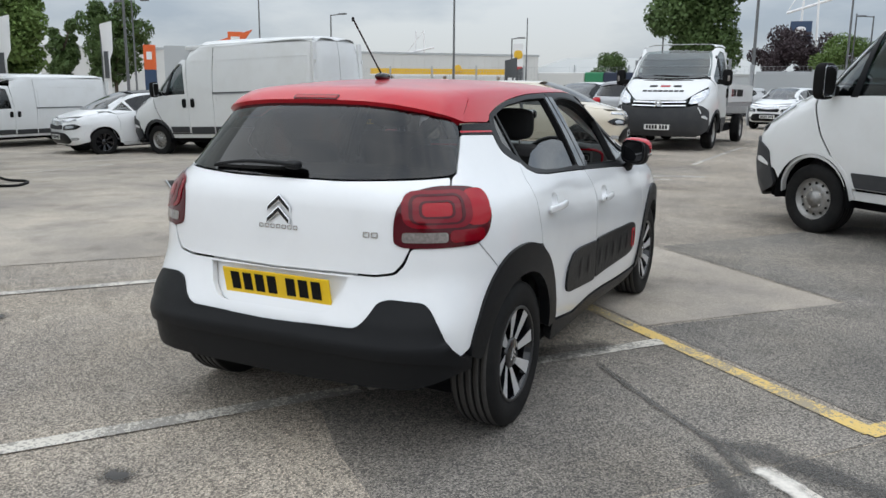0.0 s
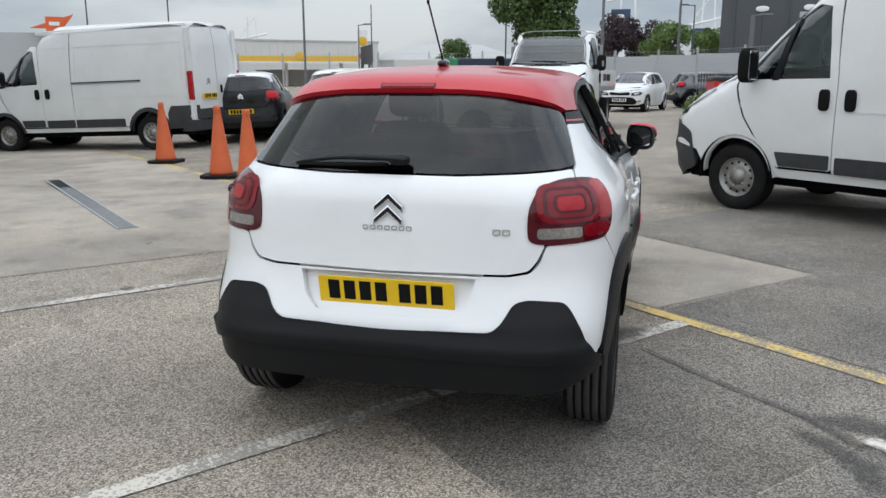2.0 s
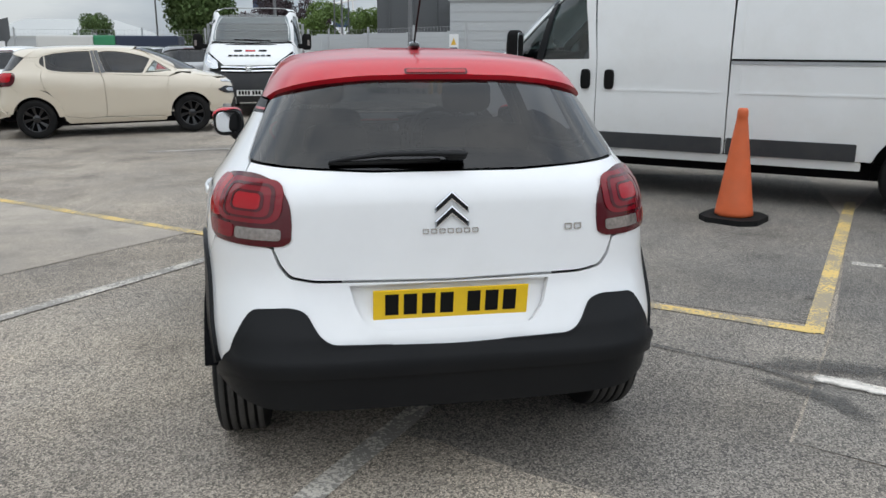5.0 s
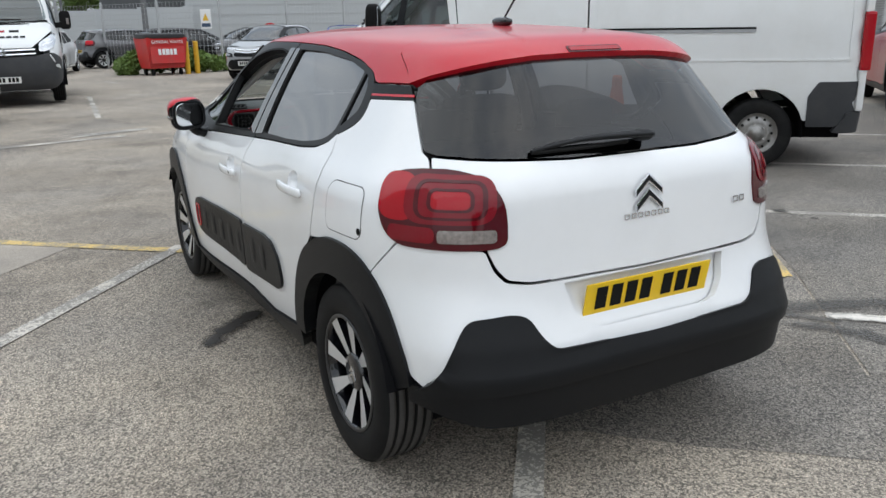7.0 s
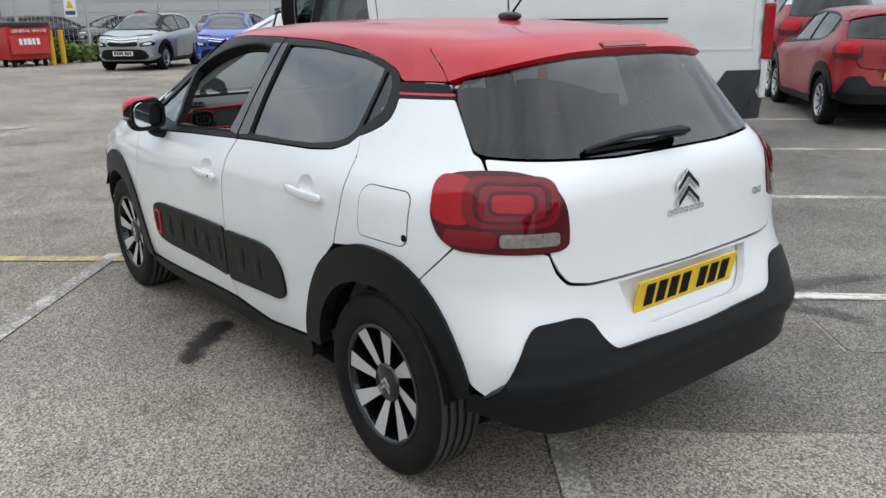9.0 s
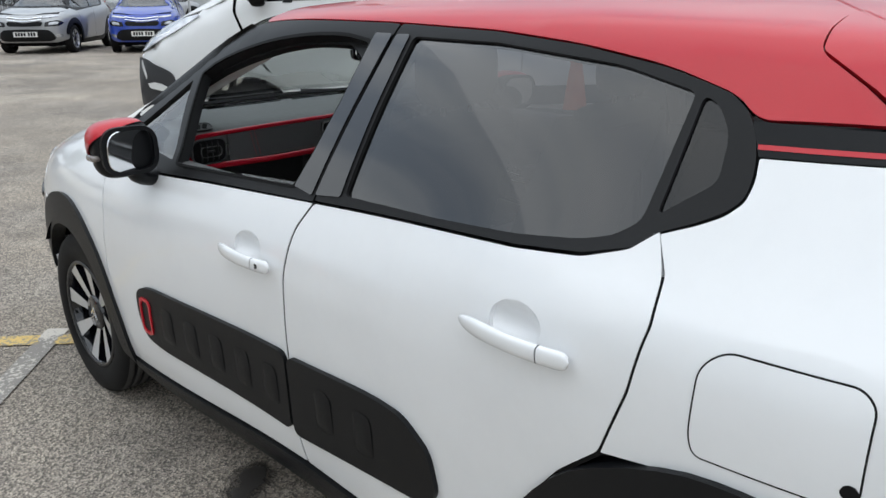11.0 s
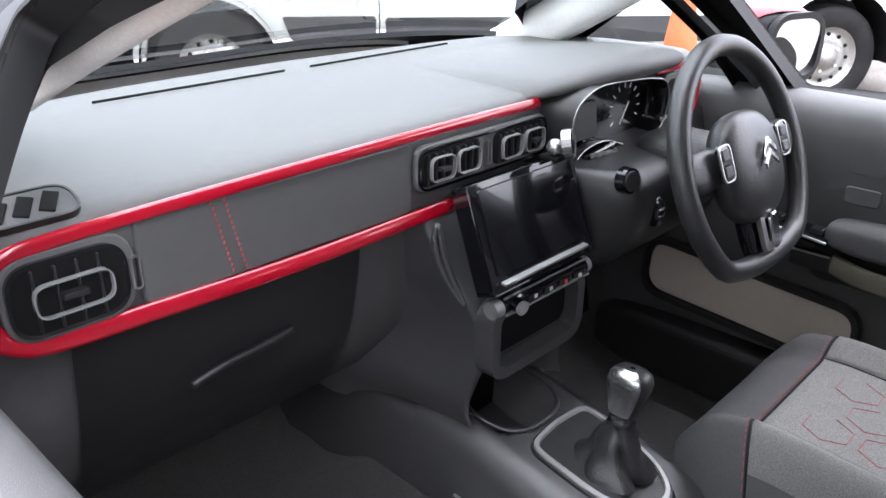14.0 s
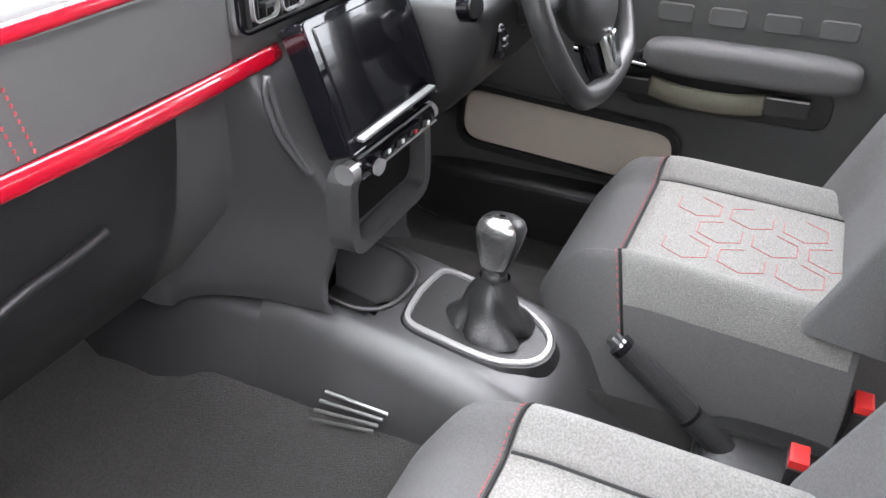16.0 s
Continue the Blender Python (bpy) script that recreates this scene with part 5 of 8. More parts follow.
    end = part("driver_vent", plaque(.08, .085, .02, .008, pose(.53, 1.925, 1.0)), DASH, dash)
    # Black plaque as painted shade inside the driver's vent.
    part("vent_well", plaque(.06, .065, .014, .003, pose(.53, 1.916, 1.0)), INK, end)
    part("vent_ring", frame_ring(.035, .04, .012, .003, .006, pose(.533, 1.912, 1.0)), VENT_CHROME, end)
    v, f = tube(spline([(.455, 1.918, 1.052), (.52, 1.918, 1.054), (.60, 1.92, 1.048), (.63, 1.925, 1.03), (.635, 1.925, 1.0), (.625, 1.925, .965), (.59, 1.92, .948), (.50, 1.918, .945)], 6), .008, 10, flat=.5, up=(0, -1, .25))
    raw("trim_line", v, f, RED_GLOSS, dash)
    return dash


def steering_wheel(car):
    hub = new("steering_wheel")
    hub.parent = car
    hub["label"] = "black leather steering wheel with chrome details"
    m = pose(.362, 1.70, .955, -22)
    def rim_point(a):
        r = .184
        x, z = r * math.sin(a), r * math.cos(a)
        if z < -.135:
            z = -.135 + (z + .135) * .35
        return m @ Vector((x, 0, z))
    v, f = tube([rim_point(a) for a in np.linspace(0, 2 * math.pi, 72, endpoint=False)], .0165, 12, True, up=(0, -1, .3))
    raw("rim", v, f, LEATHER, hub)
    part("airbag_cover", pad((0, 0, 0), (.182, .07, .172), .8, m=m @ pose(0, -.002, -.004)), LEATHER, hub, smooth=True)
    for s in (-1, 1):
        part("spoke", pad((0, 0, 0), (.11, .034, .062), .6, m=m @ pose(s * .122, .006, .015)), LEATHER, hub, smooth=True)
        pod = part("switch_pod", plaque(.035, .055, .012, .006, m @ pose(s * .098, -.018, .018)), GLOSS, hub)
        part("switch_ring", frame_ring(.035, .055, .012, .002, .003, m @ pose(s * .098, -.0225, .018)), STEEL, pod)
        for z in (.006, .03):
            part("switch_key", box((.022, .003, .016), m @ pose(s * .098, -.0255, z), .002, 1), DASH_SOFT, pod)
    part("lower_spoke", pad((0, 0, 0), (.085, .03, .10), .6, m=m @ pose(0, .006, -.10)), GLOSS, hub, smooth=True)
    part("spoke_insert", frame_ring(.055, .062, .012, .013, .008, m @ pose(0, -.012, -.105)), STEEL, hub)
    part("spoke_tongue", plaque(.026, .058, .011, .006, m @ pose(.004, -.020, -.108, 8)), CHROME, hub, "polished chrome tongue on the lower spoke")
    chevrons(hub, m @ Vector((0, -.045, .035)), .042, CHROME, turn=pose(0, 0, 0, -22), deep=.003)
    part("column", rod(m @ Vector((0, .02, 0)), m @ Vector((0, .16, 0)), .04, .05, 16), DASH_LOW, hub)
    part("stalk", rod((.40, 1.775, .985), (.452, 1.742, 1.004), .007, .011, 16), DASH_LOW, hub, smooth=True)


def seat(car, x, raise_=0.0):
    s = new("front_seat")
    s.parent = car
    s["label"] = "grey and black cloth front seat with red stitching"
    s.location = (0, 0, raise_)
    # base cushion: a section across the seat carried from front to back
    def top(u, v):
        # u across -1..1, v from front 0 to back 1
        edge = abs(u)
        z = .575 + .035 * math.sin(min(1, v * 2.6) * math.pi / 2) - .025 * v - .045 * max(0, 1 - v / .17) ** 2
        z += .032 * float(ease((edge - .54) / .22)) * float(ease(v / .22 + .35)) - .115 * float(np.clip((edge - .76) / .24, 0, 1)) ** 1.8
        return z
    W, Y0, Y1 = .232, 1.678, 1.24
    us = np.concatenate([np.linspace(-1, -.8, 9), np.linspace(-.76, .76, 26), np.linspace(.8, 1, 9)])
    def at(u, v, lift=0.0):
        corner = .065 * max(0, (abs(u) - .60) / .40) ** 2.2 * (1 - v) ** 2
        return (x + W * u * (.965 + .035 * v), Y0 + (Y1 - Y0) * v - corner, top(u, v) + lift)
    def row(v):
        return [at(u, v) for u in us]
    def side_drop(r):
        return [(r[0][0] + .010, r[0][1], .32), (r[0][0] - .004, r[0][1], .42)] + r + [(r[-1][0] + .004, r[-1][1], .42), (r[-1][0] - .010, r[-1][1], .32)]
    base = side_drop(row(0))
    front = [[(q[0], q[1] + dy, min(q[2], zz)) for q in base] for dy, zz in ((-.03, .36), (-.012, .43), (-.001, .48), (.003, .51), (.003, .525))]
    body = [side_drop(row(v)) for v in np.concatenate([np.linspace(0, .2, 9), np.linspace(.24, 1, 14)])]
    loft("cushion", front + body, CLOTH_DARK, s)
    def patch(name, u0, u1, v0, v1, mat_, lift=.0035, n=16):
        uu = np.linspace(u0, u1, n)
        uu = np.concatenate([[u0 - .004], uu, [u1 + .004]])
        rows = [[at(u, v, lift if 0 < i < n + 1 else -.002) for i, u in enumerate(uu)] for v in np.linspace(v0, v1, 18)]
        rows = [[(q[0], q[1] + .001, q[2] - lift * 1.5) for q in rows[0]]] + rows
        loft(name, rows, mat_, s)
    patch("centre_panel", -.575, .575, .262, .98, CLOTH_GREY)
    for k in (-1, 1):
        patch("bolster_panel", *sorted((k * .60, k * .925)), .262, .98, CLOTH_MID)
        patch("seam", k * .5875 - .006, k * .5875 + .006, .262, .98, HEADREST, .0012, 4)
    # welt and running stitch behind the front roll
    v_, f_ = tube([at(u, .252, .0015) for u in np.linspace(-.995, .995, 60)], .0022, 8)
    raw("welt", v_, f_, HEADREST, s)
    bm = bmesh.new()
    for i in range(84):
        u = -.99 + 1.98 * i / 83
        p0, p1 = Vector(at(u, .240, .0012)), Vector(at(u + .0135, .240, .0012))
        add_rod(bm, p0, p1, .0008, None, 5)
    part("stitching", bm, RED_THREAD, s)["kind"] = "stuff"
    # honeycomb thread pattern: cells left open here and there
    bm = bmesh.new()
    for a in range(3):
        for b in range(3):
            cu, cv = -.30 + a * .30, .44 + b * .185 + (.0925 if a % 2 else 0)
            ring6 = [(cu + .15 * math.cos(radians(60 * k)), cv + .085 * math.sin(radians(60 * k))) for k in range(7)]
            for (u0, v0), (u1, v1) in list(zip(ring6[:6], ring6[1:]))[(a + b) % 2:5 + (a + b) % 2]:
                add_rod(bm, Vector(at(u0, v0, .004)), Vector(at(u1, v1, .004)), .0006, None, 5)
    part("honeycomb_thread", bm, RED_THREAD, s)
    # backrest and headrest
    rows = []
    for t in np.linspace(0, 1, 16):
        z, yb = .60 + .50 * t, 1.27 - .20 * t
        w = .235 * (1 - .12 * t ** 3)
        r = []
        for u in np.linspace(-1, 1, 25):
            wing = .05 * np.clip((abs(u) - .55) / .3, 0, 1)
            r.append((x + w * u, yb + wing - .10 * np.clip((abs(u) - .88) / .12, 0, 1) ** 2, z))
        r += [(x + w * u, yb - .11, z) for u in np.linspace(.95, -.95, 9)]
        rows.append(r)
    loft("backrest", rows, CLOTH_DARK, s, close=True)
    part("backrest_top", pad((x, 1.015, 1.10), (.40, .12, .08), .6), CLOTH_DARK, s)
    part("headrest", pad((x, .995, 1.245), (.25, .09, .17), .55), HEADREST, s, smooth=True)
    for k in (-.05, .05):
        part("headrest_post", rod((x + k, 1.0, 1.10), (x + k, .995, 1.20), .006), STEEL, s)


def door_card(car, side):
    """The inside of a front door; side is -1 or 1."""
    d = new("door_card")
    d.parent = car
    d["label"] = "dark moulded door lining with beige pocket"
    s = side
    rows = []
    for y in np.linspace(2.14, 1.14, 24):
        rows.append([(s * q, y, z) for q, z in ((.755, 1.000), (.735, 1.006), (.712, 1.004), (.692, .995), (.678, .975), (.672, .94), (.674, .88), (.680, .82), (.688, .77), (.690, .73), (.695, .66), (.71, .60), (.71, .45), (.70, .40), (.70, .30))])
    loft("lining", rows, DOOR_LINING, d)
    turn = pose(0, 0, 0, 0, 0, 90 * s)
    for a in range(4):
        for b in range(2):
            part("lining_pad", plaque(.062, .032, .01, .005, pose(s * .678, 1.607 - a * .088, .898 - b * .054, 0, 0, -90 * s)), DOOR_LINING, d)
    part("pocket", plaque(.43, .115, .045, .012, pose(s * .693, 1.79, .575, 0, 4 * s, -90 * s)), BEIGE_POCKET, d, "beige door pocket")
    part("pocket_edge", frame_ring(.456, .14, .055, .012, .022, pose(s * .693, 1.79, .573, 0, 4 * s, -90 * s)), DASH_LOW, d)
    part("armrest", pad((s * .668, 1.47, .772), (.082, .36, .062), .5), CLOTH_DARK, d, smooth=True)
    part("grab_recess", plaque(.36, .075, .03, .008, pose(s * .697, 1.50, .70, 0, 0, -90 * s)), DASH_LOW, d)
    v, f = tube(spline([(s * .662, 1.632, .712), (s * .648, 1.57, .704), (s * .648, 1.49, .702), (s * .662, 1.43, .706)], 6), .021, 8, flat=.25, up=(s, 0, 0))
    raw("grab_strap", v, f, OLIVE, d, "olive grab strap")
    for y in (1.668, 1.395):
        part("strap_end", box((.018, .075, .034), pose(s * .665, y, .708), .005), DASH_LOW, d)
        part("strap_end_line", box((.004, .07, .004), pose(s * .655, y, .724), .001, 1), STEEL, d)
    part("switch_panel", box((.062, .135, .014), pose(s * .665, 1.705, .762, 6, 0, 0), .005), GLOSS, d)
    part("panel_line", box((.003, .135, .005), pose(s * .632, 1.705, .764, 6, 0, 0), .001, 1), STEEL, d)
    for k in range(3):
        part("window_switch", box((.024, .024, .010), pose(s * .662, 1.665 + k * .038, .768 + k * .004, 6), .003), DASH_LOW, d)
        part("switch_line", box((.022, .003, .003), pose(s * .662, 1.654 + k * .038, .7735 + k * .004, 6), .001, 1), STEEL, d)
    part("lower_moulding", pad((s * .69, 1.65, .40), (.09, .95, .14), .35), DASH_LOW, d)


def cabin(car):
    dashboard(car)
    steering_wheel(car)
    for x, up in ((-.372, .045), (.372, .0)):
        seat(car, x, up)
    for s in (-1, 1):
        door_card(car, s)
    # floor, tunnel, bulkhead
    for side in (-1, 1):
        prof = ((2.27, .66), (2.33, .56), (2.34, .47), (2.27, .37), (2.17, .305), (2.05, .275), (1.9, .27), (1.6, .268), (1.2, .268), (.8, .27), (.45, .30))
        cross = ((.735, .62), (.73, .30), (.715, .06), (.68, .01), (.62, .0), (.4, .0), (.22, .0), (.165, .03), (.13, .11), (.10, .19))
        loft("footwell_floor", [[(side * x, y - (.06 if up > .2 else 0) * (y > 2.1), z + up * max(.2, min(1, (2.4 - y) / .3))) for x, up in cross] for y, z in prof], CARPET, car, "dark carpet")
    part("bulkhead", box((1.42, .03, .62), pose(0, 2.42, .72, -12), .01), DASH_LOW, car)
    rows = []
    for y, zt, w in ((2.38, .66, .145), (2.22, .63, .14), (2.10, .60, .135), (2.02, .585, .13), (1.98, .58, .125)):
        c = .058
        r = [(c - w - .045, y, .25), (c - w - .03, y, zt - .16), (c - w - .012, y, zt - .07)]
        r += [(c - w * math.cos(a), y, zt - .05 + .05 * math.sin(a) ** .55) for a in np.linspace(.12, math.pi - .12, 17)]
        r += [(c + w + .012, y, zt - .07), (c + w + .025, y, zt - .16), (c + w + .035, y, .25)]
        rows.append(r)
    con = loft("centre_console", rows, CONSOLE, car, "dark centre console with gear lever")
    # rear part with the scooped edge of the cup well
    def deck(y):
        return .533 + .19 * (y - 1.62)
    rows = []
    for y, drop in ((1.99, 0), (1.95, 0), (1.91, 0), (1.885, 0), (1.865, 0), (1.85, 0), (1.84, 0), (1.833, 0), (1.829, 0), (1.826, 0), (1.80, 0), (1.74, 0), (1.68, 0), (1.63, .004), (1.60, .014), (1.575, .04), (1.55, .09), (1.48, .14), (1.3, .15), (.9, .15)):
        w, c = .118, .058
        zt = deck(y) - drop
        s = max(0, (y - 1.826) / .164)
        r = [(c - w - .05, y, .25), (c - w - .038, y, zt - .17), (c - w - .024, y, zt - .085), (c - w - .010, y, zt - .042), (c - w + .006, y, zt - .014), (c - w + .022, y, zt - .002)]
        hole = .075 * math.sqrt(max(0, 1 - (1 - min(1, s * 3.2)) ** 2))
        for q in np.linspace(-1, 1, 21):
            xx = c + q * (w - .030)
            inn = abs(q) * (w - .03) < hole
            r.append((xx, y, zt - (.105 if inn else 0)))
        r += [(c + w - .022, y, zt - .002), (c + w - .006, y, zt - .014), (c + w + .010, y, zt - .042), (c + w + .024, y, zt - .085), (c + w + .038, y, zt - .17), (c + w + .05, y, .25)]
        rows.append(r)
    loft("console_deck", rows, CONSOLE, con)
    lip = [(.058 + .077 * math.copysign(abs(math.cos(a)) ** .7, math.cos(a)), 1.890 + .064 * math.sin(a) * (1 if math.sin(a) < 0 else 1.6)) for a in np.linspace(math.pi * .85, math.pi * 2.15, 27)]
    v, f = tube([(x, y, deck(y) + .002) for x, y in lip], .0035, 8)
    raw("well_lip", v, f, CONSOLE, con)
    # Black sheet over the cup well's floor, painting in its shade.
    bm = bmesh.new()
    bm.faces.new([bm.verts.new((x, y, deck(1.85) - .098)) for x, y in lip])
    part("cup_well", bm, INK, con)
    for x, y in ((.088, 1.872), (.03, 1.905)):
        v, f = lathe([(.036, .0), (.036, .022), (.0335, .0235), (.031, .022), (.031, 0)], 32, "Z")
        c = raw("cup_ring", v, f, DASH_LOW, con)
        c.location = (x, y, deck(1.85) - .099)
    edge = rounded([(-.006, 1.803, .022), (.065, 1.815, .06), (.140, 1.806, .022), (.140, 1.74, .05), (.126, 1.66, .04), (.090, 1.612, .035), (.030, 1.612, .035), (-.006, 1.66, .04), (-.010, 1.74, .05)], .03, 1.0)
    bm = bmesh.new()
    loops = [[bm.verts.new((q[0], q[1], z + deck(q[1]))) for q in ln] for ln, z in ((shrink(edge, -.012), -.012), (shrink(edge, -.004), .004), (edge, .005))]
    for p, q in zip(loops, loops[1:]):
        for j in range(len(p)):
            bm.faces.new((p[j], p[(j + 1) % len(p)], q[(j + 1) % len(p)], q[j]))
    bmesh.ops.recalc_face_normals(bm, faces=bm.faces[:])
    part("gear_plinth", bm, DASH_LOW, con)
    bm = bmesh.new()
    loops = [[bm.verts.new((q[0], q[1], z + deck(q[1]))) for q in ln] for ln, z in ((shrink(edge, -.001), .003), (shrink(edge, -.001), .007), (shrink(edge, .0005), .009), (shrink(edge, .0065), .009), (shrink(edge, .008), .002))]
    for p, q in zip(loops, loops[1:]):
        for j in range(len(p)):
            bm.faces.new((p[j], p[(j + 1) % len(p)], q[(j + 1) % len(p)], q[j]))
    bmesh.ops.recalc_face_normals(bm, faces=bm.faces[:])
    part("gear_frame", bm, SATIN, con, "satin frame round the gear gaiter")
    bm = bmesh.new()
    bm.faces.new([bm.verts.new((q[0], q[1], deck(q[1]) + .0045)) for q in shrink(edge, .006)])
    part("gear_plate", bm, LEATHER, con)
    rows = []
    for t in np.linspace(0, 1, 25):
        r0 = .038 * (1 - t) ** 1.15 + .018
        sag = .007 * math.sin(3.1 * math.pi * t + .6) * (1 - t) ** .7
        ring_ = []
        for a in np.linspace(0, 2 * math.pi, 56, endpoint=False):
            crease = (1 - abs(math.sin(2 * a + 2.2 * t + .5))) ** 3
            r = r0 * (1.08 - .34 * crease * (1 - t) ** .4 + .05 * math.sin(5 * a - 4 * t) * (1 - t)) + sag * (.6 + .4 * math.cos(a - .8))
            ring_.append((.066 + .010 * t + r * math.cos(a) * .95, 1.708 - .006 * t + r * math.sin(a) * 1.1, .548 + .078 * t + .006 * crease * (1 - t) * t))
        rows.append(ring_)
    loft("gear_gaiter", rows, LEATHER, con, "creased black leather gaiter", close=True)
    part("gear_collar", rod((.074, 1.702, .614), (.076, 1.702, .636), .0185, .0170, 28), LEATHER, con, smooth=True)
    part("collar_ring", rod((.0755, 1.702, .634), (.076, 1.702, .638), .0176, None, 28), DULL_CHROME, con)
    def knob_row(z, rx, ry, dy, a0, a1, n, out=0.0):
        lean = .25 * (z - .635)
        return [(.076 + lean * .4 + (rx + out) * abs(math.cos(a)) ** .75 * (1 if math.cos(a) > 0 else -1), 1.702 + dy + (ry + out) * abs(math.sin(a)) ** .75 * (1 if math.sin(a) > 0 else -1), z + (out if z > .70 else 0)) for a in np.linspace(a0, a1, n)]
    shape = ((.634, .0155, .0175, 0), (.644, .0165, .0195, 0), (.655, .0185, .0235, -.001), (.670, .021, .028, -.002), (.685, .0235, .0315, -.003), (.697, .0245, .0325, -.004), (.706, .0225, .0295, -.004), (.7115, .0175, .023, -.004), (.7145, .010, .013, -.004), (.715, .003, .004, -.004))
    knob = loft("gear_knob", [knob_row(*q, 0, 2 * math.pi * 39 / 40, 40) for q in shape], LEATHER, con, "gear knob with a polished shield", close=True)
    loft("knob_insert", [knob_row(*q, radians(108), radians(228), 22, .0008) for q in shape[1:9]], DULL_CHROME, knob, "satin chrome knob shield")
    for k in range(4):
        part("side_slot", rod((-.103 - k * .004, 1.868 + k * .0075, .502 - k * .0155), (-.103 - k * .003, 1.775 + k * .006, .498 - k * .010), .0026, None, 6), STEEL, con)
    # hand brake
    hb = part("hand_brake", rod((.085, 1.365, .432), (.085, 1.522, .558), .0175, .0165, 20), LEATHER, con, "black hand brake lever")
    part("brake_ring", rod((.085, 1.518, .555), (.085, 1.526, .561), .0172, None, 20), GLOSS, hb)
    part("brake_ring", rod((.085, 1.418, .4745), (.085, 1.422, .4777), .0182, None, 20), GLOSS, hb)
    part("brake_button", rod((.085, 1.524, .5595), (.085, 1.538, .571), .0105, None, 16), CHROME, hb)
    part("brake_boot", pad((.115, 1.31, .395), (.15, .20, .11), .6), DASH_LOW, con)
    for x, y, z in ((.06, 1.283, .482), (.17, 1.216, .506)):
        b = part("belt_buckle", box((.042, .028, .10), pose(x, y, z - .055), .006), DASH_LOW, car, "seat belt buckle with red button")
        part("buckle_button", box((.036, .024, .014), pose(x, y, z), .004), BUCKLE_RED, b)
    # pedals and lining
    for x in (.30, .38, .46):
        part("pedal", box((.05, .02, .06), pose(x, 2.22, .42, 30), .006), RUBBER, car)
    part("floor_mat", box((.42, .55, .012), pose(.41, 1.95, .285), .004), CARPET, car)
    loft("headlining", [[(x, y, float(ROOF(y)) - .045 - .05 * (abs(x) / .55) ** 3) for x in np.linspace(-.53, .53, 13)] for y in np.linspace(1.62, -.12, 18)], LINING, car, "grey roof lining")
    for s in (-1, 1):
        v, f = tube(spline([(s * .425, 1.62, 1.38), (s * .49, 1.93, 1.245), (s * .555, 2.18, 1.12), (s * .615, 2.42, 1.005)], 6), .048, 12, flat=.55, up=(s, 0, 0))
        raw("pillar_lining", v, f, LINING, car, "grey pillar lining")
        v, f = tube(spline([(s * .55, 1.05, 1.38), (s * .63, 1.06, 1.20), (s * .69, 1.07, 1.0), (s * .72, 1.08, .5)], 5), .045, 10, flat=.5, up=(s, 0, 0))
        raw("pillar_lining", v, f, DASH, car)
        loft("rear_lining", [[(s * q, y, z) for q, z in ((.735, 1.02), (.72, 1.0), (.72, .5), (.72, .3))] for y in np.linspace(1.08, .2, 8)], DASH, car)
        part("rear_seat_headrest", pad((s * .33, .16, 1.10), (.26, .09, .16), .55), HEADREST, car, smooth=True)
    part("rear_bench", pad((0, .42, .50), (1.22, .52, .22), .4), CLOTH_DARK, car)
    part("rear_backrest", pad((0, .16, .78), (1.2, .16, .6), .35, m=pose(0, 0, 0, 12)), CLOTH_DARK, car)
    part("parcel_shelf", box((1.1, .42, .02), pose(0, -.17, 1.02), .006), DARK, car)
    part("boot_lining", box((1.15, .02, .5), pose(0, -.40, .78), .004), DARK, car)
    # mirror inside
    mir = part("rear_view_mirror", pad((.105, 1.88, 1.268), (.21, .035, .065), .5, m=pose(0, 0, 0, 0, 0, -12)), GLOSS, car, "black rear-view mirror")
    part("mirror_face", plaque(.19, .05, .02, .002, pose(.105 - .004, 1.862, 1.268, 0, 0, -12)), CHROME, mir)
    part("mirror_stem", rod((.10, 1.89, 1.28), (.06, 1.96, 1.36), .01), GLOSS, mir)


def phone_mount():
    t = thing("phone_mount", "silver magnetic phone mount clipped over the screen", "phone holder", pose(.098, 1.868, .992))
    part("mount_base", box((.028, .03, .006), pose(0, 0, -.004), .002), INK, t)
    part("mount_ball", pad((0, -.002, .010), (.026, .026, .026), 1.0), DULL_CHROME, t)
    part("mount_disc", rod((.006, -.012, .016), (.012, -.024, .019), .021, None, 24), DULL_CHROME, t)
    part("disc_face", rod((.012, -.024, .019), (.0125, -.0248, .0192), .016, None, 24), SCREEN, t)
    return t


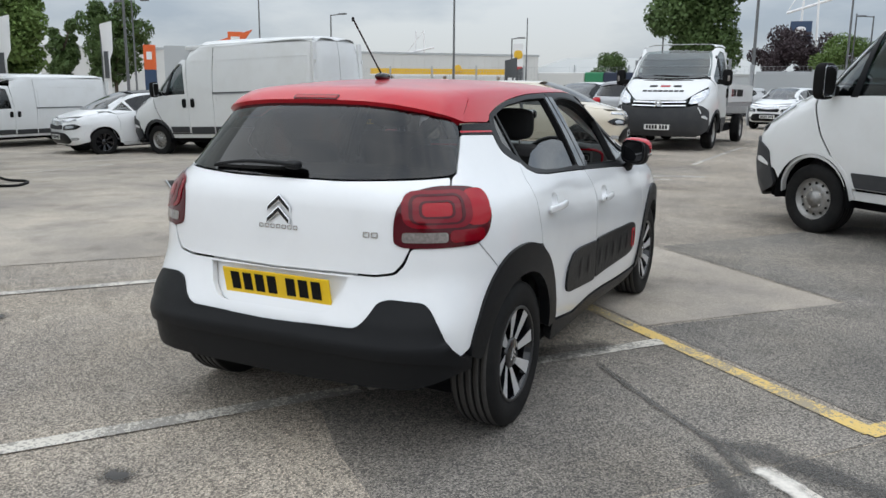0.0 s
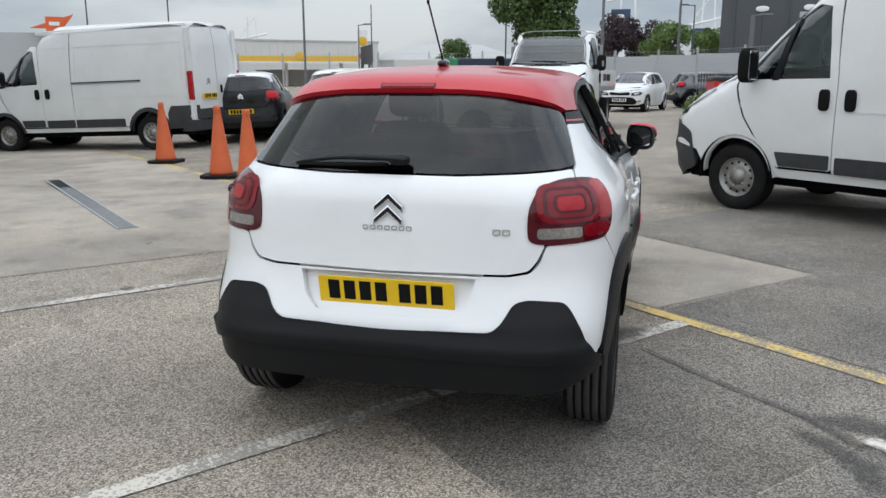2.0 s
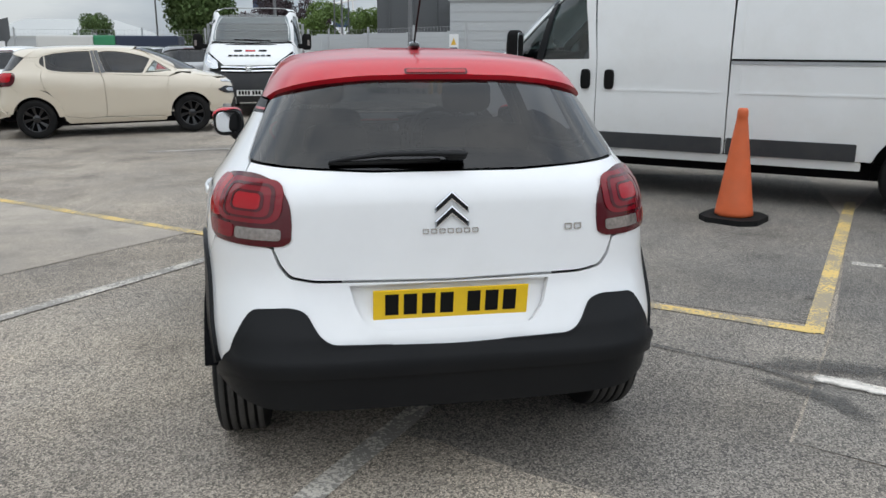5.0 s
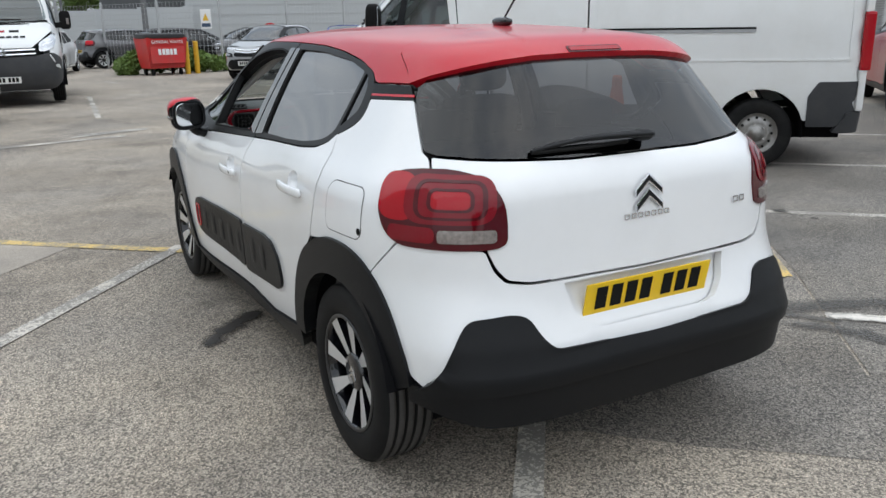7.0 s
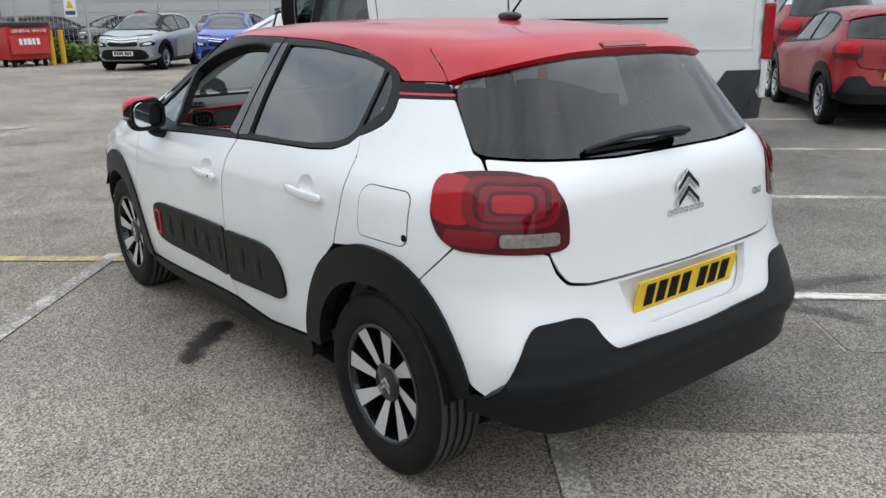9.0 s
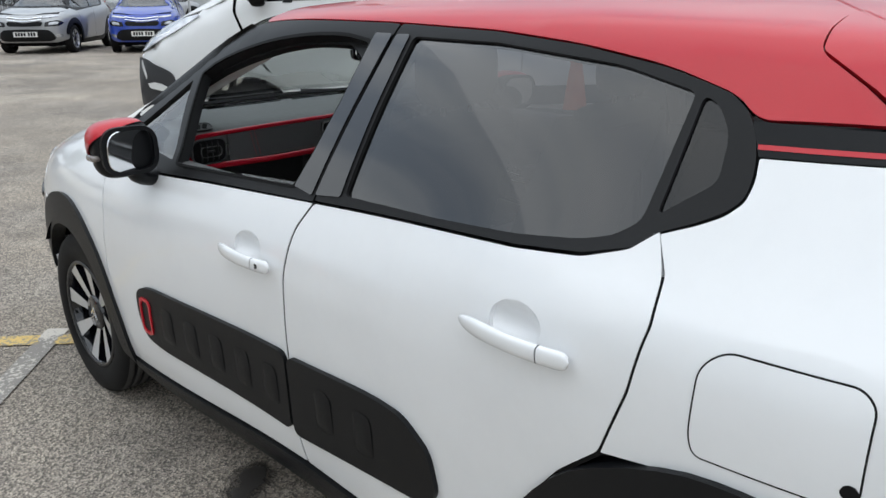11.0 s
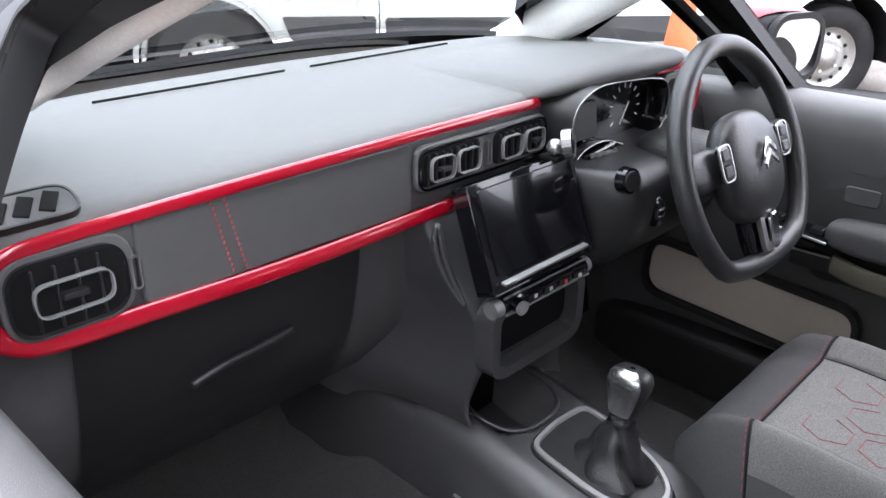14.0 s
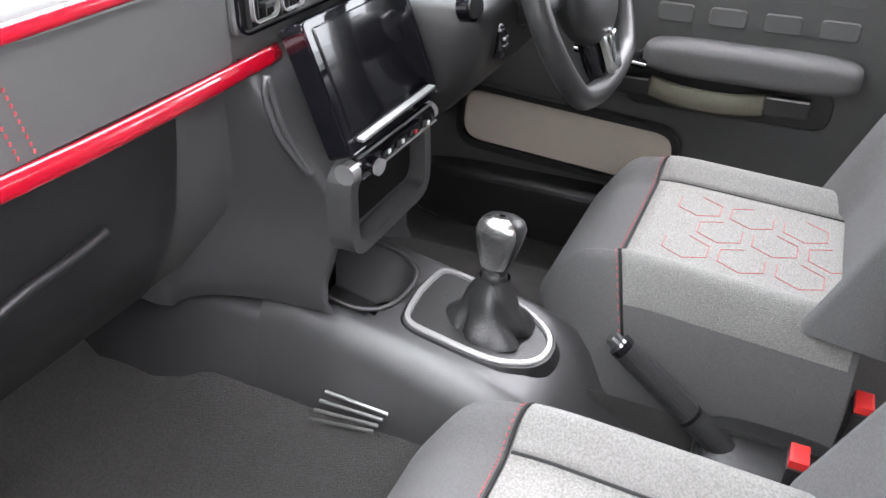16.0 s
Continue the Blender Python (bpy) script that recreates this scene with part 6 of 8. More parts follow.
def wing_mirror(car, side):
    s = side
    cx, cy, yaw = (.85, 1.89, -17) if s > 0 else (.882, 1.85, -8)
    m = new("wing_mirror")
    m.parent = car
    m["label"] = "wing mirror with red cap"
    bm = pad((0, 0, 0), (.172, .10, .158), .62, m=pose(s * cx, cy, 1.055, 0, s * 4, yaw))
    part("mirror_shell", bm, TRIM, m, smooth=True)
    bm = pad((0, 0, 0), (.178, .13, .166), .62, m=pose(s * (cx + .003), cy + .007, 1.057, 0, s * 4, yaw))
    bmesh.ops.bisect_plane(bm, geom=bm.verts[:] + bm.edges[:] + bm.faces[:], plane_co=(s * (cx + .003), cy, 1.097), plane_no=(s * .25, .7, 1), clear_inner=True)
    part("mirror_cap", bm, PAINT_RED, m, "glossy red mirror cap", True)
    part("mirror_frame", frame_ring(.158, .138, .055, .012, .016, pose(s * cx, cy - .045, 1.057, 0, 0, yaw if s > 0 else -5)), TRIM, m)
    part("mirror_glass", plaque(.138, .118, .048, .002, pose(s * cx, cy - .05, 1.057, 5 if s > 0 else 3, 0, yaw - 4 if s > 0 else 9)), CHROME, m, "mirror glass")
    part("indicator", pad((s * (cx + .083), cy + .003, 1.040), (.03, .06, .02), .6), LAMP_CLEAR, m)
    v, f = tube(spline([(s * .755, cy + .035, .958), (s * .80, cy + .022, .955), (s * (cx - .042), cy + .005, .968), (s * (cx - .016), cy - .01, 1.0)], 6), [.034, .034, .034, .032, .032, .032, .032, .032, .03, .03, .03, .03, .03, .03, .03, .03, .03, .03, .03][:19], 12, flat=.8)
    raw("mirror_arm", v, f, TRIM, m)


def fittings(car):
    """Handles, wiper, aerial and badges of the main car."""
    for s, flip in ((-1, False), (1, True)):
        for y0, y1, z in ((1.415, 1.195, .85), (.525, .29, .912)):
            yc, zc = (y0 + y1) / 2, z
            x = float(CAR.place("side", yc, zc)[0])
            h = new("door_handle")
            h.parent = car
            h["label"] = "white door handle"
            def grip(t0, t1, n, tip0, tip1):
                rows = []
                for t in np.linspace(t0, t1, n):
                    k0 = min(1, (t - t0) / max(tip0, 1e-6)) if tip0 else 1
                    k1 = min(1, (t1 - t) / max(tip1, 1e-6)) if tip1 else 1
                    full = max(.04, math.sqrt(max(0, 1 - (1 - k0) ** 2)) * math.sqrt(max(0, 1 - (1 - k1) ** 2)))
                    out = .030 * math.sin(math.pi * min(.86, .10 + .80 * t)) ** .7 + .004
                    y = y0 + (y1 - .02 - y0) * t
                    rows.append([(s * -(x - out + .010 * full * math.copysign(abs(math.cos(a)) ** .8, math.cos(a))), y, z + .003 - .007 * t + .0165 * full * math.copysign(abs(math.sin(a)) ** .8, math.sin(a))) for a in np.linspace(0, 2 * math.pi, 20, endpoint=False)])
                return rows
            loft("handle_bar", grip(0, .775, 22, .30, 0), PAINT_WHITE, h, close=True)
            loft("handle_end", grip(.785, 1.0, 14, 0, .07), PAINT_WHITE, h, close=True)
            xk = x - .014
            if y1 > 1:
                part("key_hole", rod((s * -(xk - .017), y1 + .014, z - .002), (s * -(xk - .022), y1 + .014, z - .002), .007), GLOSS, h)
            cz, cy = z + .018, yc
            panel("handle_bowl", CAR, "side", oval(cy, cz), PAINT_WHITE, h, lift=lambda u, v, cy=cy, cz=cz: -.028 * np.clip(1 - ((u - cy) / .070) ** 2 - ((v - cz) / .034) ** 2, 0, 1) ** .8 - .001, gap=0, fold=0, step=.01, fine=.01, flip=flip)
    flap = [(.06, .965, .03), (.03, .993, .03), (-.148, .993, .03), (-.169, .975, .02), (-.171, .85, .03), (-.15, .832, .02), (.05, .832, .03), (.06, .86, .02)]
    panel("filler_groove", CAR, "side", flap, INK, car, lift=.0004, gap=-.006, fold=0, step=.03, fine=.012)
    panel("fuel_flap", CAR, "side", flap, PAINT_WHITE, car, lift=.0012, gap=0, fold=.002, step=.03, fine=.012, label="closed white fuel flap")
    panel("flap_notch", CAR, "side", ring(-.160, .858, .012, 0, 340, 10), INK, car, lift=.0018, gap=0, fold=0, step=.01, fine=.006)
    # rear wiper
    w = new("rear_wiper")
    w.parent = car
    w["label"] = "black rear wiper"
    def on_glass(x, z, off):
        p = CAR.place("back", x, z)
        return (p[0], p[1] - off, p[2] + off * .5)
    arm = [on_glass(x, z, o) for x, z, o in ((.06, 1.116, .035), (-.05, 1.120, .035), (-.2, 1.122, .028), (-.33, 1.113, .018), (-.385, 1.106, .012))]
    arm = spline(arm, 8)
    v, f = tube(arm, [.022 - .014 * i / len(arm) for i in range(len(arm))], 10, flat=.55)
    raw("wiper_arm", v, f, TRIM, w)
    part("wiper_pivot", pad(on_glass(.03, 1.116, .03), (.075, .04, .036), .7), TRIM, w, smooth=True)
    v, f = tube(spline([on_glass(x, z, .012) for x, z in ((-.02, 1.108), (-.2, 1.104), (-.385, 1.103))], 6), .007, 8)
    raw("wiper_blade", v, f, RUBBER, w)
    # aerial
    a = new("aerial")
    a.parent = car
    a["label"] = "black roof aerial"
    part("aerial_base", pad((0, .262, 1.484), (.046, .115, .036), .8), GLOSS, a, smooth=True)
    v, f = tube([(0, .245 - .235 * t, 1.50 + .225 * t) for t in np.linspace(0, 1, 30)], [.0042 if i % 2 else .0034 for i in range(30)], 8)
    raw("aerial_rod", v, f, RUBBER, a)
    part("aerial_tip", pad((0, .006, 1.727), (.012, .012, .02), .8), RUBBER, a)
    # badge bars in place of lettering
    for x0, wd, z in [(-.092 + i * .0275, .021, .892) for i in range(7)]:
        y = float(CAR.place("back", x0 + .01, z)[1])
        part("badge_bar", frame_ring(wd, .017, .004, .004, .003, pose(x0 + wd / 2, y - .001, z, -4)), CHROME, car)
    for x0, wd in ((.39, .028), (.424, .028)):
        y = float(CAR.place("back", x0 + .01, .892)[1])
        part("badge_bar", frame_ring(wd, .022, .005, .005, .003, pose(x0 + wd / 2, y - .001, .892, -4, 0, 8)), CHROME, car)
    for s in (-1, 1):
        wing_mirror(car, s)


# ---- panel vans and the tipper ----
V_HALF = curve([.2, .35, .55, .9, 1.3, 1.7, 2.0, 2.25, 2.42, 2.7], [.90, .96, .995, 1.015, 1.015, .985, .945, .90, .85, .75])
V_REAR = curve([.2, .5, 1.2, 2.0, 2.45, 2.8], [-.98, -1.0, -1.0, -.99, -.94, -.9])
V_NOSE = curve([.2, .35, .6, .85, 1.0, 1.12, 1.25, 1.38, 1.46, 1.62, 1.8, 2.0, 2.15, 2.3, 2.42, 2.7], [4.80, 4.94, 4.99, 4.97, 4.90, 4.76, 4.55, 4.30, 4.14, 3.98, 3.80, 3.58, 3.40, 3.15, 2.9, 2.6])
V_ROOF = curve([-1.2, 0, 2.0, 3.0, 3.6, 5], [2.46, 2.50, 2.52, 2.51, 2.46, 2.4])


def van_inside(short, cap=9):
    """The skin of a tall van; short takes away from the length between the axles."""
    def f(p):
        x, y, z = np.abs(p[:, 0]), p[:, 1], p[:, 2]
        y = np.where(y > 1.0, np.maximum(1.0, y + short), y)
        back = np.clip(1.5 - y, 0, None) / (1.5 - V_REAR(z))
        front = np.clip(y - 1.5, 0, None) / (V_NOSE(z) - 1.5)
        q = back ** 16 + front ** (6 + 2 * ease((1.4 - z) / .3))
        side = ((x / V_HALF(z)) ** 9 + q - 1) * .12
        top = z - np.minimum(V_ROOF(y), cap) + .05 * (x / .9) ** 4
        h = np.clip(.5 + .5 * (side - top) / .06, 0, 1)
        return top * (1 - h) + side * h + .06 * h * (1 - h)
    return f


VAN_WHITE = material("van_white", (0.72, 0.73, 0.73), 0.4, coat=0.6, dirt=0.22, dirt_scale=1.6, dirt_colour=(0.45, 0.43, 0.38))
VAN_TRIM = material("van_grey_plastic", (0.03, 0.032, 0.036), 0.6, grain=0.2, scale=120, dirt=0.3, dirt_scale=4, dirt_colour=(0.08, 0.075, 0.07))
STEEL_WHEEL = material("steel_wheel", (0.30, 0.295, 0.285), 0.45, 0.6, grain=0.3, scale=20, dirt=0.6, dirt_scale=8, dirt_colour=(0.10, 0.08, 0.06))
VAN_GLASS = glazing("van_glass", (0.30, 0.36, 0.36))
GALV = material("galvanised_steel", (0.36, 0.37, 0.38), 0.5, 0.6, grain=0.2, scale=15)


def steel_wheel(parent, at, side, r=.345, w=.22):
    hub = new("wheel")
    hub.parent, hub.location = parent, at
    hub["label"] = "dusty steel van wheel"
    v, f = lathe(tyre_profile(r, w, .205), 48)
    raw("tyre", v, f, RUBBER, hub)
    h = w / 2 * side
    v, f = lathe([(.205, h * .85), (.198, h * .8), (.185, h * .45), (.15, h * .5), (.135, h * .62), (.105, h * .66), (.075, h * .55), (.07, h * .85), (0, h * .88)], 40)
    raw("rim", v, f if side < 0 else f, STEEL_WHEEL, hub)
    for i in range(12):
        a = 2 * math.pi * i / 12
        part("rim_hole", rod((h * .58, .155 * math.cos(a), .155 * math.sin(a)), (h * .53, .155 * math.cos(a), .155 * math.sin(a)), .014, None, 8), INK, hub)
    for i in range(5):
        a = 2 * math.pi * i / 5
        part("wheel_nut", rod((h * .6, .092 * math.cos(a), .092 * math.sin(a)), (h * .8, .092 * math.cos(a), .092 * math.sin(a)), .012, None, 6), CHROME, hub)


def van(name, label, m, short=0.0, cab_only=False, group="", rear_plate=PLATE, dark_arch=False):
    """A tall panel van, nose along +y, rear axle over the origin; cab_only leaves the load body off."""
    sk = Skin(van_inside(short, 2.24 if cab_only else 9), 1.5, 1.2)
    wb = 4.035 - short
    t = thing(name, label, "van" if not cab_only else "tipper truck", m, group)
    k = {"step": .13, "fine": .05}
    F = lambda pts: [(q[0] - short, *q[1:]) for q in pts]
    def pair(nm, pts, mt, **kk):
        kk = {**k, **kk}
        return [panel(nm, sk, "side", pts, mt, t, flip=f, **kk) for f in (False, True)]
    win = F([(3.10, 1.37), (3.14, 1.70), (3.20, 2.03), (3.35, 2.06), (3.50, 1.96), (3.95, 1.50), (4.01, 1.41), (3.98, 1.35)])
    pair("cab_door", F([(3.02, .50), (3.02, 1.35), (3.10, 2.13), (3.36, 2.14), (3.55, 2.02), (4.05, 1.51), (4.09, 1.28), (3.97, .98), (3.84, .80), (3.70, .64), (3.66, .50)]), VAN_WHITE, holes=[win], gap=.003, r=.04)
    pair("cab_window", win, VAN_GLASS, lift=-.012, gap=-.03, fold=0)
    pair("window_rubber", F([(3.575, 1.93), (3.515, 1.97), (3.62, 1.345), (3.70, 1.345)]), TRIM, lift=.002, gap=0, r=.005)
    pair("front_wing", F([*[(q[0], q[1], .02) for q in ring(4.035, .36, .43, 138, 12, 12)], (4.55, .60), (4.86, .66), (4.93, .86), (4.84, 1.06), (4.50, 1.18), (4.30, 1.34), (4.09, 1.49), (4.11, 1.28), (3.99, .98), (3.86, .80)]), VAN_WHITE, gap=.003)
    pair("wheel_arch", F([(3.56, .40), *ring(4.035, .36, .47, 172, 8, 12), (4.50, .36), *ring(4.035, .36, .40, 2, 178, 12)]), VAN_TRIM if cab_only or dark_arch else VAN_WHITE, lift=.012 if cab_only or dark_arch else .004, gap=0, fold=.05)
    if dark_arch:
        pair("wheel_arch", [*ring(0, .36, .49, 172, 8, 12), (.42, .40), *ring(0, .36, .41, 2, 178, 12), (-.42, .40)], VAN_TRIM, lift=.012, gap=0, fold=.05)
    if not cab_only:
        pair("side_door", [(1.705, .48), (3.015 - short, .48), (3.015 - short, 1.35), (3.08 - short, 2.12), (2.98 - short, 2.36), (1.72, 2.388)], VAN_WHITE, gap=.003, r=.03)
        pair("side_panel", [(-.985, 1.0), (-.98, .52), (-.5, .48), *ring(0, .36, .43, 164, 16, 12), (.5, .48), (1.70, .48), (1.70, 2.388), (-.91, 2.358)], VAN_WHITE, gap=.004, r=.02)
        pair("rub_strip", [(.55, .48), (1.69, .48), (1.69, .64), (.55, .64)], VAN_TRIM, lift=.014, gap=0, r=.02)
        pair("rub_strip", [(1.73, .48), (2.98 - short, .48), (2.98 - short, .64), (1.73, .64)], VAN_TRIM, lift=.014, gap=0, r=.02)
        pair("corner_guard", [(-.99, .42), (-.45, .42), (-.44, .72), (-.53, .86), (-.99, .86)], VAN_TRIM, lift=.012, gap=0, r=.02)
        pair("door_rail", [(.10, 1.335), (1.70, 1.335), (1.70, 1.375), (.10, 1.375)], GALV, lift=.008, gap=0, r=.008)
        pair("rail_slot", [(.10, 1.365), (1.70, 1.365), (1.70, 1.385), (.10, 1.385)], INK, lift=.010, gap=0, r=.004)
        panel("roof", sk, "over", mirrored([("t", 0, 3.38 - short), ("t", -.6, 3.30 - short), ("s", 3.0 - short, 2.32), ("s", 1.72, 2.345), ("s", -.90, 2.32), ("t", -.7, -.93), ("t", 0, -.95)]), VAN_WHITE, t, lift=.005, gap=0, **k)
        for z0, ya, yb in ((2.07, -.80, 1.62), (2.07, 1.80, 2.95 - short), (1.06, -.80, 1.62), (1.06, 1.80, 2.95 - short)):
            pair("body_crease", [(ya, z0), (yb, z0), (yb, z0 + .022), (ya, z0 + .022)], VAN_WHITE, lift=.006, gap=0, fold=.008, r=.008)
        for ya in (-.80, 1.60):
            pair("body_crease", [(ya, 1.10), (ya + .02, 1.10), (ya + .02, 2.06), (ya, 2.06)], VAN_WHITE, lift=.006, gap=0, fold=.008, r=.008)
        part("roof_bow", box((1.60, 4.05 - short, .10), pose(0, 1.15 - short / 2, 2.385), .04), VAN_WHITE, t)
        for sgn in (-1, 1):
            panel("rear_door", sk, "back", [(sgn * .006, .58), (sgn * .86, .60), (sgn * .88, 1.3), (sgn * .80, 2.28), (sgn * .70, 2.36), (sgn * .006, 2.38)], VAN_WHITE, t, gap=.008, **k)
            panel("tail_lamp", sk, "wrap", [(*q, .03) for q in [(sk.knots("wrap", [("s", -.93, 1.0)])[0][0], .92), (sk.knots("wrap", [("b", -.89, 1.2)])[0][0], .92), (sk.knots("wrap", [("b", -.87, 1.2)])[0][0], 1.52), (sk.knots("wrap", [("s", -.90, 1.3)])[0][0], 1.55)]], LAMP_MID, t, lift=.012, gap=0, flip=sgn > 0, **k)
            part("rear_post", box((.13, .07, 1.78), pose(sgn * .885, -.945, 1.46), .03), VAN_WHITE, t)
            part("rear_lamp", box((.075, .10, .56), pose(sgn * .925, -.955, 1.24), .03), LAMP_MID, t, "tall red tail lamp")
            part("door_hinge", box((.03, .03, .09), pose(sgn * .90, -1.0, 1.95), .006), VAN_WHITE, t)
        panel("rear_bumper", sk, "back", [(-.95, .36), (.95, .36), (.96, .56), (-.96, .56)], VAN_TRIM, t, lift=.03, gap=0, fold=.05, **k)
        panel("door_step", sk, "back", [(-.86, .58), (.86, .58), (.86, .78), (-.86, .78)], VAN_TRIM, t, lift=.012, gap=0, **k)
        number_plate(t, pose(-.35, -1.03, 1.02), rear_plate)
        part("rear_handle", box((.05, .03, .16), pose(.12, -1.02, 1.15), .01), INK, t)
        chevrons(t, (-.35, -1.01, 1.38), .13, CHROME)
    else:
        panel("cab_roof", sk, "over", mirrored([("t", 0, 3.24 - short), ("t", -.6, 3.18 - short), ("s", 3.35 - short, 2.15), ("s", 2.98 - short, 2.12), ("t", -.7, 2.95 - short), ("t", 0, 2.95 - short)]), VAN_WHITE, t, **k)
        part("cab_back", box((1.86, .04, 1.5), pose(0, 2.97 - short, 1.3), .02), VAN_WHITE, t)
    pair("sill", [(.5, .39), (3.62 - short, .39), (3.62 - short, .475), (.5, .475)] if not cab_only else F([(2.98, .32), (3.62, .32), (3.62, .50), (2.98, .50)]), VAN_WHITE if not cab_only else VAN_TRIM, lift=-.01, gap=0)
    pair("door_strip", F([(3.04, .51), (3.55, .51), (3.60, .65), (3.04, .65)]), VAN_TRIM, lift=.014, gap=0, r=.02)
    for yy in (3.13 - short, 2.88 - short):
        if cab_only and yy < 3 - short:
            continue
        for f in (-1, 1):
            x = -float(sk.place("side", yy, 1.17)[0])
            part("door_handle", pad((f * (x + .012), yy, 1.17), (.05, .10, .20), .5), INK, t)
    for f in (-1, 1):
        mm = new("wing_mirror")
        mm.parent = t
        part("mirror_shell", pad((f * 1.14, 3.88 - short, 1.49), (.20, .14, .34), .5), INK, mm, smooth=True)
        part("mirror_face", plaque(.16, .28, .03, .003, pose(f * 1.14, 3.818 - short, 1.49)), CHROME, mm)
        part("mirror_arm", box((.16, .08, .10), pose(f * 1.03, 3.90 - short, 1.40), .02), INK, mm)
        part("indicator", box((.05, .02, .12), pose(f * 1.18, 3.945 - short, 1.47), .01), LAMP_CLEAR, mm)
    panel("windscreen", sk, "front", mirrored([(0, 1.47), (-.5, 1.475), (-.82, 1.50), (-.80, 1.75), (-.74, 2.0), *(((-.70, 2.06), (0, 2.10)) if cab_only else ((-.66, 2.13), (0, 2.17)))]), VAN_GLASS, t, gap=.01, fold=.005, r=.05, **k)
    panel("bonnet", sk, "front", mirrored([(0, 1.0), (-.5, 1.0), (-.62, 1.10), (-.88, 1.30), (-.86, 1.44), (-.5, 1.455), (0, 1.45)]), VAN_WHITE, t, gap=.01, r=.03, **k)
    panel("scuttle", sk, "front", mirrored([(0, 1.452), (-.5, 1.457), (-.84, 1.46), (-.82, 1.497), (-.5, 1.472), (0, 1.467)]), INK, t, gap=0, lift=.004, **k)
    nose = Skin(van_inside(short, 2.24 if cab_only else 9), 3.4 - short, 1.2)
    def nose_panel(nm, pts, mt, **kk):
        q = []
        for x, z, *rest in pts:
            p = nose.place("front", x, z)
            q.append((0.85 * math.atan2(p[0], nose.axis - p[1]) % (1.7 * math.pi), p[2], *rest))
        return panel(nm, nose, "wrap", q, mt, t, **{**k, **kk})
    nose_panel("bumper_front", mirrored([(0, .28), (-.75, .28), (-.93, .42), (-.95, .80), (-.80, .92), (-.55, .86), (0, .84)]), VAN_TRIM, lift=.015, gap=0, fold=.04, r=.05)
    nose_panel("grille", mirrored([(0, .84), (-.55, .86), (-.60, .99), (0, .995)]), INK if cab_only else VAN_TRIM, gap=.004)
    for zz in (.88, .95):
        nose_panel("grille_bar", mirrored([(0, zz), (-.55, zz + .012), (-.55, zz + .034), (0, zz + .022)]), CHROME, lift=.012, gap=0, r=.004)
    for sgn in (-1, 1):
        nose_panel("headlamp", [(sgn * .60, .93), (sgn * .78, .95), (sgn * .90, 1.10), (sgn * .90, 1.26), (sgn * .80, 1.20), (sgn * .62, 1.08)], HEADLAMP, lift=.012, gap=0, r=.04)
        part("wiper", rod((sgn * .1 - .3, 4.17 - short, 1.50), (sgn * .1 + .25, 4.14 - short, 1.53), .012), INK, t)
        for yy in (0, wb):
            steel_wheel(t, (sgn * .86, yy, .345), sgn)
            if not cab_only or yy:
                arc = [radians(a) for a in np.linspace(-8, 188, 18)]
                v = [(x, .42 * math.cos(a), .42 * math.sin(a)) for x in (-.2, .14) for a in arc]
                w = raw("wheel_well", v, [(i, i + 1, 18 + i + 1, 18 + i) for i in range(17)], DARK, t)
                w.location = (sgn * .82, yy, .37)
    chevrons(t, (0, 5.0 - short, 1.03), .16, CHROME, turn=pose(0, 0, 0, 0, 0, 180))
    number_plate(t, pose(0, 5.03 - short, .46, 0, 0, 180), PLATE_WHITE)
    part("chassis", box((1.5, 5.6 - short, .16), pose(0, 1.95 - short / 2, .36), .03), DARK, t)
    part("cab_seat", pad((-.45, 3.15 - short, 1.05), (.5, .3, .9), .4), CLOTH_DARK, t)
    part("cab_seat", pad((.45, 3.15 - short, 1.05), (.5, .3, .9), .4), CLOTH_DARK, t)
    part("cab_dash", pad((0, 4.0 - short, 1.25), (1.7, .5, .4), .4), DARK, t)
    part("load_bulkhead", box((1.75, .03, 1.7), pose(0, 2.75 - short, 1.35), .01), DARK, t) if not cab_only else None
    if cab_only:
        bed = part("load_bed", box((2.1, 3.3, .10), pose(0, 1.05 - short * .3, .92), .01), GALV, t, "dropside tipper bed")
        for f in (-1, 1):
            side = part("dropside", box((.035, 3.3, .40), pose(f * 1.05, 1.05 - short * .3, 1.17), .008), VAN_WHITE, bed, "white dropside board")
            for i, (yy, wd, mt) in enumerate(((2.3, .16, LAMP_MID), (2.1, .16, INK), (1.9, .16, INK), (1.3, .8, INK))):
                part("side_mark", box((.004, wd, .16), pose(f * 1.069, yy - short * .3, 1.18), .001, 1), mt, side)
            for yy in (-.55, 2.65):
                part("bed_post", box((.06, .06, .95), pose(f * 1.03, yy - short * .3 + .02, 1.42), .01), GALV, bed)
        for zz in (1.55, 1.75, 1.9):
            part("head_rail", rod((-1.0, 2.67 - short * .3, zz), (1.0, 2.67 - short * .3, zz), .025), GALV, bed)
        part("tailboard", box((2.06, .035, .40), pose(0, -.60 - short * .3, 1.17), .008), VAN_WHITE, bed)
        y0 = float(sk.place("front", 0, 1.25)[1])
        for i, (x, wd) in enumerate(((-.25, .16), (.0, .2), (.25, .16))):
            p = sk.place("front", x, 1.30)
            part("bonnet_mark", box((wd, .004, .075), pose(x, p[1] + .006, 1.30, 62), 0), LAMP_MID if i == 1 else INK, t)
        for i in range(8):
            x = -.38 + i * .11
            p = sk.place("front", x, 1.20)
            part("bonnet_mark", box((.085, .004, .06), pose(x, p[1] + .006, 1.20, 60), 0), INK, t)
    return t


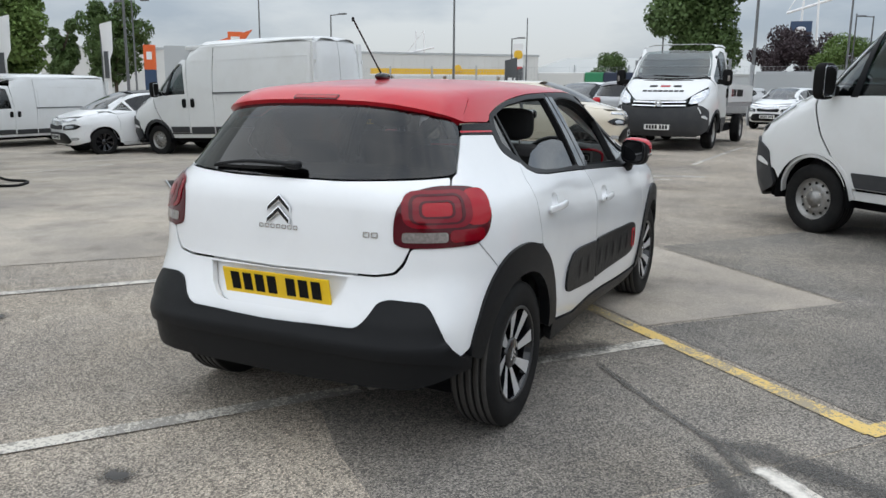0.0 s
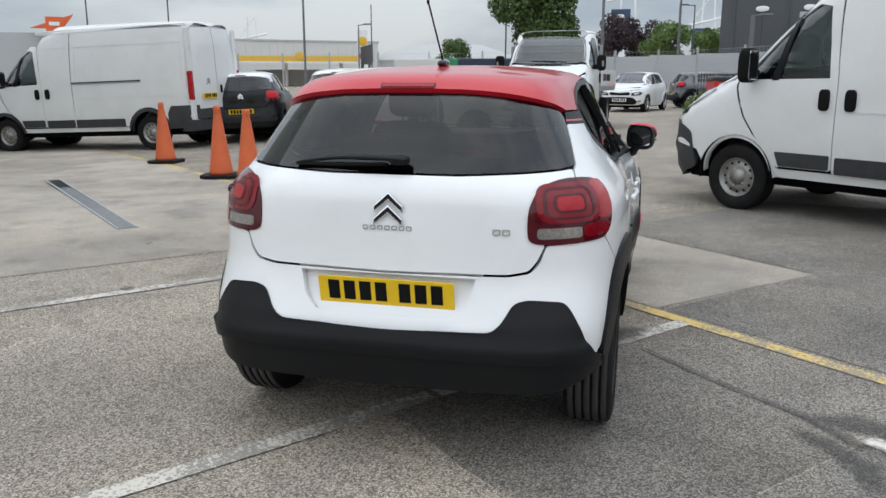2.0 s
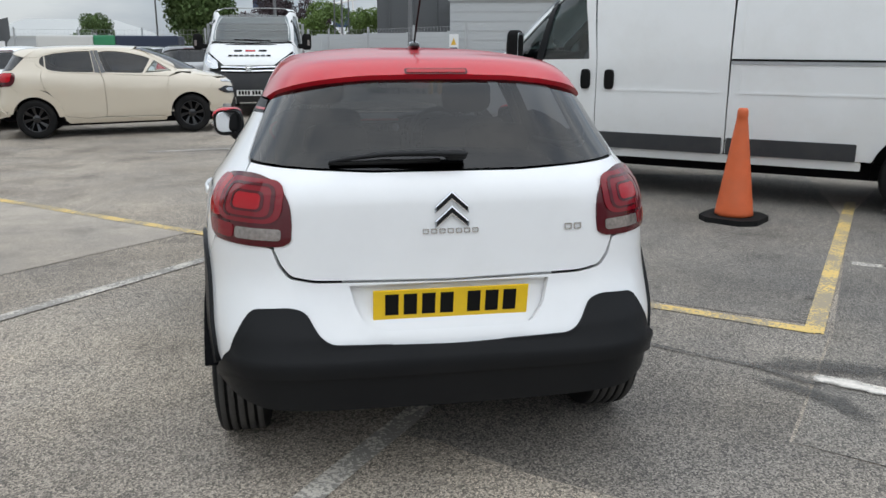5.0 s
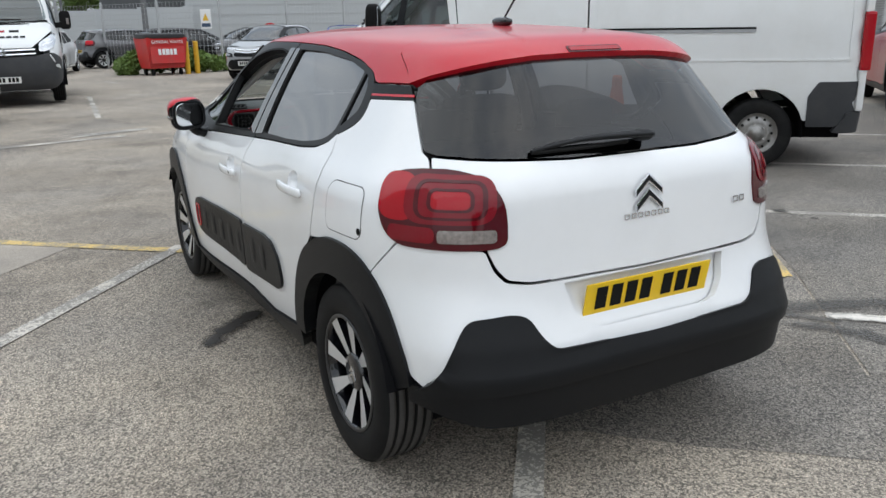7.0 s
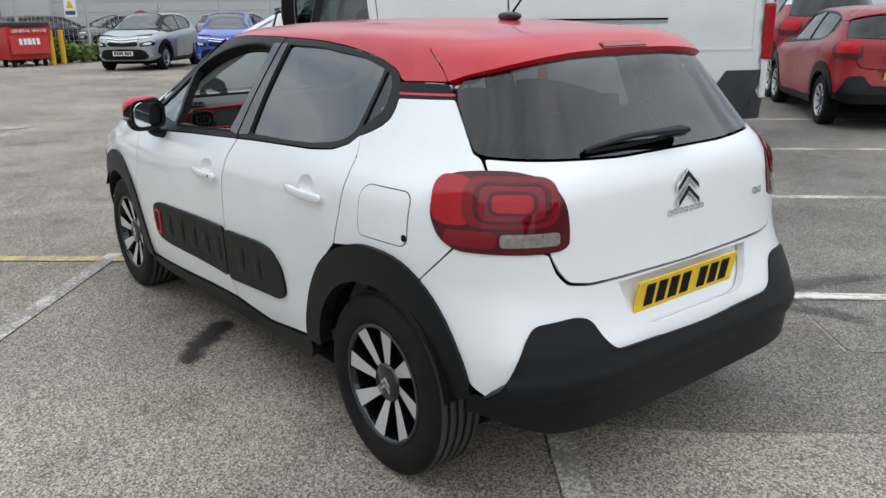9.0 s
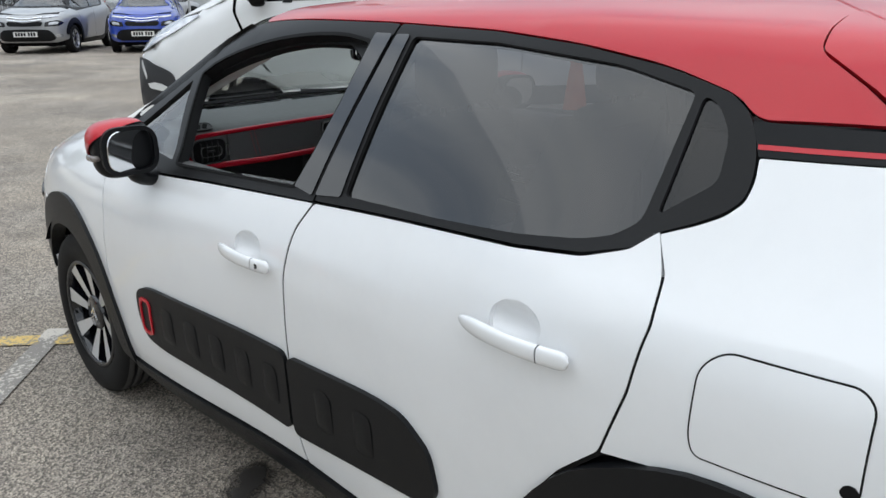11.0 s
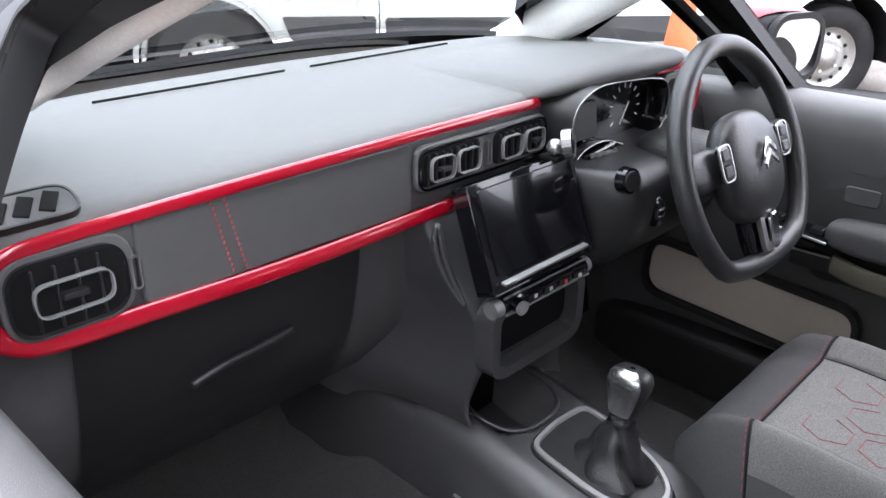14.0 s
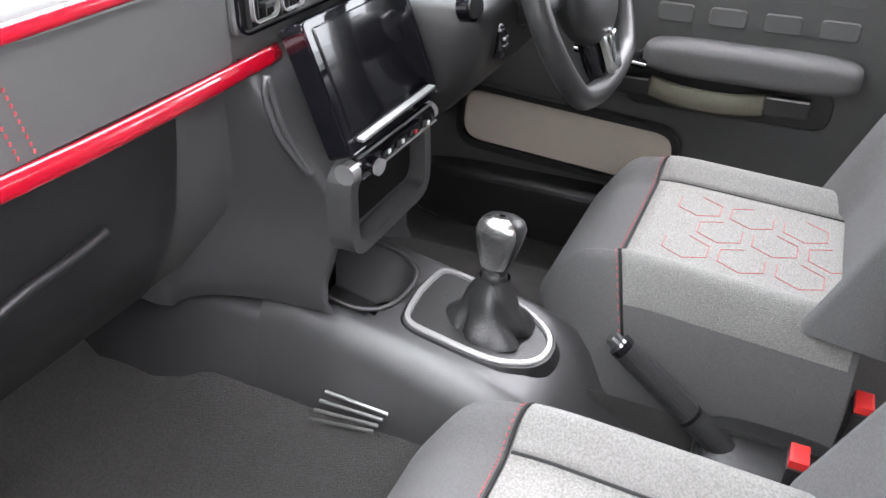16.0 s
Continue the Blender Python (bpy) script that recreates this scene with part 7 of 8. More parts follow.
# ---- ground ----
def ground_z(x, y):
    """The yard's gentle rise ahead of the car and fall towards the drain side."""
    up = .15 * math.exp(-((x + .5) ** 2 + (y - 15.5) ** 2) / 72)
    down = -.22 * math.exp(-((x + 14) ** 2 + (y - 11) ** 2) / 42)
    near = math.exp(-(x * x + (y - 1.2) ** 2) / 14)
    return (up + down) * (1 - near)


def ground_sheet():
    lines = [-1500, -700, -300, -120, *range(-60, 61, 1), 120, 300, 700, 1500]
    n = len(lines)
    verts = [(x, y, ground_z(x, y)) for y in lines for x in lines]
    faces = [(j * n + i, j * n + i + 1, (j + 1) * n + i + 1, (j + 1) * n + i) for j in range(n - 1) for i in range(n - 1)]
    return raw("ground", verts, faces, ASPHALT, None, "worn grey tarmac of a car park")


def draped(ob, cuts=1.0):
    """Lets a flat piece on the ground follow its slope."""
    me = ob.data
    bm = bmesh.new()
    bm.from_mesh(me)
    lo = Vector([min(v.co[k] for v in bm.verts) for k in range(3)])
    hi = Vector([max(v.co[k] for v in bm.verts) for k in range(3)])
    for k in range(2):
        for c in range(math.ceil(lo[k]), math.ceil(hi[k])):
            no = (1, 0, 0) if k == 0 else (0, 1, 0)
            co = (c, 0, 0) if k == 0 else (0, c, 0)
            bmesh.ops.bisect_plane(bm, geom=bm.verts[:] + bm.edges[:] + bm.faces[:], plane_co=co, plane_no=no)
    bmesh.ops.triangulate(bm, faces=bm.faces[:])
    for v in bm.verts:
        v.co.z += ground_z(v.co.x, v.co.y)
    bm.to_mesh(me)
    bm.free()
    return ob


def draped_slab(*a, **k):
    return draped(slab(*a, **k))


def line(a, b, w, mt, z=.0065):
    return draped(strip("line_yellow" if mt is YELLOW_LINE else "line_white", a, b, w, z, mt))


tagged(ground_sheet(), kind="structure", category="ground")
tagged(draped_slab("ground_concrete", [(-1.36, 3.66), (-3.94, .93), (-9.5, -5.0), (-16, 0), (-18, 9), (-13.2, 13.6), (-6.63, 8.15)], .004, CONCRETE, None, "pale worn concrete slab"), kind="structure", category="ground")
tagged(draped_slab("ground_patch", [(2.10, 2.86), (1.0, 1.72), (-.35, 2.95), (.56, 4.22)], .004, CONCRETE, None, "pale worn concrete slab"), kind="structure", category="ground")
tagged(draped_slab("ground_dark", [(2.3, .55), (4.5, 3.4), (9.5, 8.5), (16, 2), (9, -6), (4.2, -3.4), (1.35, -.55)], .004, ASPHALT_DARK, None, "darker tarmac of the parking bays"), kind="structure", category="ground")
tagged(draped_slab("ground_dark", [(2.12, 2.90), (.60, 4.26), (2.2, 6.2), (5.5, 5.6), (4.4, 3.42), (2.3, .66), (1.05, 1.70)], .003, ASPHALT_DARK, None, "darker tarmac beside the slab"), kind="structure", category="ground")

tagged(draped_slab("ground_repair", [(-.12, -.23), (.0, -.3), (.28, -.60), (.55, -.82), (.76, -1.01), (1.9, -2.05), (3.2, -3.3), (4.15, -3.45), (1.34, -.54), (2.28, .55), (1.07, 1.66), (1.16, 1.52), (-.02, .03)], .002, ASPHALT_MID, None, "slightly darker tarmac repair"), kind="structure", category="ground")

for a, b, w in (((-2.2, -2.9), (.0, .02), .10), ((.02, .05), (1.17, 1.46), .10), ((-3.6, -.15), (-.72, 3.24), .10)):
    line(a, b, w, WHITE_LINE if a[0] < -3 else FADED_LINE)
for a, b, w in (((1.82, .01), (6.0, -3.9), .1), ((3.36, 1.84), (7.5, -2.1), .1), ((4.92, 3.52), (9.0, -.3), .1), ((-2.6, 8.82), (-.2, 9.17), .12), ((-.85, 9.42), (.18, 9.72), .11), ((7.4, 4.5), (10.6, 1.5), .1)):
    line(a, b, w, WHITE_LINE)
for a, b in (((.08, 15.8), (-.26, 11.5)), ((-.75, 9.6), (.18, 9.8)), ((1.15, 22.0), (1.3, 20.0)), ((-10.35, 5.95), (-10.7, 8.2)), ((-10.7, 9.5), (-9.95, 9.95))):
    line(a, b, .09, WHITE_LINE, .0068)
line((-13.2, 13.7), (2.22, .58), .1, YELLOW_LINE)
line((2.19, .56), (4.9, 3.95), .1, YELLOW_LINE, .0075)


def stain(name, path, widths, mt, label, z=.0135, seed=1):
    """A stain along a path, fading from its middle line to its ragged rim."""
    r = random.Random(seed)
    pts = [Vector((x, y, 0)) for x, y in path]
    line_ = spline([(p.x, p.y, 0) for p in pts], 6) if len(pts) > 2 else [pts[0].lerp(pts[1], i / 8) for i in range(9)]
    line_ = [Vector(p) for p in line_]
    n = len(line_)
    verts, rim, faces = [], [], []
    for i, p in enumerate(line_):
        d = (line_[min(n - 1, i + 1)] - line_[max(0, i - 1)]).normalized()
        s = Vector((-d.y, d.x, 0))
        u = i / (n - 1) * (len(widths) - 1)
        k = min(len(widths) - 2, int(u))
        w = (widths[k] + (widths[k + 1] - widths[k]) * (u - k)) * r.uniform(.8, 1.2)
        for j in range(7):
            q = (j - 3) / 3
            c = p + s * (w * q * .5)
            verts.append((c.x, c.y, z + ground_z(c.x, c.y)))
            end = min(1, min(i, n - 1 - i) / 3)
            rim.append(.6 * (1 - abs(q) ** 1.5) * end)
    for i in range(n - 1):
        for j in range(6):
            a = i * 7 + j
            faces.append((a, a + 1, a + 8, a + 7))
    ob = raw(name, verts, faces, mt, None, label)
    at = ob.data.attributes.new("rim", "FLOAT", "POINT")
    at.data.foreach_set("value", rim)
    return tagged(ob, kind="structure", category="stain")


stain("ground_crack", [(.90, .94), (1.12, .68), (1.39, .39), (1.60, .19), (1.72, .02), (1.80, -.12)], [.03, .05, .04, .06, .11, .08], WET, "dark tarred crack in the tarmac")
stain("ground_stain", [(1.60, .18), (1.85, .14), (2.2, .0), (2.6, -.22)], [.12, .26, .22, .08], WET, "dark damp stain on the tarmac", .0128, 2)
stain("ground_stain", [(1.5, .1), (1.72, -.2), (1.75, -.5)], [.10, .2, .14], WET, "dark damp stain on the tarmac", .0120, 3)
stain("spilt_paint", [(1.78, -.0), (1.90, -.08), (2.02, -.22), (2.15, -.34)], [.10, .13, .12, .1], SPILT_PAINT, "spilt white paint on the tarmac", .0142, 4)
stain("ground_stain", [(-1.02, 1.22), (-.93, 1.40), (-.78, 1.52), (-.62, 1.66)], [.10, .16, .20, .14], OIL, "oil stain on the tarmac", .012, 5)
stain("ground_stain", [(-.15, .1), (.25, .42), (.7, .98), (.95, 1.3)], [.2, .35, .35, .2], WET, "dirt worn over the parking line", .0124, 6)
rs = random.Random(11)
for i in range(26):
    x, y = rs.uniform(-4.0, 3.8), rs.uniform(-2.6, 2.6)
    if abs(x) < 1.2 and -.8 < y < 3.2:
        continue
    a, d = rs.uniform(0, 6.3), rs.uniform(.05, .2)
    stain("ground_stain", [(x, y), (x + d * math.cos(a), y + d * math.sin(a))], [d * .9, d * .9], OIL if i % 3 else WET, "small dark spot on the tarmac", .0116 + i * .0001, 20 + i)

# ---- the subject ----
car = hatchback("hatchback_car", "white five-door hatchback with red roof and black cladding", PAINT_WHITE, PAINT_RED)
cabin(car)
fittings(car)
phone_mount()


def stand(x, y, heading):
    """A pose on the ground at x, y, turned by heading and leaning with the slope."""
    e = 1.5
    gx = (ground_z(x + e, y) - ground_z(x - e, y)) / (2 * e)
    gy = (ground_z(x, y + e) - ground_z(x, y - e)) / (2 * e)
    n = Vector((-gx, -gy, 1)).normalized()
    tilt = Vector((0, 0, 1)).rotation_difference(n).to_matrix().to_4x4()
    return Matrix.Translation((x, y, ground_z(x, y))) @ tilt @ pose(0, 0, 0, 0, 0, heading)


# ---- vehicles round about ----
van("panel_van", "white long panel van with grey rub strips", stand(5.55, 3.88, 51.5), group="white vans")
van("panel_van", "white long panel van parked beside a line of cars", stand(-8.75, 11.9, 90), short=.585, group="white vans", dark_arch=True)
van("tipper_truck", "white dropside tipper truck with black bumper", stand(-1.2, 18.4, 177), short=.585, cab_only=True)
van("delivery_van", "small white delivery van with roof bars", stand(-17.15, 12.5, 171.4) @ Matrix.Diagonal((.88, .78, .72, 1)), short=.585, group="white vans")

PAINT_BLACK = material("paint_black", (0.005, 0.0053, 0.0065), 0.3, coat=0.2, spec=0.15)
PAINT_CREAM = material("paint_cream", (0.62, 0.55, 0.44), 0.35, coat=1.0)
PAINT_SILVER = material("paint_silver", (0.36, 0.37, 0.38), 0.35, 0.5, coat=1.0)
PAINT_BLUE = material("paint_blue", (0.012, 0.05, 0.36), 0.3, coat=1.0)
PAINT_CHERRY = material("paint_cherry_red", (0.27, 0.004, 0.010), 0.3, coat=0.45, spec=0.25)
PAINT_GREY = material("paint_grey", (0.09, 0.09, 0.095), 0.35, 0.3, coat=1.0)
ROW = "cars parked in the row"
black = parked("parked_car", "black hatchback with white roof parked nose in", PAINT_BLACK, PAINT_WHITE, stand(-7.6, 12.7, 20), ROW)
white = parked("parked_car", "white hatchback with black bumper parked nose in", PAINT_WHITE, PAINT_WHITE, stand(-5.65, 13.3, 12), ROW)
cream = parked("small_car", "cream small hatchback with dark alloy wheels", PAINT_CREAM, PAINT_CREAM, stand(-4.75, 11.75, -82) @ Matrix.Diagonal((.94, .953, .99, 1)), trim=PAINT_CREAM, face=GLOSS)
coupe = parked("parked_car", "white hatchback with black roof facing the yard", PAINT_WHITE, PAINT_BLACK, stand(-13.23, 13.07, 159), ROW, trim=PAINT_WHITE, face=GLOSS)
ford = parked("parked_car", "white hatchback facing the yard beside the fence", PAINT_WHITE, PAINT_WHITE, stand(.55, 30.5, 165), ROW, trim=PAINT_WHITE)
silver = parked("parked_car", "silver hatchback facing the yard", PAINT_SILVER, PAINT_SILVER, stand(6.63, 22.02, 140), ROW)
blue = parked("parked_car", "bright blue small hatchback facing the yard", PAINT_BLUE, PAINT_BLUE, stand(8.0, 20.5, 150) @ Matrix.Diagonal((.95, .9, .98, 1)), ROW, trim=PAINT_BLUE)
grey = parked("parked_car", "dark grey hatchback facing the yard", PAINT_GREY, PAINT_GREY, stand(10.7, 19.9, 155), ROW)
red = parked("parked_car", "red hatchback with black bumper in a marked bay", PAINT_CHERRY, PAINT_CHERRY, stand(8.72, 2.6, -48), ROW)
red2 = parked("parked_car", "tall red car beside the van", PAINT_CHERRY, PAINT_WHITE, stand(11.2, 4.75, -48) @ Matrix.Diagonal((1.02, 1.08, 1.2, 1)), ROW)
dark2 = parked("parked_car", "dark grey hatchback in a marked bay", PAINT_GREY, PAINT_GREY, stand(10.3, .6, -48), ROW)
rng = random.Random(3)
for i, (x, y) in enumerate(((-3.0, 17.5), (-10.6, 17.8), (-6.5, 19.5), (-4.2, 20.5))):
    parked("parked_car", "white hatchback in the back row" if i % 2 else "grey hatchback in the back row", PAINT_WHITE if i % 2 else PAINT_SILVER, PAINT_WHITE if i % 2 else PAINT_GREY, stand(x, y, rng.choice((10, 170))), ROW)

# ---- traffic cones ----
CONE = material("cone_orange", (0.62, 0.12, 0.035), 0.6, grain=0.2, scale=12, dirt=0.5, dirt_scale=6, dirt_colour=(0.30, 0.09, 0.04), bump=0.3, bump_scale=60)


def cone(m):
    t = thing("traffic_cone", "tall faded orange traffic cone on a black base", "traffic cone", m, "traffic cones")
    v, f = lathe([(.15, .05), (.165, .06), (.16, .09), (.145, .20), (.142, .21), (.095, .55), (.055, .84), (.045, .905), (.048, .91), (.045, .965), (.035, .985), (.03, .985), (.03, .93)], 40, "Z")
    raw("cone_body", v, f, CONE, t)
    o = [(-.26, -.15), (-.15, -.26), (.15, -.26), (.26, -.15), (.26, .15), (.15, .26), (-.15, .26), (-.26, .15)]
    slab("cone_base", o, .05, RUBBER, t, "black rubber base", thick=.05, r=.02)
    return t


first = cone(stand(-4.85, 6.72, 10))
for x, y, a in ((-3.92, 5.78, 25), (-6.85, 8.45, 0), (3.30, 3.36, 40)):
    copy_thing(first, stand(x, y, a))

# ---- drain ----
bm = bmesh.new()
a, b = Vector((-6.96, 5.93, 0)), Vector((-3.80, 3.14, 0))
d = (b - a).normalized()
s = Vector((-d.y, d.x, 0))
n = 70
for i in range(n):
    p = a + (b - a) * ((i + .5) / n)
    add_box(bm, (.022, .15, .012), Matrix.Translation((p.x, p.y, ground_z(p.x, p.y) + .009)) @ pose(0, 0, 0, 0, 0, math.degrees(math.atan2(d.y, d.x))))
drain = tagged(part("drain_grating", bm, GALV, None, "rusty slotted drain grating set in concrete"), category="drain", kind="structure")
for sgn in (-1, 1):
    part("drain_edge", box(((b - a).length, .02, .014), Matrix.Translation((a + b) / 2 + s * sgn * .085 + Vector((0, 0, .010 + ground_z(-5.4, 4.5)))) @ pose(0, 0, 0, 0, 0, math.degrees(math.atan2(d.y, d.x)))), GALV, drain)
o = [a + s * .08, b + s * .08, b - s * .08, a - s * .08]
slab("drain_well", [(q.x, q.y) for q in o], .006 + ground_z(-5.4, 4.5), INK, drain)

# ---- bin, bollards, hedge ----
BIN_RED = material("bin_red", (0.50, 0.02, 0.02), 0.45, grain=0.1, scale=8, dirt=0.3, dirt_scale=3)
BIN_BLACK = material("bin_lid_black", (0.02, 0.02, 0.022), 0.5)
WHITE_MARK = material("white_mark", (0.75, 0.75, 0.75), 0.6)
wb_ = thing("waste_bin", "red wheeled waste bin with black lid", "waste bin", stand(3.3, 24.9, 12))
rows = [[(x * w, y * dd, z) for x, y in ((-.5, -.5), (.5, -.5), (.5, .5), (-.5, .5))] for z, w, dd in ((.22, 1.12, .75), (.5, 1.2, .85), (1.15, 1.32, 1.0))]
loft("bin_body", rows, BIN_RED, wb_, close=True, smooth=False)
part("bin_front", box((1.1, .03, .7), pose(0, -.47, .72, -6), .01), BIN_RED, wb_)
part("bin_lid", pad((0, 0, 1.2), (1.4, 1.08, .18), .35), BIN_BLACK, wb_)
for i, wd in enumerate((.09, .09, .12, .08, .09)):
    part("bin_mark", box((wd, .006, .18), pose(-.26 + i * .125, -.50, .72, -6), .001, 1), WHITE_MARK, wb_)
for x in (-.45, .45):
    for y in (-.3, .3):
        part("castor", rod((x - .03, y, .1), (x + .03, y, .1), .1, None, 14), INK, wb_)
text = bpy.data.curves.new("bin_lettering", "FONT")
text.body, text.size, text.align_x, text.extrude = "GENERAL WASTE", .13, "CENTER", .002
tx = new("bin_lettering", text)
tx.data.materials.append(WHITE_MARK)
tx.parent = wb_
tx.matrix_local = pose(0, -.525, .98, 84)
YELLOW = material("bollard_yellow", (0.62, 0.36, 0.02), 0.5, grain=0.15, scale=10)
for x, y in ((4.05, 24.8), (4.40, 25.0)):
    bo = thing("bollard", "yellow steel bollard beside the bin", "bollard", stand(x, y, 0), "yellow bollards")
    part("post", rod((0, 0, 0), (0, 0, 1.0), .08, None, 20), YELLOW, bo)
    part("cap", pad((0, 0, 1.0), (.17, .17, .05), .9), YELLOW, bo)

LEAF = material("leaf_green", (0.12, 0.19, 0.042), 0.7, grain=0.5, scale=3)
LEAF_DARK = material("leaf_dark_green", (0.078, 0.13, 0.036), 0.7, grain=0.5, scale=3)
LEAF_PURPLE = material("leaf_purple", (0.055, 0.036, 0.042), 0.7, grain=0.4, scale=3)
BARK = material("bark", (0.09, 0.07, 0.05), 0.9, grain=0.4, scale=8)


def leaves(name, centres, size, count, mat_, parent, seed, kind=""):
    """Many small leaf blades scattered round the given clump centres (x, y, z, radius)."""
    r = np.random.RandomState(seed)
    w = np.array([c[3] ** 2 for c in centres])
    pick = r.choice(len(centres), count, p=w / w.sum())
    c = np.array(centres)[pick]
    dirs = r.normal(size=(count, 3))
    dirs /= np.linalg.norm(dirs, axis=1, keepdims=True)
    p = c[:, :3] + dirs * (c[:, 3] * r.uniform(.55, 1.08, count))[:, None] * (1, 1, .85)
    a, b = r.normal(size=(count, 3)), r.normal(size=(count, 3))
    a /= np.linalg.norm(a, axis=1, keepdims=True)
    b = np.cross(a, b)
    b /= np.linalg.norm(b, axis=1, keepdims=True)
    s = size * r.uniform(.6, 1.3, count)[:, None]
    verts = np.stack([p - a * s, p + b * s * .5, p + a * s, p - b * s * .5], 1).reshape(-1, 3)
    faces = [(4 * i, 4 * i + 1, 4 * i + 2, 4 * i + 3) for i in range(count)]
    ob = raw(name, verts, faces, mat_, parent, smooth=False)
    return ob


def tree(x, y, height, spread, mat_, seed, label, low=.15, n=9000, narrow=1.0):
    r = random.Random(seed)
    t = thing("tree", label, "tree", stand(x, y, 0), "trees beyond the yard")
    bm = bmesh.new()
    add_rod(bm, (0, 0, -.1), (0, 0, height * .75), .035 * height * .6, .01 * height, 10)
    clumps = []
    for i in range(26):
        h = low + (1 - low) * r.random() ** .85
        a = r.uniform(0, 2 * math.pi)
        reach = spread * (math.sin(math.pi * min(1, .25 + .75 * (1 - (h - low) / (1 - low)))) ** .7) * narrow
        d = reach * r.uniform(.25, .8)
        q = (d * math.cos(a), d * math.sin(a), height * h)
        clumps.append((*q, spread * r.uniform(.22, .4)))
        add_rod(bm, (0, 0, height * h * .7), (q[0] * .9, q[1] * .9, q[2]), .006 * height, .002 * height, 6)
    part("trunk", bm, BARK, t)
    leaves("crown", clumps, height * .013 + .045, int(n * 1.7), mat_, t, seed)
    return t


def bearing(t_x, t_y, deg, dist):
    """A place at a bearing (degrees left of +y) and distance from a viewpoint."""
    return t_x - dist * math.sin(radians(deg)), t_y + dist * math.cos(radians(deg))

# ---- far surroundings ----
CLAD_LIGHT = material("light_cladding", (0.42, 0.44, 0.45), 0.5, grain=0.06, scale=0.4)
CLAD_DARK = material("dark_cladding", (0.075, 0.08, 0.085), 0.5, grain=0.1, scale=0.5)
CLAD_SHED = material("corrugated_grey", (0.74, 0.77, 0.74), 0.5, 0.0, grain=0.1, scale=0.6, dirt=0.3, dirt_scale=0.5)
ROOF_WHITE = material("roof_white", (0.62, 0.62, 0.60), 0.6, grain=0.08, scale=0.3)
ROOF_PALE = material("roof_pale_grey", (0.44, 0.45, 0.44), 0.6, grain=0.08, scale=0.3)
ORANGE = material("sign_orange", (0.72, 0.13, 0.03), 0.5, grain=0.05, scale=2)
SIGN_YELLOW = material("sign_yellow", (0.75, 0.45, 0.03), 0.5)
SIGN_WHITE = material("sign_white", (0.8, 0.8, 0.8), 0.5, grain=0.03, scale=3)
SIGN_BLUE = material("sign_blue", (0.03, 0.06, 0.12), 0.5)
POLE = material("lamp_post_grey", (0.16, 0.165, 0.17), 0.5, 0.5)
FENCE = material("fence_grey", (0.42, 0.43, 0.44), 0.5, 0.3)
WINDOW_DARK = material("window_dark", (0.02, 0.025, 0.03), 0.08, coat=0.5)


def building(name, label, x, y, heading, size, walls, ribs=0, roof=None, windows=0, rib_w=.12):
    """A block with its front along local x, ribbed cladding, a parapet and a row of windows."""
    w, d, h = size
    t = thing(name, label, "building", Matrix.Translation((x, y, -.3)) @ pose(0, 0, 0, 0, 0, heading))
    part("wall", box((w, d, h), pose(w / 2, d / 2, h / 2), .05), walls, t)
    if ribs:
        bm = bmesh.new()
        for i in range(ribs):
            add_box(bm, (rib_w, .06, h - .1), pose((i + .5) * w / ribs, -.03, h / 2))
        part("cladding_rib", bm, walls, t)["kind"] = "stuff"
    part("parapet", box((w + .2, .25, .3), pose(w / 2, .02, h), .03), roof or walls, t)
    part("roof", box((w + .1, d, .2), pose(w / 2, d / 2, h + .02), .03), roof or walls, t)
    for i in range(windows):
        fr = part("window", box((1.6, .08, .9), pose(2 + i * 2.2, -.06, h * .72), .02), FENCE, t)
        part("pane", box((1.45, .03, .75), pose(2 + i * 2.2, -.10, h * .72), .01), WINDOW_DARK, fr)
    return t


def at_view(view, px, dist):
    """Where a bearing through a viewpoint comes out at a distance; px in pictures' widths from the middle axis."""
    x, y, lead = view
    return bearing(x, y, lead - math.degrees(math.atan(px)), dist)


V0, V3, V8 = (1.965, -3.115, 25.9), (.09, -3.25, 1.5), (-2.145, -2.265, -35.4)


def post(x, y, h, arm=0, label="grey street lamp on a tall post", double=False, r=.07):
    t = thing("street_lamp", label, "street lamp", stand(x, y, 0), "street lamps")
    part("post", rod((0, 0, 0), (0, 0, h), r, r * .6, 12), POLE, t)
    for s in ((-1, 1) if double else (1,)):
        if arm:
            part("arm", rod((0, 0, h - .05), (s * arm, 0, h + .02), .035, None, 8), POLE, t)
            part("lamp_head", box((.55, .22, .10 if not double else .35), pose(s * (arm + .1), 0, h + (.02 if not double else -.1)), .03), POLE, t)
    return t


for v, px, d, h, arm in ((V0, -.385, 38, 9.5, 0), (V0, -.223, 60, 7.7, 0), (V0, -.137, 55, 5.9, .8), (V0, .011, 45, 9, 0), (V0, .081, 60, 4.8, .6), (V0, .099, 70, 7.0, 0), (V0, .263, 60, 7.6, 0), (V0, .374, 34, 7.5, 0), (V0, .487, 45, 6.2, -1.0), (V0, .493, 60, 6.2, 0), (V3, .08, 60, 6.0, -.8)):
    x, y = at_view(v, px, d)
    post(x, y, h, arm)
x, y = at_view(V0, -.375, 55)
post(x, y, 6.6, 1.0, "pair of floodlights on a tall post", True)
x, y = at_view(V3, .15, 42)
cam_post = post(x, y, 4.1, .5, "grey post with security cameras", r=.16)

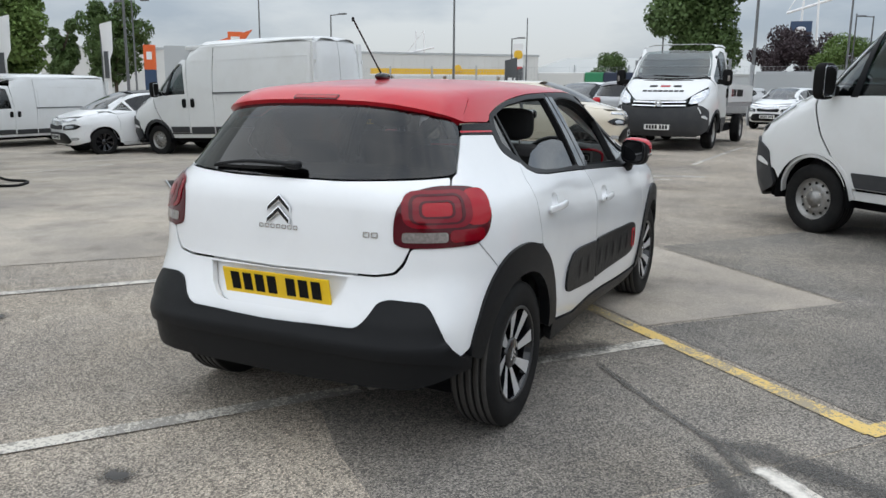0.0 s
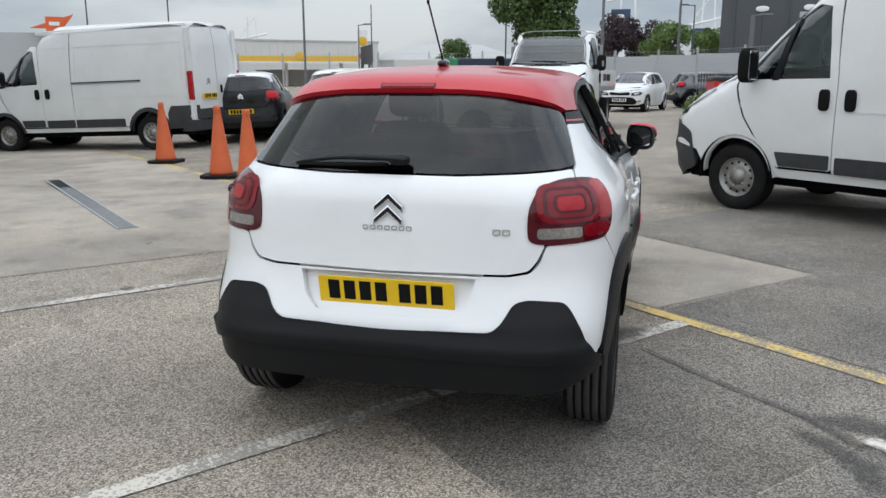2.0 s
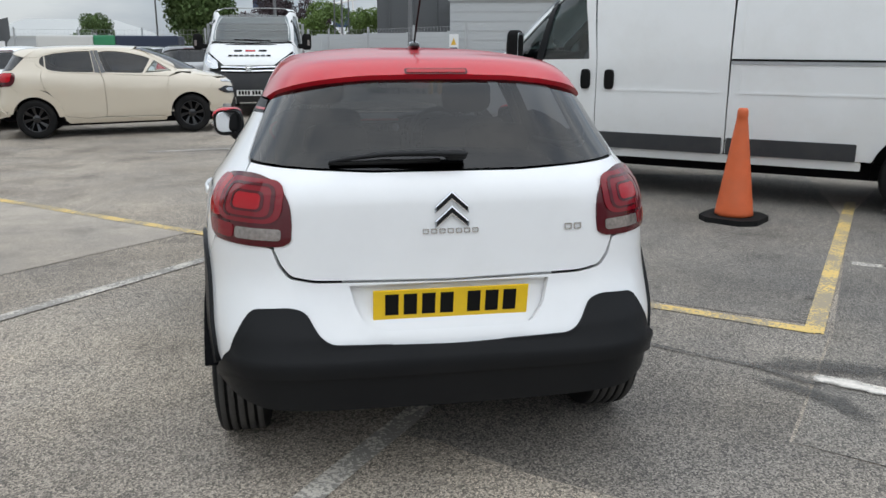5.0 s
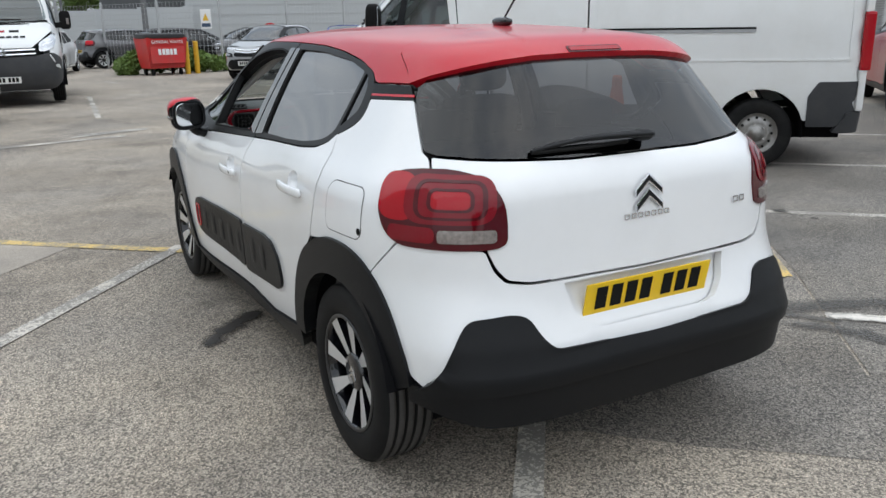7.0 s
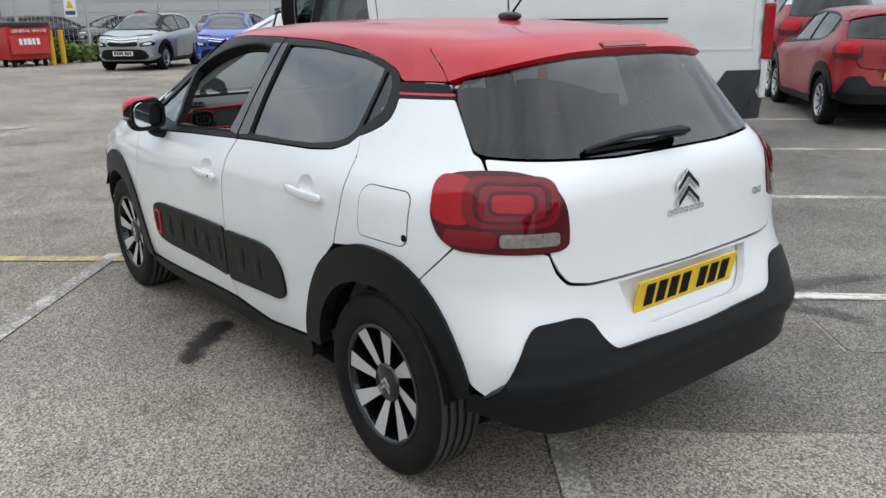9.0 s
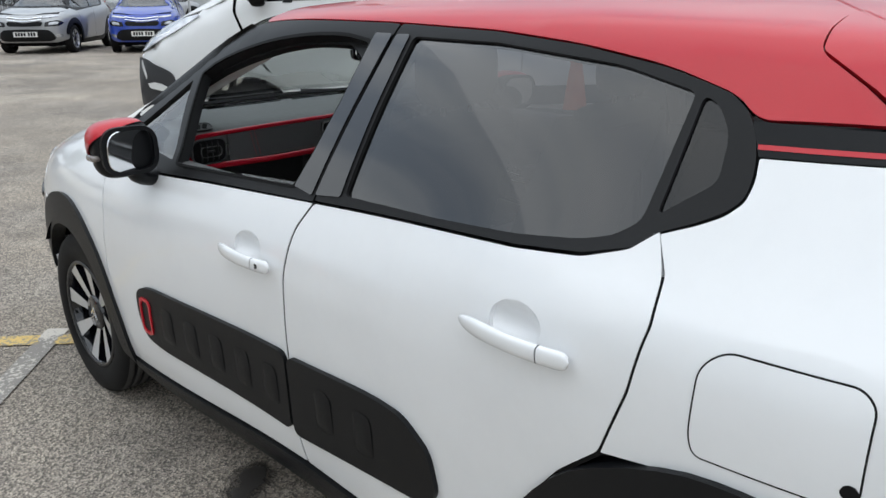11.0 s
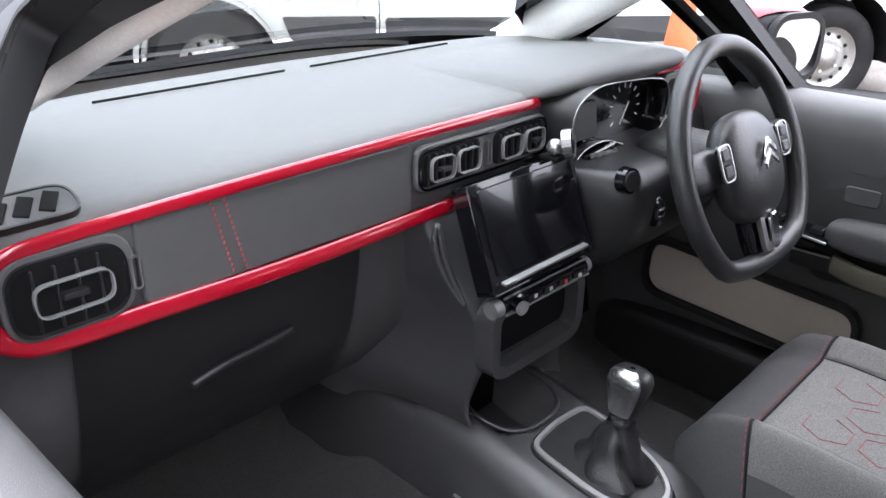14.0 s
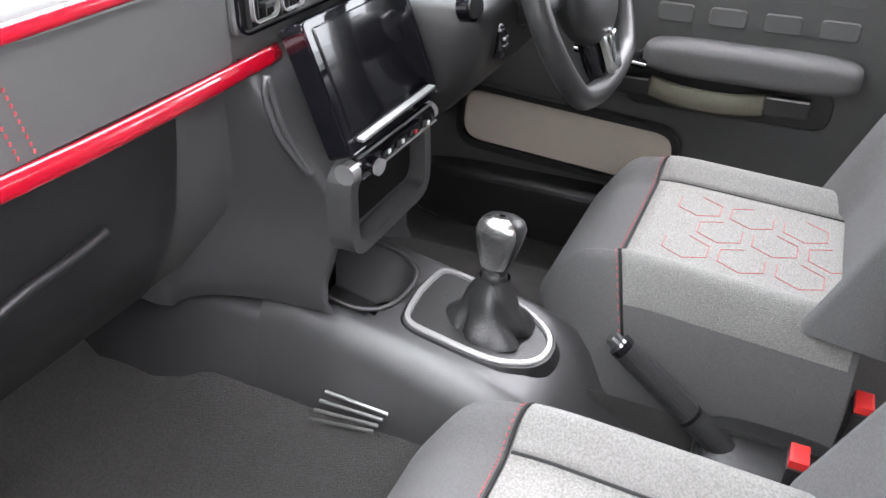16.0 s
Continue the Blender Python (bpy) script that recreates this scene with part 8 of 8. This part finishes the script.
# trees
for v, px, d, h, sp, mt, lb, n in ((V0, -.535, 45, 6.6, 2.7, LEAF, "broad green tree beyond the vans", 16000), (V0, -.46, 62, 5.4, 1.5, LEAF_DARK, "dark green tree beside the warehouse", 6000), (V0, -.40, 60, 6.4, 2.6, LEAF_DARK, "dark green tree beside the warehouse", 9000), (V0, .315, 58, 9.5, 4.3, LEAF_DARK, "tall green tree beyond the fence", 16000), (V0, .408, 70, 5.4, 2.6, LEAF_PURPLE, "dark purple-leaved tree beyond the fence", 7000), (V0, .462, 70, 5.2, 2.6, LEAF_PURPLE, "dark purple-leaved tree beyond the fence", 7000), (V0, .198, 70, 3.9, 1.7, LEAF_DARK, "small round green tree beyond the fence", 5000), (V3, .05, 65, 4.6, 2.4, LEAF, "green tree beside the dark showroom", 6000), (V3, .10, 65, 4.4, 2.0, LEAF, "green tree beside the dark showroom", 5000)):
    x, y = at_view(v, px, d)
    tree(x, y, h, sp, mt, int(1000 * abs(px)) + 7, lb, .22, n)

# buildings
x, y = at_view(V0, -.49, 120)
building("warehouse", "long white warehouse beyond the trees", x, y, 42, (70, 30, 6.3), ROOF_WHITE, 60, CLAD_LIGHT)
x, y = at_view(V0, .09, 130)
sheds = building("retail_shed", "low pale retail shed with a white pitched roof", x, y, 12, (52, 20, 3.6), CLAD_LIGHT, 40, ROOF_PALE)
bm = bmesh.new()
for a, b in ((0, 26), (26, 52)):
    vs = [bm.verts.new(q) for q in ((a, 0, 3.6), (b, 0, 3.6), ((a + b) / 2 + 6, 6, 6.2), ((a + b) / 2 - 6, 6, 6.2), (a, 20, 3.6), (b, 20, 3.6))]
    bm.faces.new((vs[0], vs[1], vs[2], vs[3]))
    bm.faces.new((vs[1], vs[5], vs[2]))
    bm.faces.new((vs[4], vs[0], vs[3]))
    bm.faces.new((vs[5], vs[4], vs[3], vs[2]))
part("pitched_roof", bm, ROOF_PALE, sheds)
x, y = at_view(V3, .112, 50)
show = building("showroom", "dark grey flat-roofed car showroom", x, y, -14, (17, 16, 6.6), CLAD_DARK, 12, None, 0)
for xx, wd in ((2.2, .7), (4.6, .6)):
    part("sign_shape", pad((xx, -.1, 5.2), (wd, .08, .3), .8), SIGN_WHITE, show, "pale logo shape")
x, y = at_view(V3, .20, 46)
low = building("service_block", "light grey clad service block beside the showroom", x, y, -16, (46, 14, 4.6), CLAD_LIGHT, 0, None, 0)
for i in range(9):
    part("cladding_joint", box((46, .02, .03), pose(23, -.012, .4 + i * .5), 0), FENCE, low)
for i in range(4):
    g = part("window_band", box((3.4, .1, .8), pose(14 + i * 7, -.05, 3.0), .02), FENCE, low)
    part("pane", box((3.2, .04, .65), pose(14 + i * 7, -.11, 3.0), .01), WINDOW_DARK, g)
bm = bmesh.new()
for i in range(30):
    add_box(bm, (9, .05, .06), pose(38, -.06, .4 + i * .14, 25))
part("louvre", bm, GALV, low)["kind"] = "stuff"
rs = part("wall_sign", box((1.6, .08, .7), pose(26, -.10, 4.4), .02), BIN_RED, low, "red sign board")
part("sign_bar", box((1.2, .02, .16), pose(26, -.15, 4.4), 0), SIGN_WHITE, rs)

# petrol station
x, y = at_view(V0, -.09, 90)
st = thing("petrol_station", "yellow and white petrol station canopy", "petrol station", Matrix.Translation((x, y, -1.2)) @ pose(0, 0, 0, 0, 0, 24))
part("canopy", box((16, 8, .6), pose(8, 4, 4.1), .05), SIGN_YELLOW, st)
part("canopy_edge", box((16.1, .1, .18), pose(8, -.05, 3.72), .01), SIGN_WHITE, st)
for xx in (2, 8, 14):
    part("canopy_post", rod((xx, 3, 0), (xx, 3, 3.9), .2), SIGN_WHITE, st)
part("kiosk", box((9, 5, 3), pose(9, 10, 1.5), .05), CLAD_LIGHT, st)
part("canopy_sign", pad((9.5, -.1, 4.4), (.85, .1, .85), .9), SIGN_YELLOW, st)
for xx in (3, 7, 11):
    part("pump", box((.7, .5, 1.8), pose(xx, 1.5, .9), .05), BIN_RED, st)
x, y = at_view(V0, .089, 75)
sg = thing("pole_sign", "yellow round sign over a white pole board", "sign", stand(x, y, 20))
part("sign_post", box((.9, .3, 5.2), pose(0, 0, 2.6), .03), SIGN_WHITE, sg)
part("sign_disc", pad((0, -.16, 4.2), (.8, .1, .8), .9), SIGN_YELLOW, sg)
part("sign_band", box((.8, .02, .5), pose(0, -.16, 2.9), 0), BIN_RED, sg)

# orange shop signs
x, y = at_view(V0, -.255, 88)
os_ = thing("roof_sign", "slanted orange sign tower on a shop roof", "sign", Matrix.Translation((x, y, 0)) @ pose(0, 0, 0, 0, 0, 38))
bm = bmesh.new()
q = [(-1.9, 0, 5.6), (1.9, 0, 6.9), (.9, 0, 5.6)]
lo = [bm.verts.new(p) for p in q]
hi = [bm.verts.new((a, 1.2, c)) for a, b, c in q]
bm.faces.new(lo)
bm.faces.new(hi[::-1])
for i in range(3):
    bm.faces.new((lo[i], lo[(i + 1) % 3], hi[(i + 1) % 3], hi[i]))
bmesh.ops.recalc_face_normals(bm, faces=bm.faces[:])
part("sign_wedge", bm, ORANGE, os_)
part("sign_face", box((1.5, .5, 1.5), pose(.2, .2, 5.9), .02), ORANGE, os_)
part("sign_bar", box((.9, .02, .35), pose(.2, -.07, 6.0), 0), SIGN_WHITE, os_)
part("shop_block", box((14, 6, 5.2), pose(0, 4, 2.6), .05), CLAD_LIGHT, os_)
x, y = at_view(V0, -.357, 58)
to = thing("totem_sign", "orange totem sign with a pale panel", "sign", stand(x, y, 30))
part("totem_top", box((.75, .25, 1.6), pose(0, 0, 3.1), .03), ORANGE, to)
part("totem_board", box((.75, .22, 2.3), pose(0, 0, 1.15), .03), SIGN_BLUE, to)
part("totem_mark", box((.35, .02, .5), pose(0, -.14, 3.2), 0), SIGN_WHITE, to)

# feather flags
for v, px, d, h, mt in ((V0, -.545, 30, 3.4, SIGN_WHITE), (V0, -.415, 42, 4.1, SIGN_WHITE), (V3, -.315, 38, 2.6, CLAD_DARK), (V3, .03 - .35, 60, 2.6, CLAD_DARK)):
    x, y = at_view(v, px, d)
    fl = thing("feather_flag", "tall feather flag on a pole", "flag", stand(x, y, 25), "feather flags")
    part("flag_pole", rod((0, 0, 0), (0, 0, h), .025), POLE, fl)
    rows = [[(a * (.55 if z > .5 else .4), .05 * math.sin(3 * a + z * 4), .9 + z * (h - .9) + .15 * a * (z > .9)) for a in np.linspace(0, 1, 5)] for z in np.linspace(0, 1, 9)]
    loft("flag_cloth", rows, mt, fl)
    part("flag_mark", box((.2, .02, h * .3), pose(.22, -.05, h * .55), 0), CLAD_DARK if mt is SIGN_WHITE else SIGN_WHITE, fl)

# far mast with sign boards
for px, d, h in ((.437, 210, 30), (-.03, 260, 18), (.55, 230, 22)):
    x, y = at_view(V0, px, d)
    ms = thing("stadium_mast", "white lattice mast with dark sign boards", "mast", Matrix.Translation((x, y, 0)))
    for a in (-2.2, 2.2):
        part("mast_leg", rod((a, 0, 0), (a * .6, 0, h), .35, .2, 8), SIGN_WHITE, ms)
    part("mast_boom", rod((-5, 0, h * .62), (5, 0, h * .72), .3, None, 8), SIGN_WHITE, ms)
    part("mast_stay", rod((-5, 0, h * .62), (1.2, 0, h), .1, None, 6), SIGN_WHITE, ms)
    b = part("sign_board", box((4.6, 1, 5), pose(-1.6, -1, h * .47), .05), SIGN_BLUE, ms)
    part("sign_shape", pad((-1.6, -1.6, h * .48), (2.2, .1, 2), .8), SIGN_WHITE, b)

# fence of mesh panels
def fence(x0, y0, x1, y1, h=2.4, pitch=2.5, label="grey steel mesh fence"):
    t = thing("mesh_fence", label, "fence", Matrix.Identity(4), "fences")
    n = max(1, int(math.hypot(x1 - x0, y1 - y0) / pitch))
    d = Vector((x1 - x0, y1 - y0, 0)) / n
    ang = math.degrees(math.atan2(d.y, d.x))
    for i in range(n + 1):
        p = Vector((x0, y0, 0)) + d * i
        z = ground_z(p.x, p.y)
        part("fence_post", box((.06, .06, h + .1), pose(p.x, p.y, z + h / 2, 0, 0, ang)), FENCE, t)
    for i in range(n):
        p = Vector((x0, y0, 0)) + d * (i + .5)
        z = ground_z(p.x, p.y)
        bm = bmesh.new()
        for k in range(13):
            add_box(bm, (d.length - .1, .007, .007), pose(p.x, p.y, z + .1 + k * (h - .15) / 12, 0, 0, ang))
        for k in range(16):
            q = Vector((x0, y0, 0)) + d * (i + (k + .5) / 16)
            add_box(bm, (.007, .007, h - .1), pose(q.x, q.y, z + h / 2, 0, 0, ang))
        part("mesh_panel", bm, FENCE, t)
    return t


fence(-26, 37, 1.0, 34.5)
fence(1.0, 34.5, 5.6, 26.3)
fence(5.6, 26.3, 14.0, 30.0)
# stepped grey wall behind the fence
for i in range(7):
    x, y = -.5 + i * 2.4, 38.5 + i * .9
    wl_ = tagged(part("wall_stepped", box((2.6, .25, 2.9 - .18 * (6 - i)), pose(x, y, 1.3), .02), CLAD_LIGHT, None, "light grey boarded wall stepping with the slope"), kind="structure", category="wall")
x, y = 5.35, 26.5
sb = thing("warning_sign", "white warning sign with a yellow triangle on the fence", "sign", pose(5.2, 26.6, 1.75, 0, 0, -60))
part("sign_plate", box((.5, .02, .65), pose(0, 0, 0), .01), SIGN_WHITE, sb)
bm = bmesh.new()
bm.faces.new([bm.verts.new(q) for q in ((-.15, -.014, -.05), (.15, -.014, -.05), (0, -.014, .2))])
part("sign_triangle", bm, SIGN_YELLOW, sb)
part("sign_band", box((.42, .006, .12), pose(0, -.012, -.2), 0), SIGN_BLUE, sb)
ne = thing("no_entry_sign", "round red sign with a white bar on the fence", "sign", pose(7.525, 26.85, 1.298, 0, 0, -20))
part("sign_disc", rod((0, 0, 0), (0, -.02, 0), .30, None, 28), BIN_RED, ne)
part("sign_bar", box((.40, .008, .10), pose(0, -.026, 0), .003), SIGN_WHITE, ne)
part("sign_post", rod((0, .03, -1.298), (0, .03, .25), .03, None, 10), FENCE, ne)
# hedge along the fence
cl = [(-.5 + i * .35 + rng.uniform(-.1, .1), 25.9 + rng.uniform(-.25, .25) - .0 * i, .38 + rng.uniform(-.1, .12), rng.uniform(.28, .42)) for i in range(8, 17)]
tagged(leaves("hedge", cl, .07, 9000, LEAF, None, 5), "low green hedge along the fence", "hedge", kind="stuff")
cl = [(5.8 + i * .4, 26.0 + .35 * i + rng.uniform(-.25, .25), .3 + rng.uniform(-.1, .1), rng.uniform(.25, .4)) for i in range(10)]
tagged(leaves("hedge", cl, .07, 8000, LEAF, None, 6), "low green hedge along the fence", "hedge", kind="stuff")
# cars beyond the fence, half hidden
for i, (x, y, mt) in enumerate(((2.2, 32.5, PAINT_GREY), (-1.5, 36.5, PAINT_SILVER), (4.2, 31.0, PAINT_BLACK), (9.5, 31.5, PAINT_GREY), (12.0, 31.2, PAINT_SILVER))):
    parked("parked_car", "hatchback parked beyond the fence", mt, mt, stand(x, y, 100 if i % 2 else -75), "cars beyond the fence")
drop_model()
# long striped lorry trailer beyond the fence
x, y = at_view(V3, -.20, 40)
tr = thing("box_trailer", "white, green and navy box trailer", "trailer", stand(x, y, 0))
for i, (mt, w) in enumerate(((ROOF_WHITE, 2.3), (material("trailer_green", (.03, .22, .10), .5), .9), (material("trailer_navy", (.02, .03, .06), .5), 2.6))):
    part("trailer_panel", box((w, 2.3, 1.5), pose((-1.4, .2, 1.95)[i], 0, 1.35), .08), mt, tr)
for xx in (-1.6, 1.8):
    for yy in (-1, 1):
        part("trailer_wheel", rod((xx, yy - .1, .4), (xx, yy + .1, .4), .4, None, 16), RUBBER, tr)

# corrugated shed on the near side of the yard, seen in the windows
shed = building("corrugated_shed", "tall grey corrugated steel shed", -8.9, 1.0, 129.3, (10, 14, 10.9), CLAD_SHED, 44, None, 0, .14)
for i, yy in enumerate((7.6, 8.9)):
    part("wall_lamp", box((.35, .5, .25), pose(yy, -.4, 7.0 - i * .8), .04), POLE, shed)
part("wall_sign", box((1.8, .06, 1.0), pose(8.4, -.10, 3.6), .02), SIGN_WHITE, shed)
for k, (x, y, h) in enumerate(((-19, 11, 8.0), (-27, 9.5, 10))):
    tree(x - 6, y + 3, h, 3.2, LEAF_DARK, 60 + k, "dark green tree behind the shed", .15, 7000)
# Trees and warehouse behind the camera, never in view, added for window reflections.
for k in range(6):
    tree(-14 + k * 8, -34 - (k % 2) * 4, 8 + k % 3, 3.6, LEAF_DARK, 80 + k, "green tree along the far side of the yard", .15, 5000)
building("rear_warehouse", "long pale warehouse along the yard", -8, -46, 0, (60, 14, 7), CLAD_LIGHT, 50)

# loose black hose on the slab
v, f = tube(spline([(-9.9, 5.2, .02), (-9.3, 4.95, .02), (-8.9, 4.95, .02), (-8.6, 4.7, .02), (-8.5, 4.4, .02), (-9.0, 4.3, .02), (-9.8, 4.5, .02)], 8), .02, 8)
hose = raw("hose", [(x, y, z + ground_z(x, y) + .004) for x, y, z in v], f, RUBBER, None)
tagged(hose, "loose loop of black hose on the concrete", "hose")
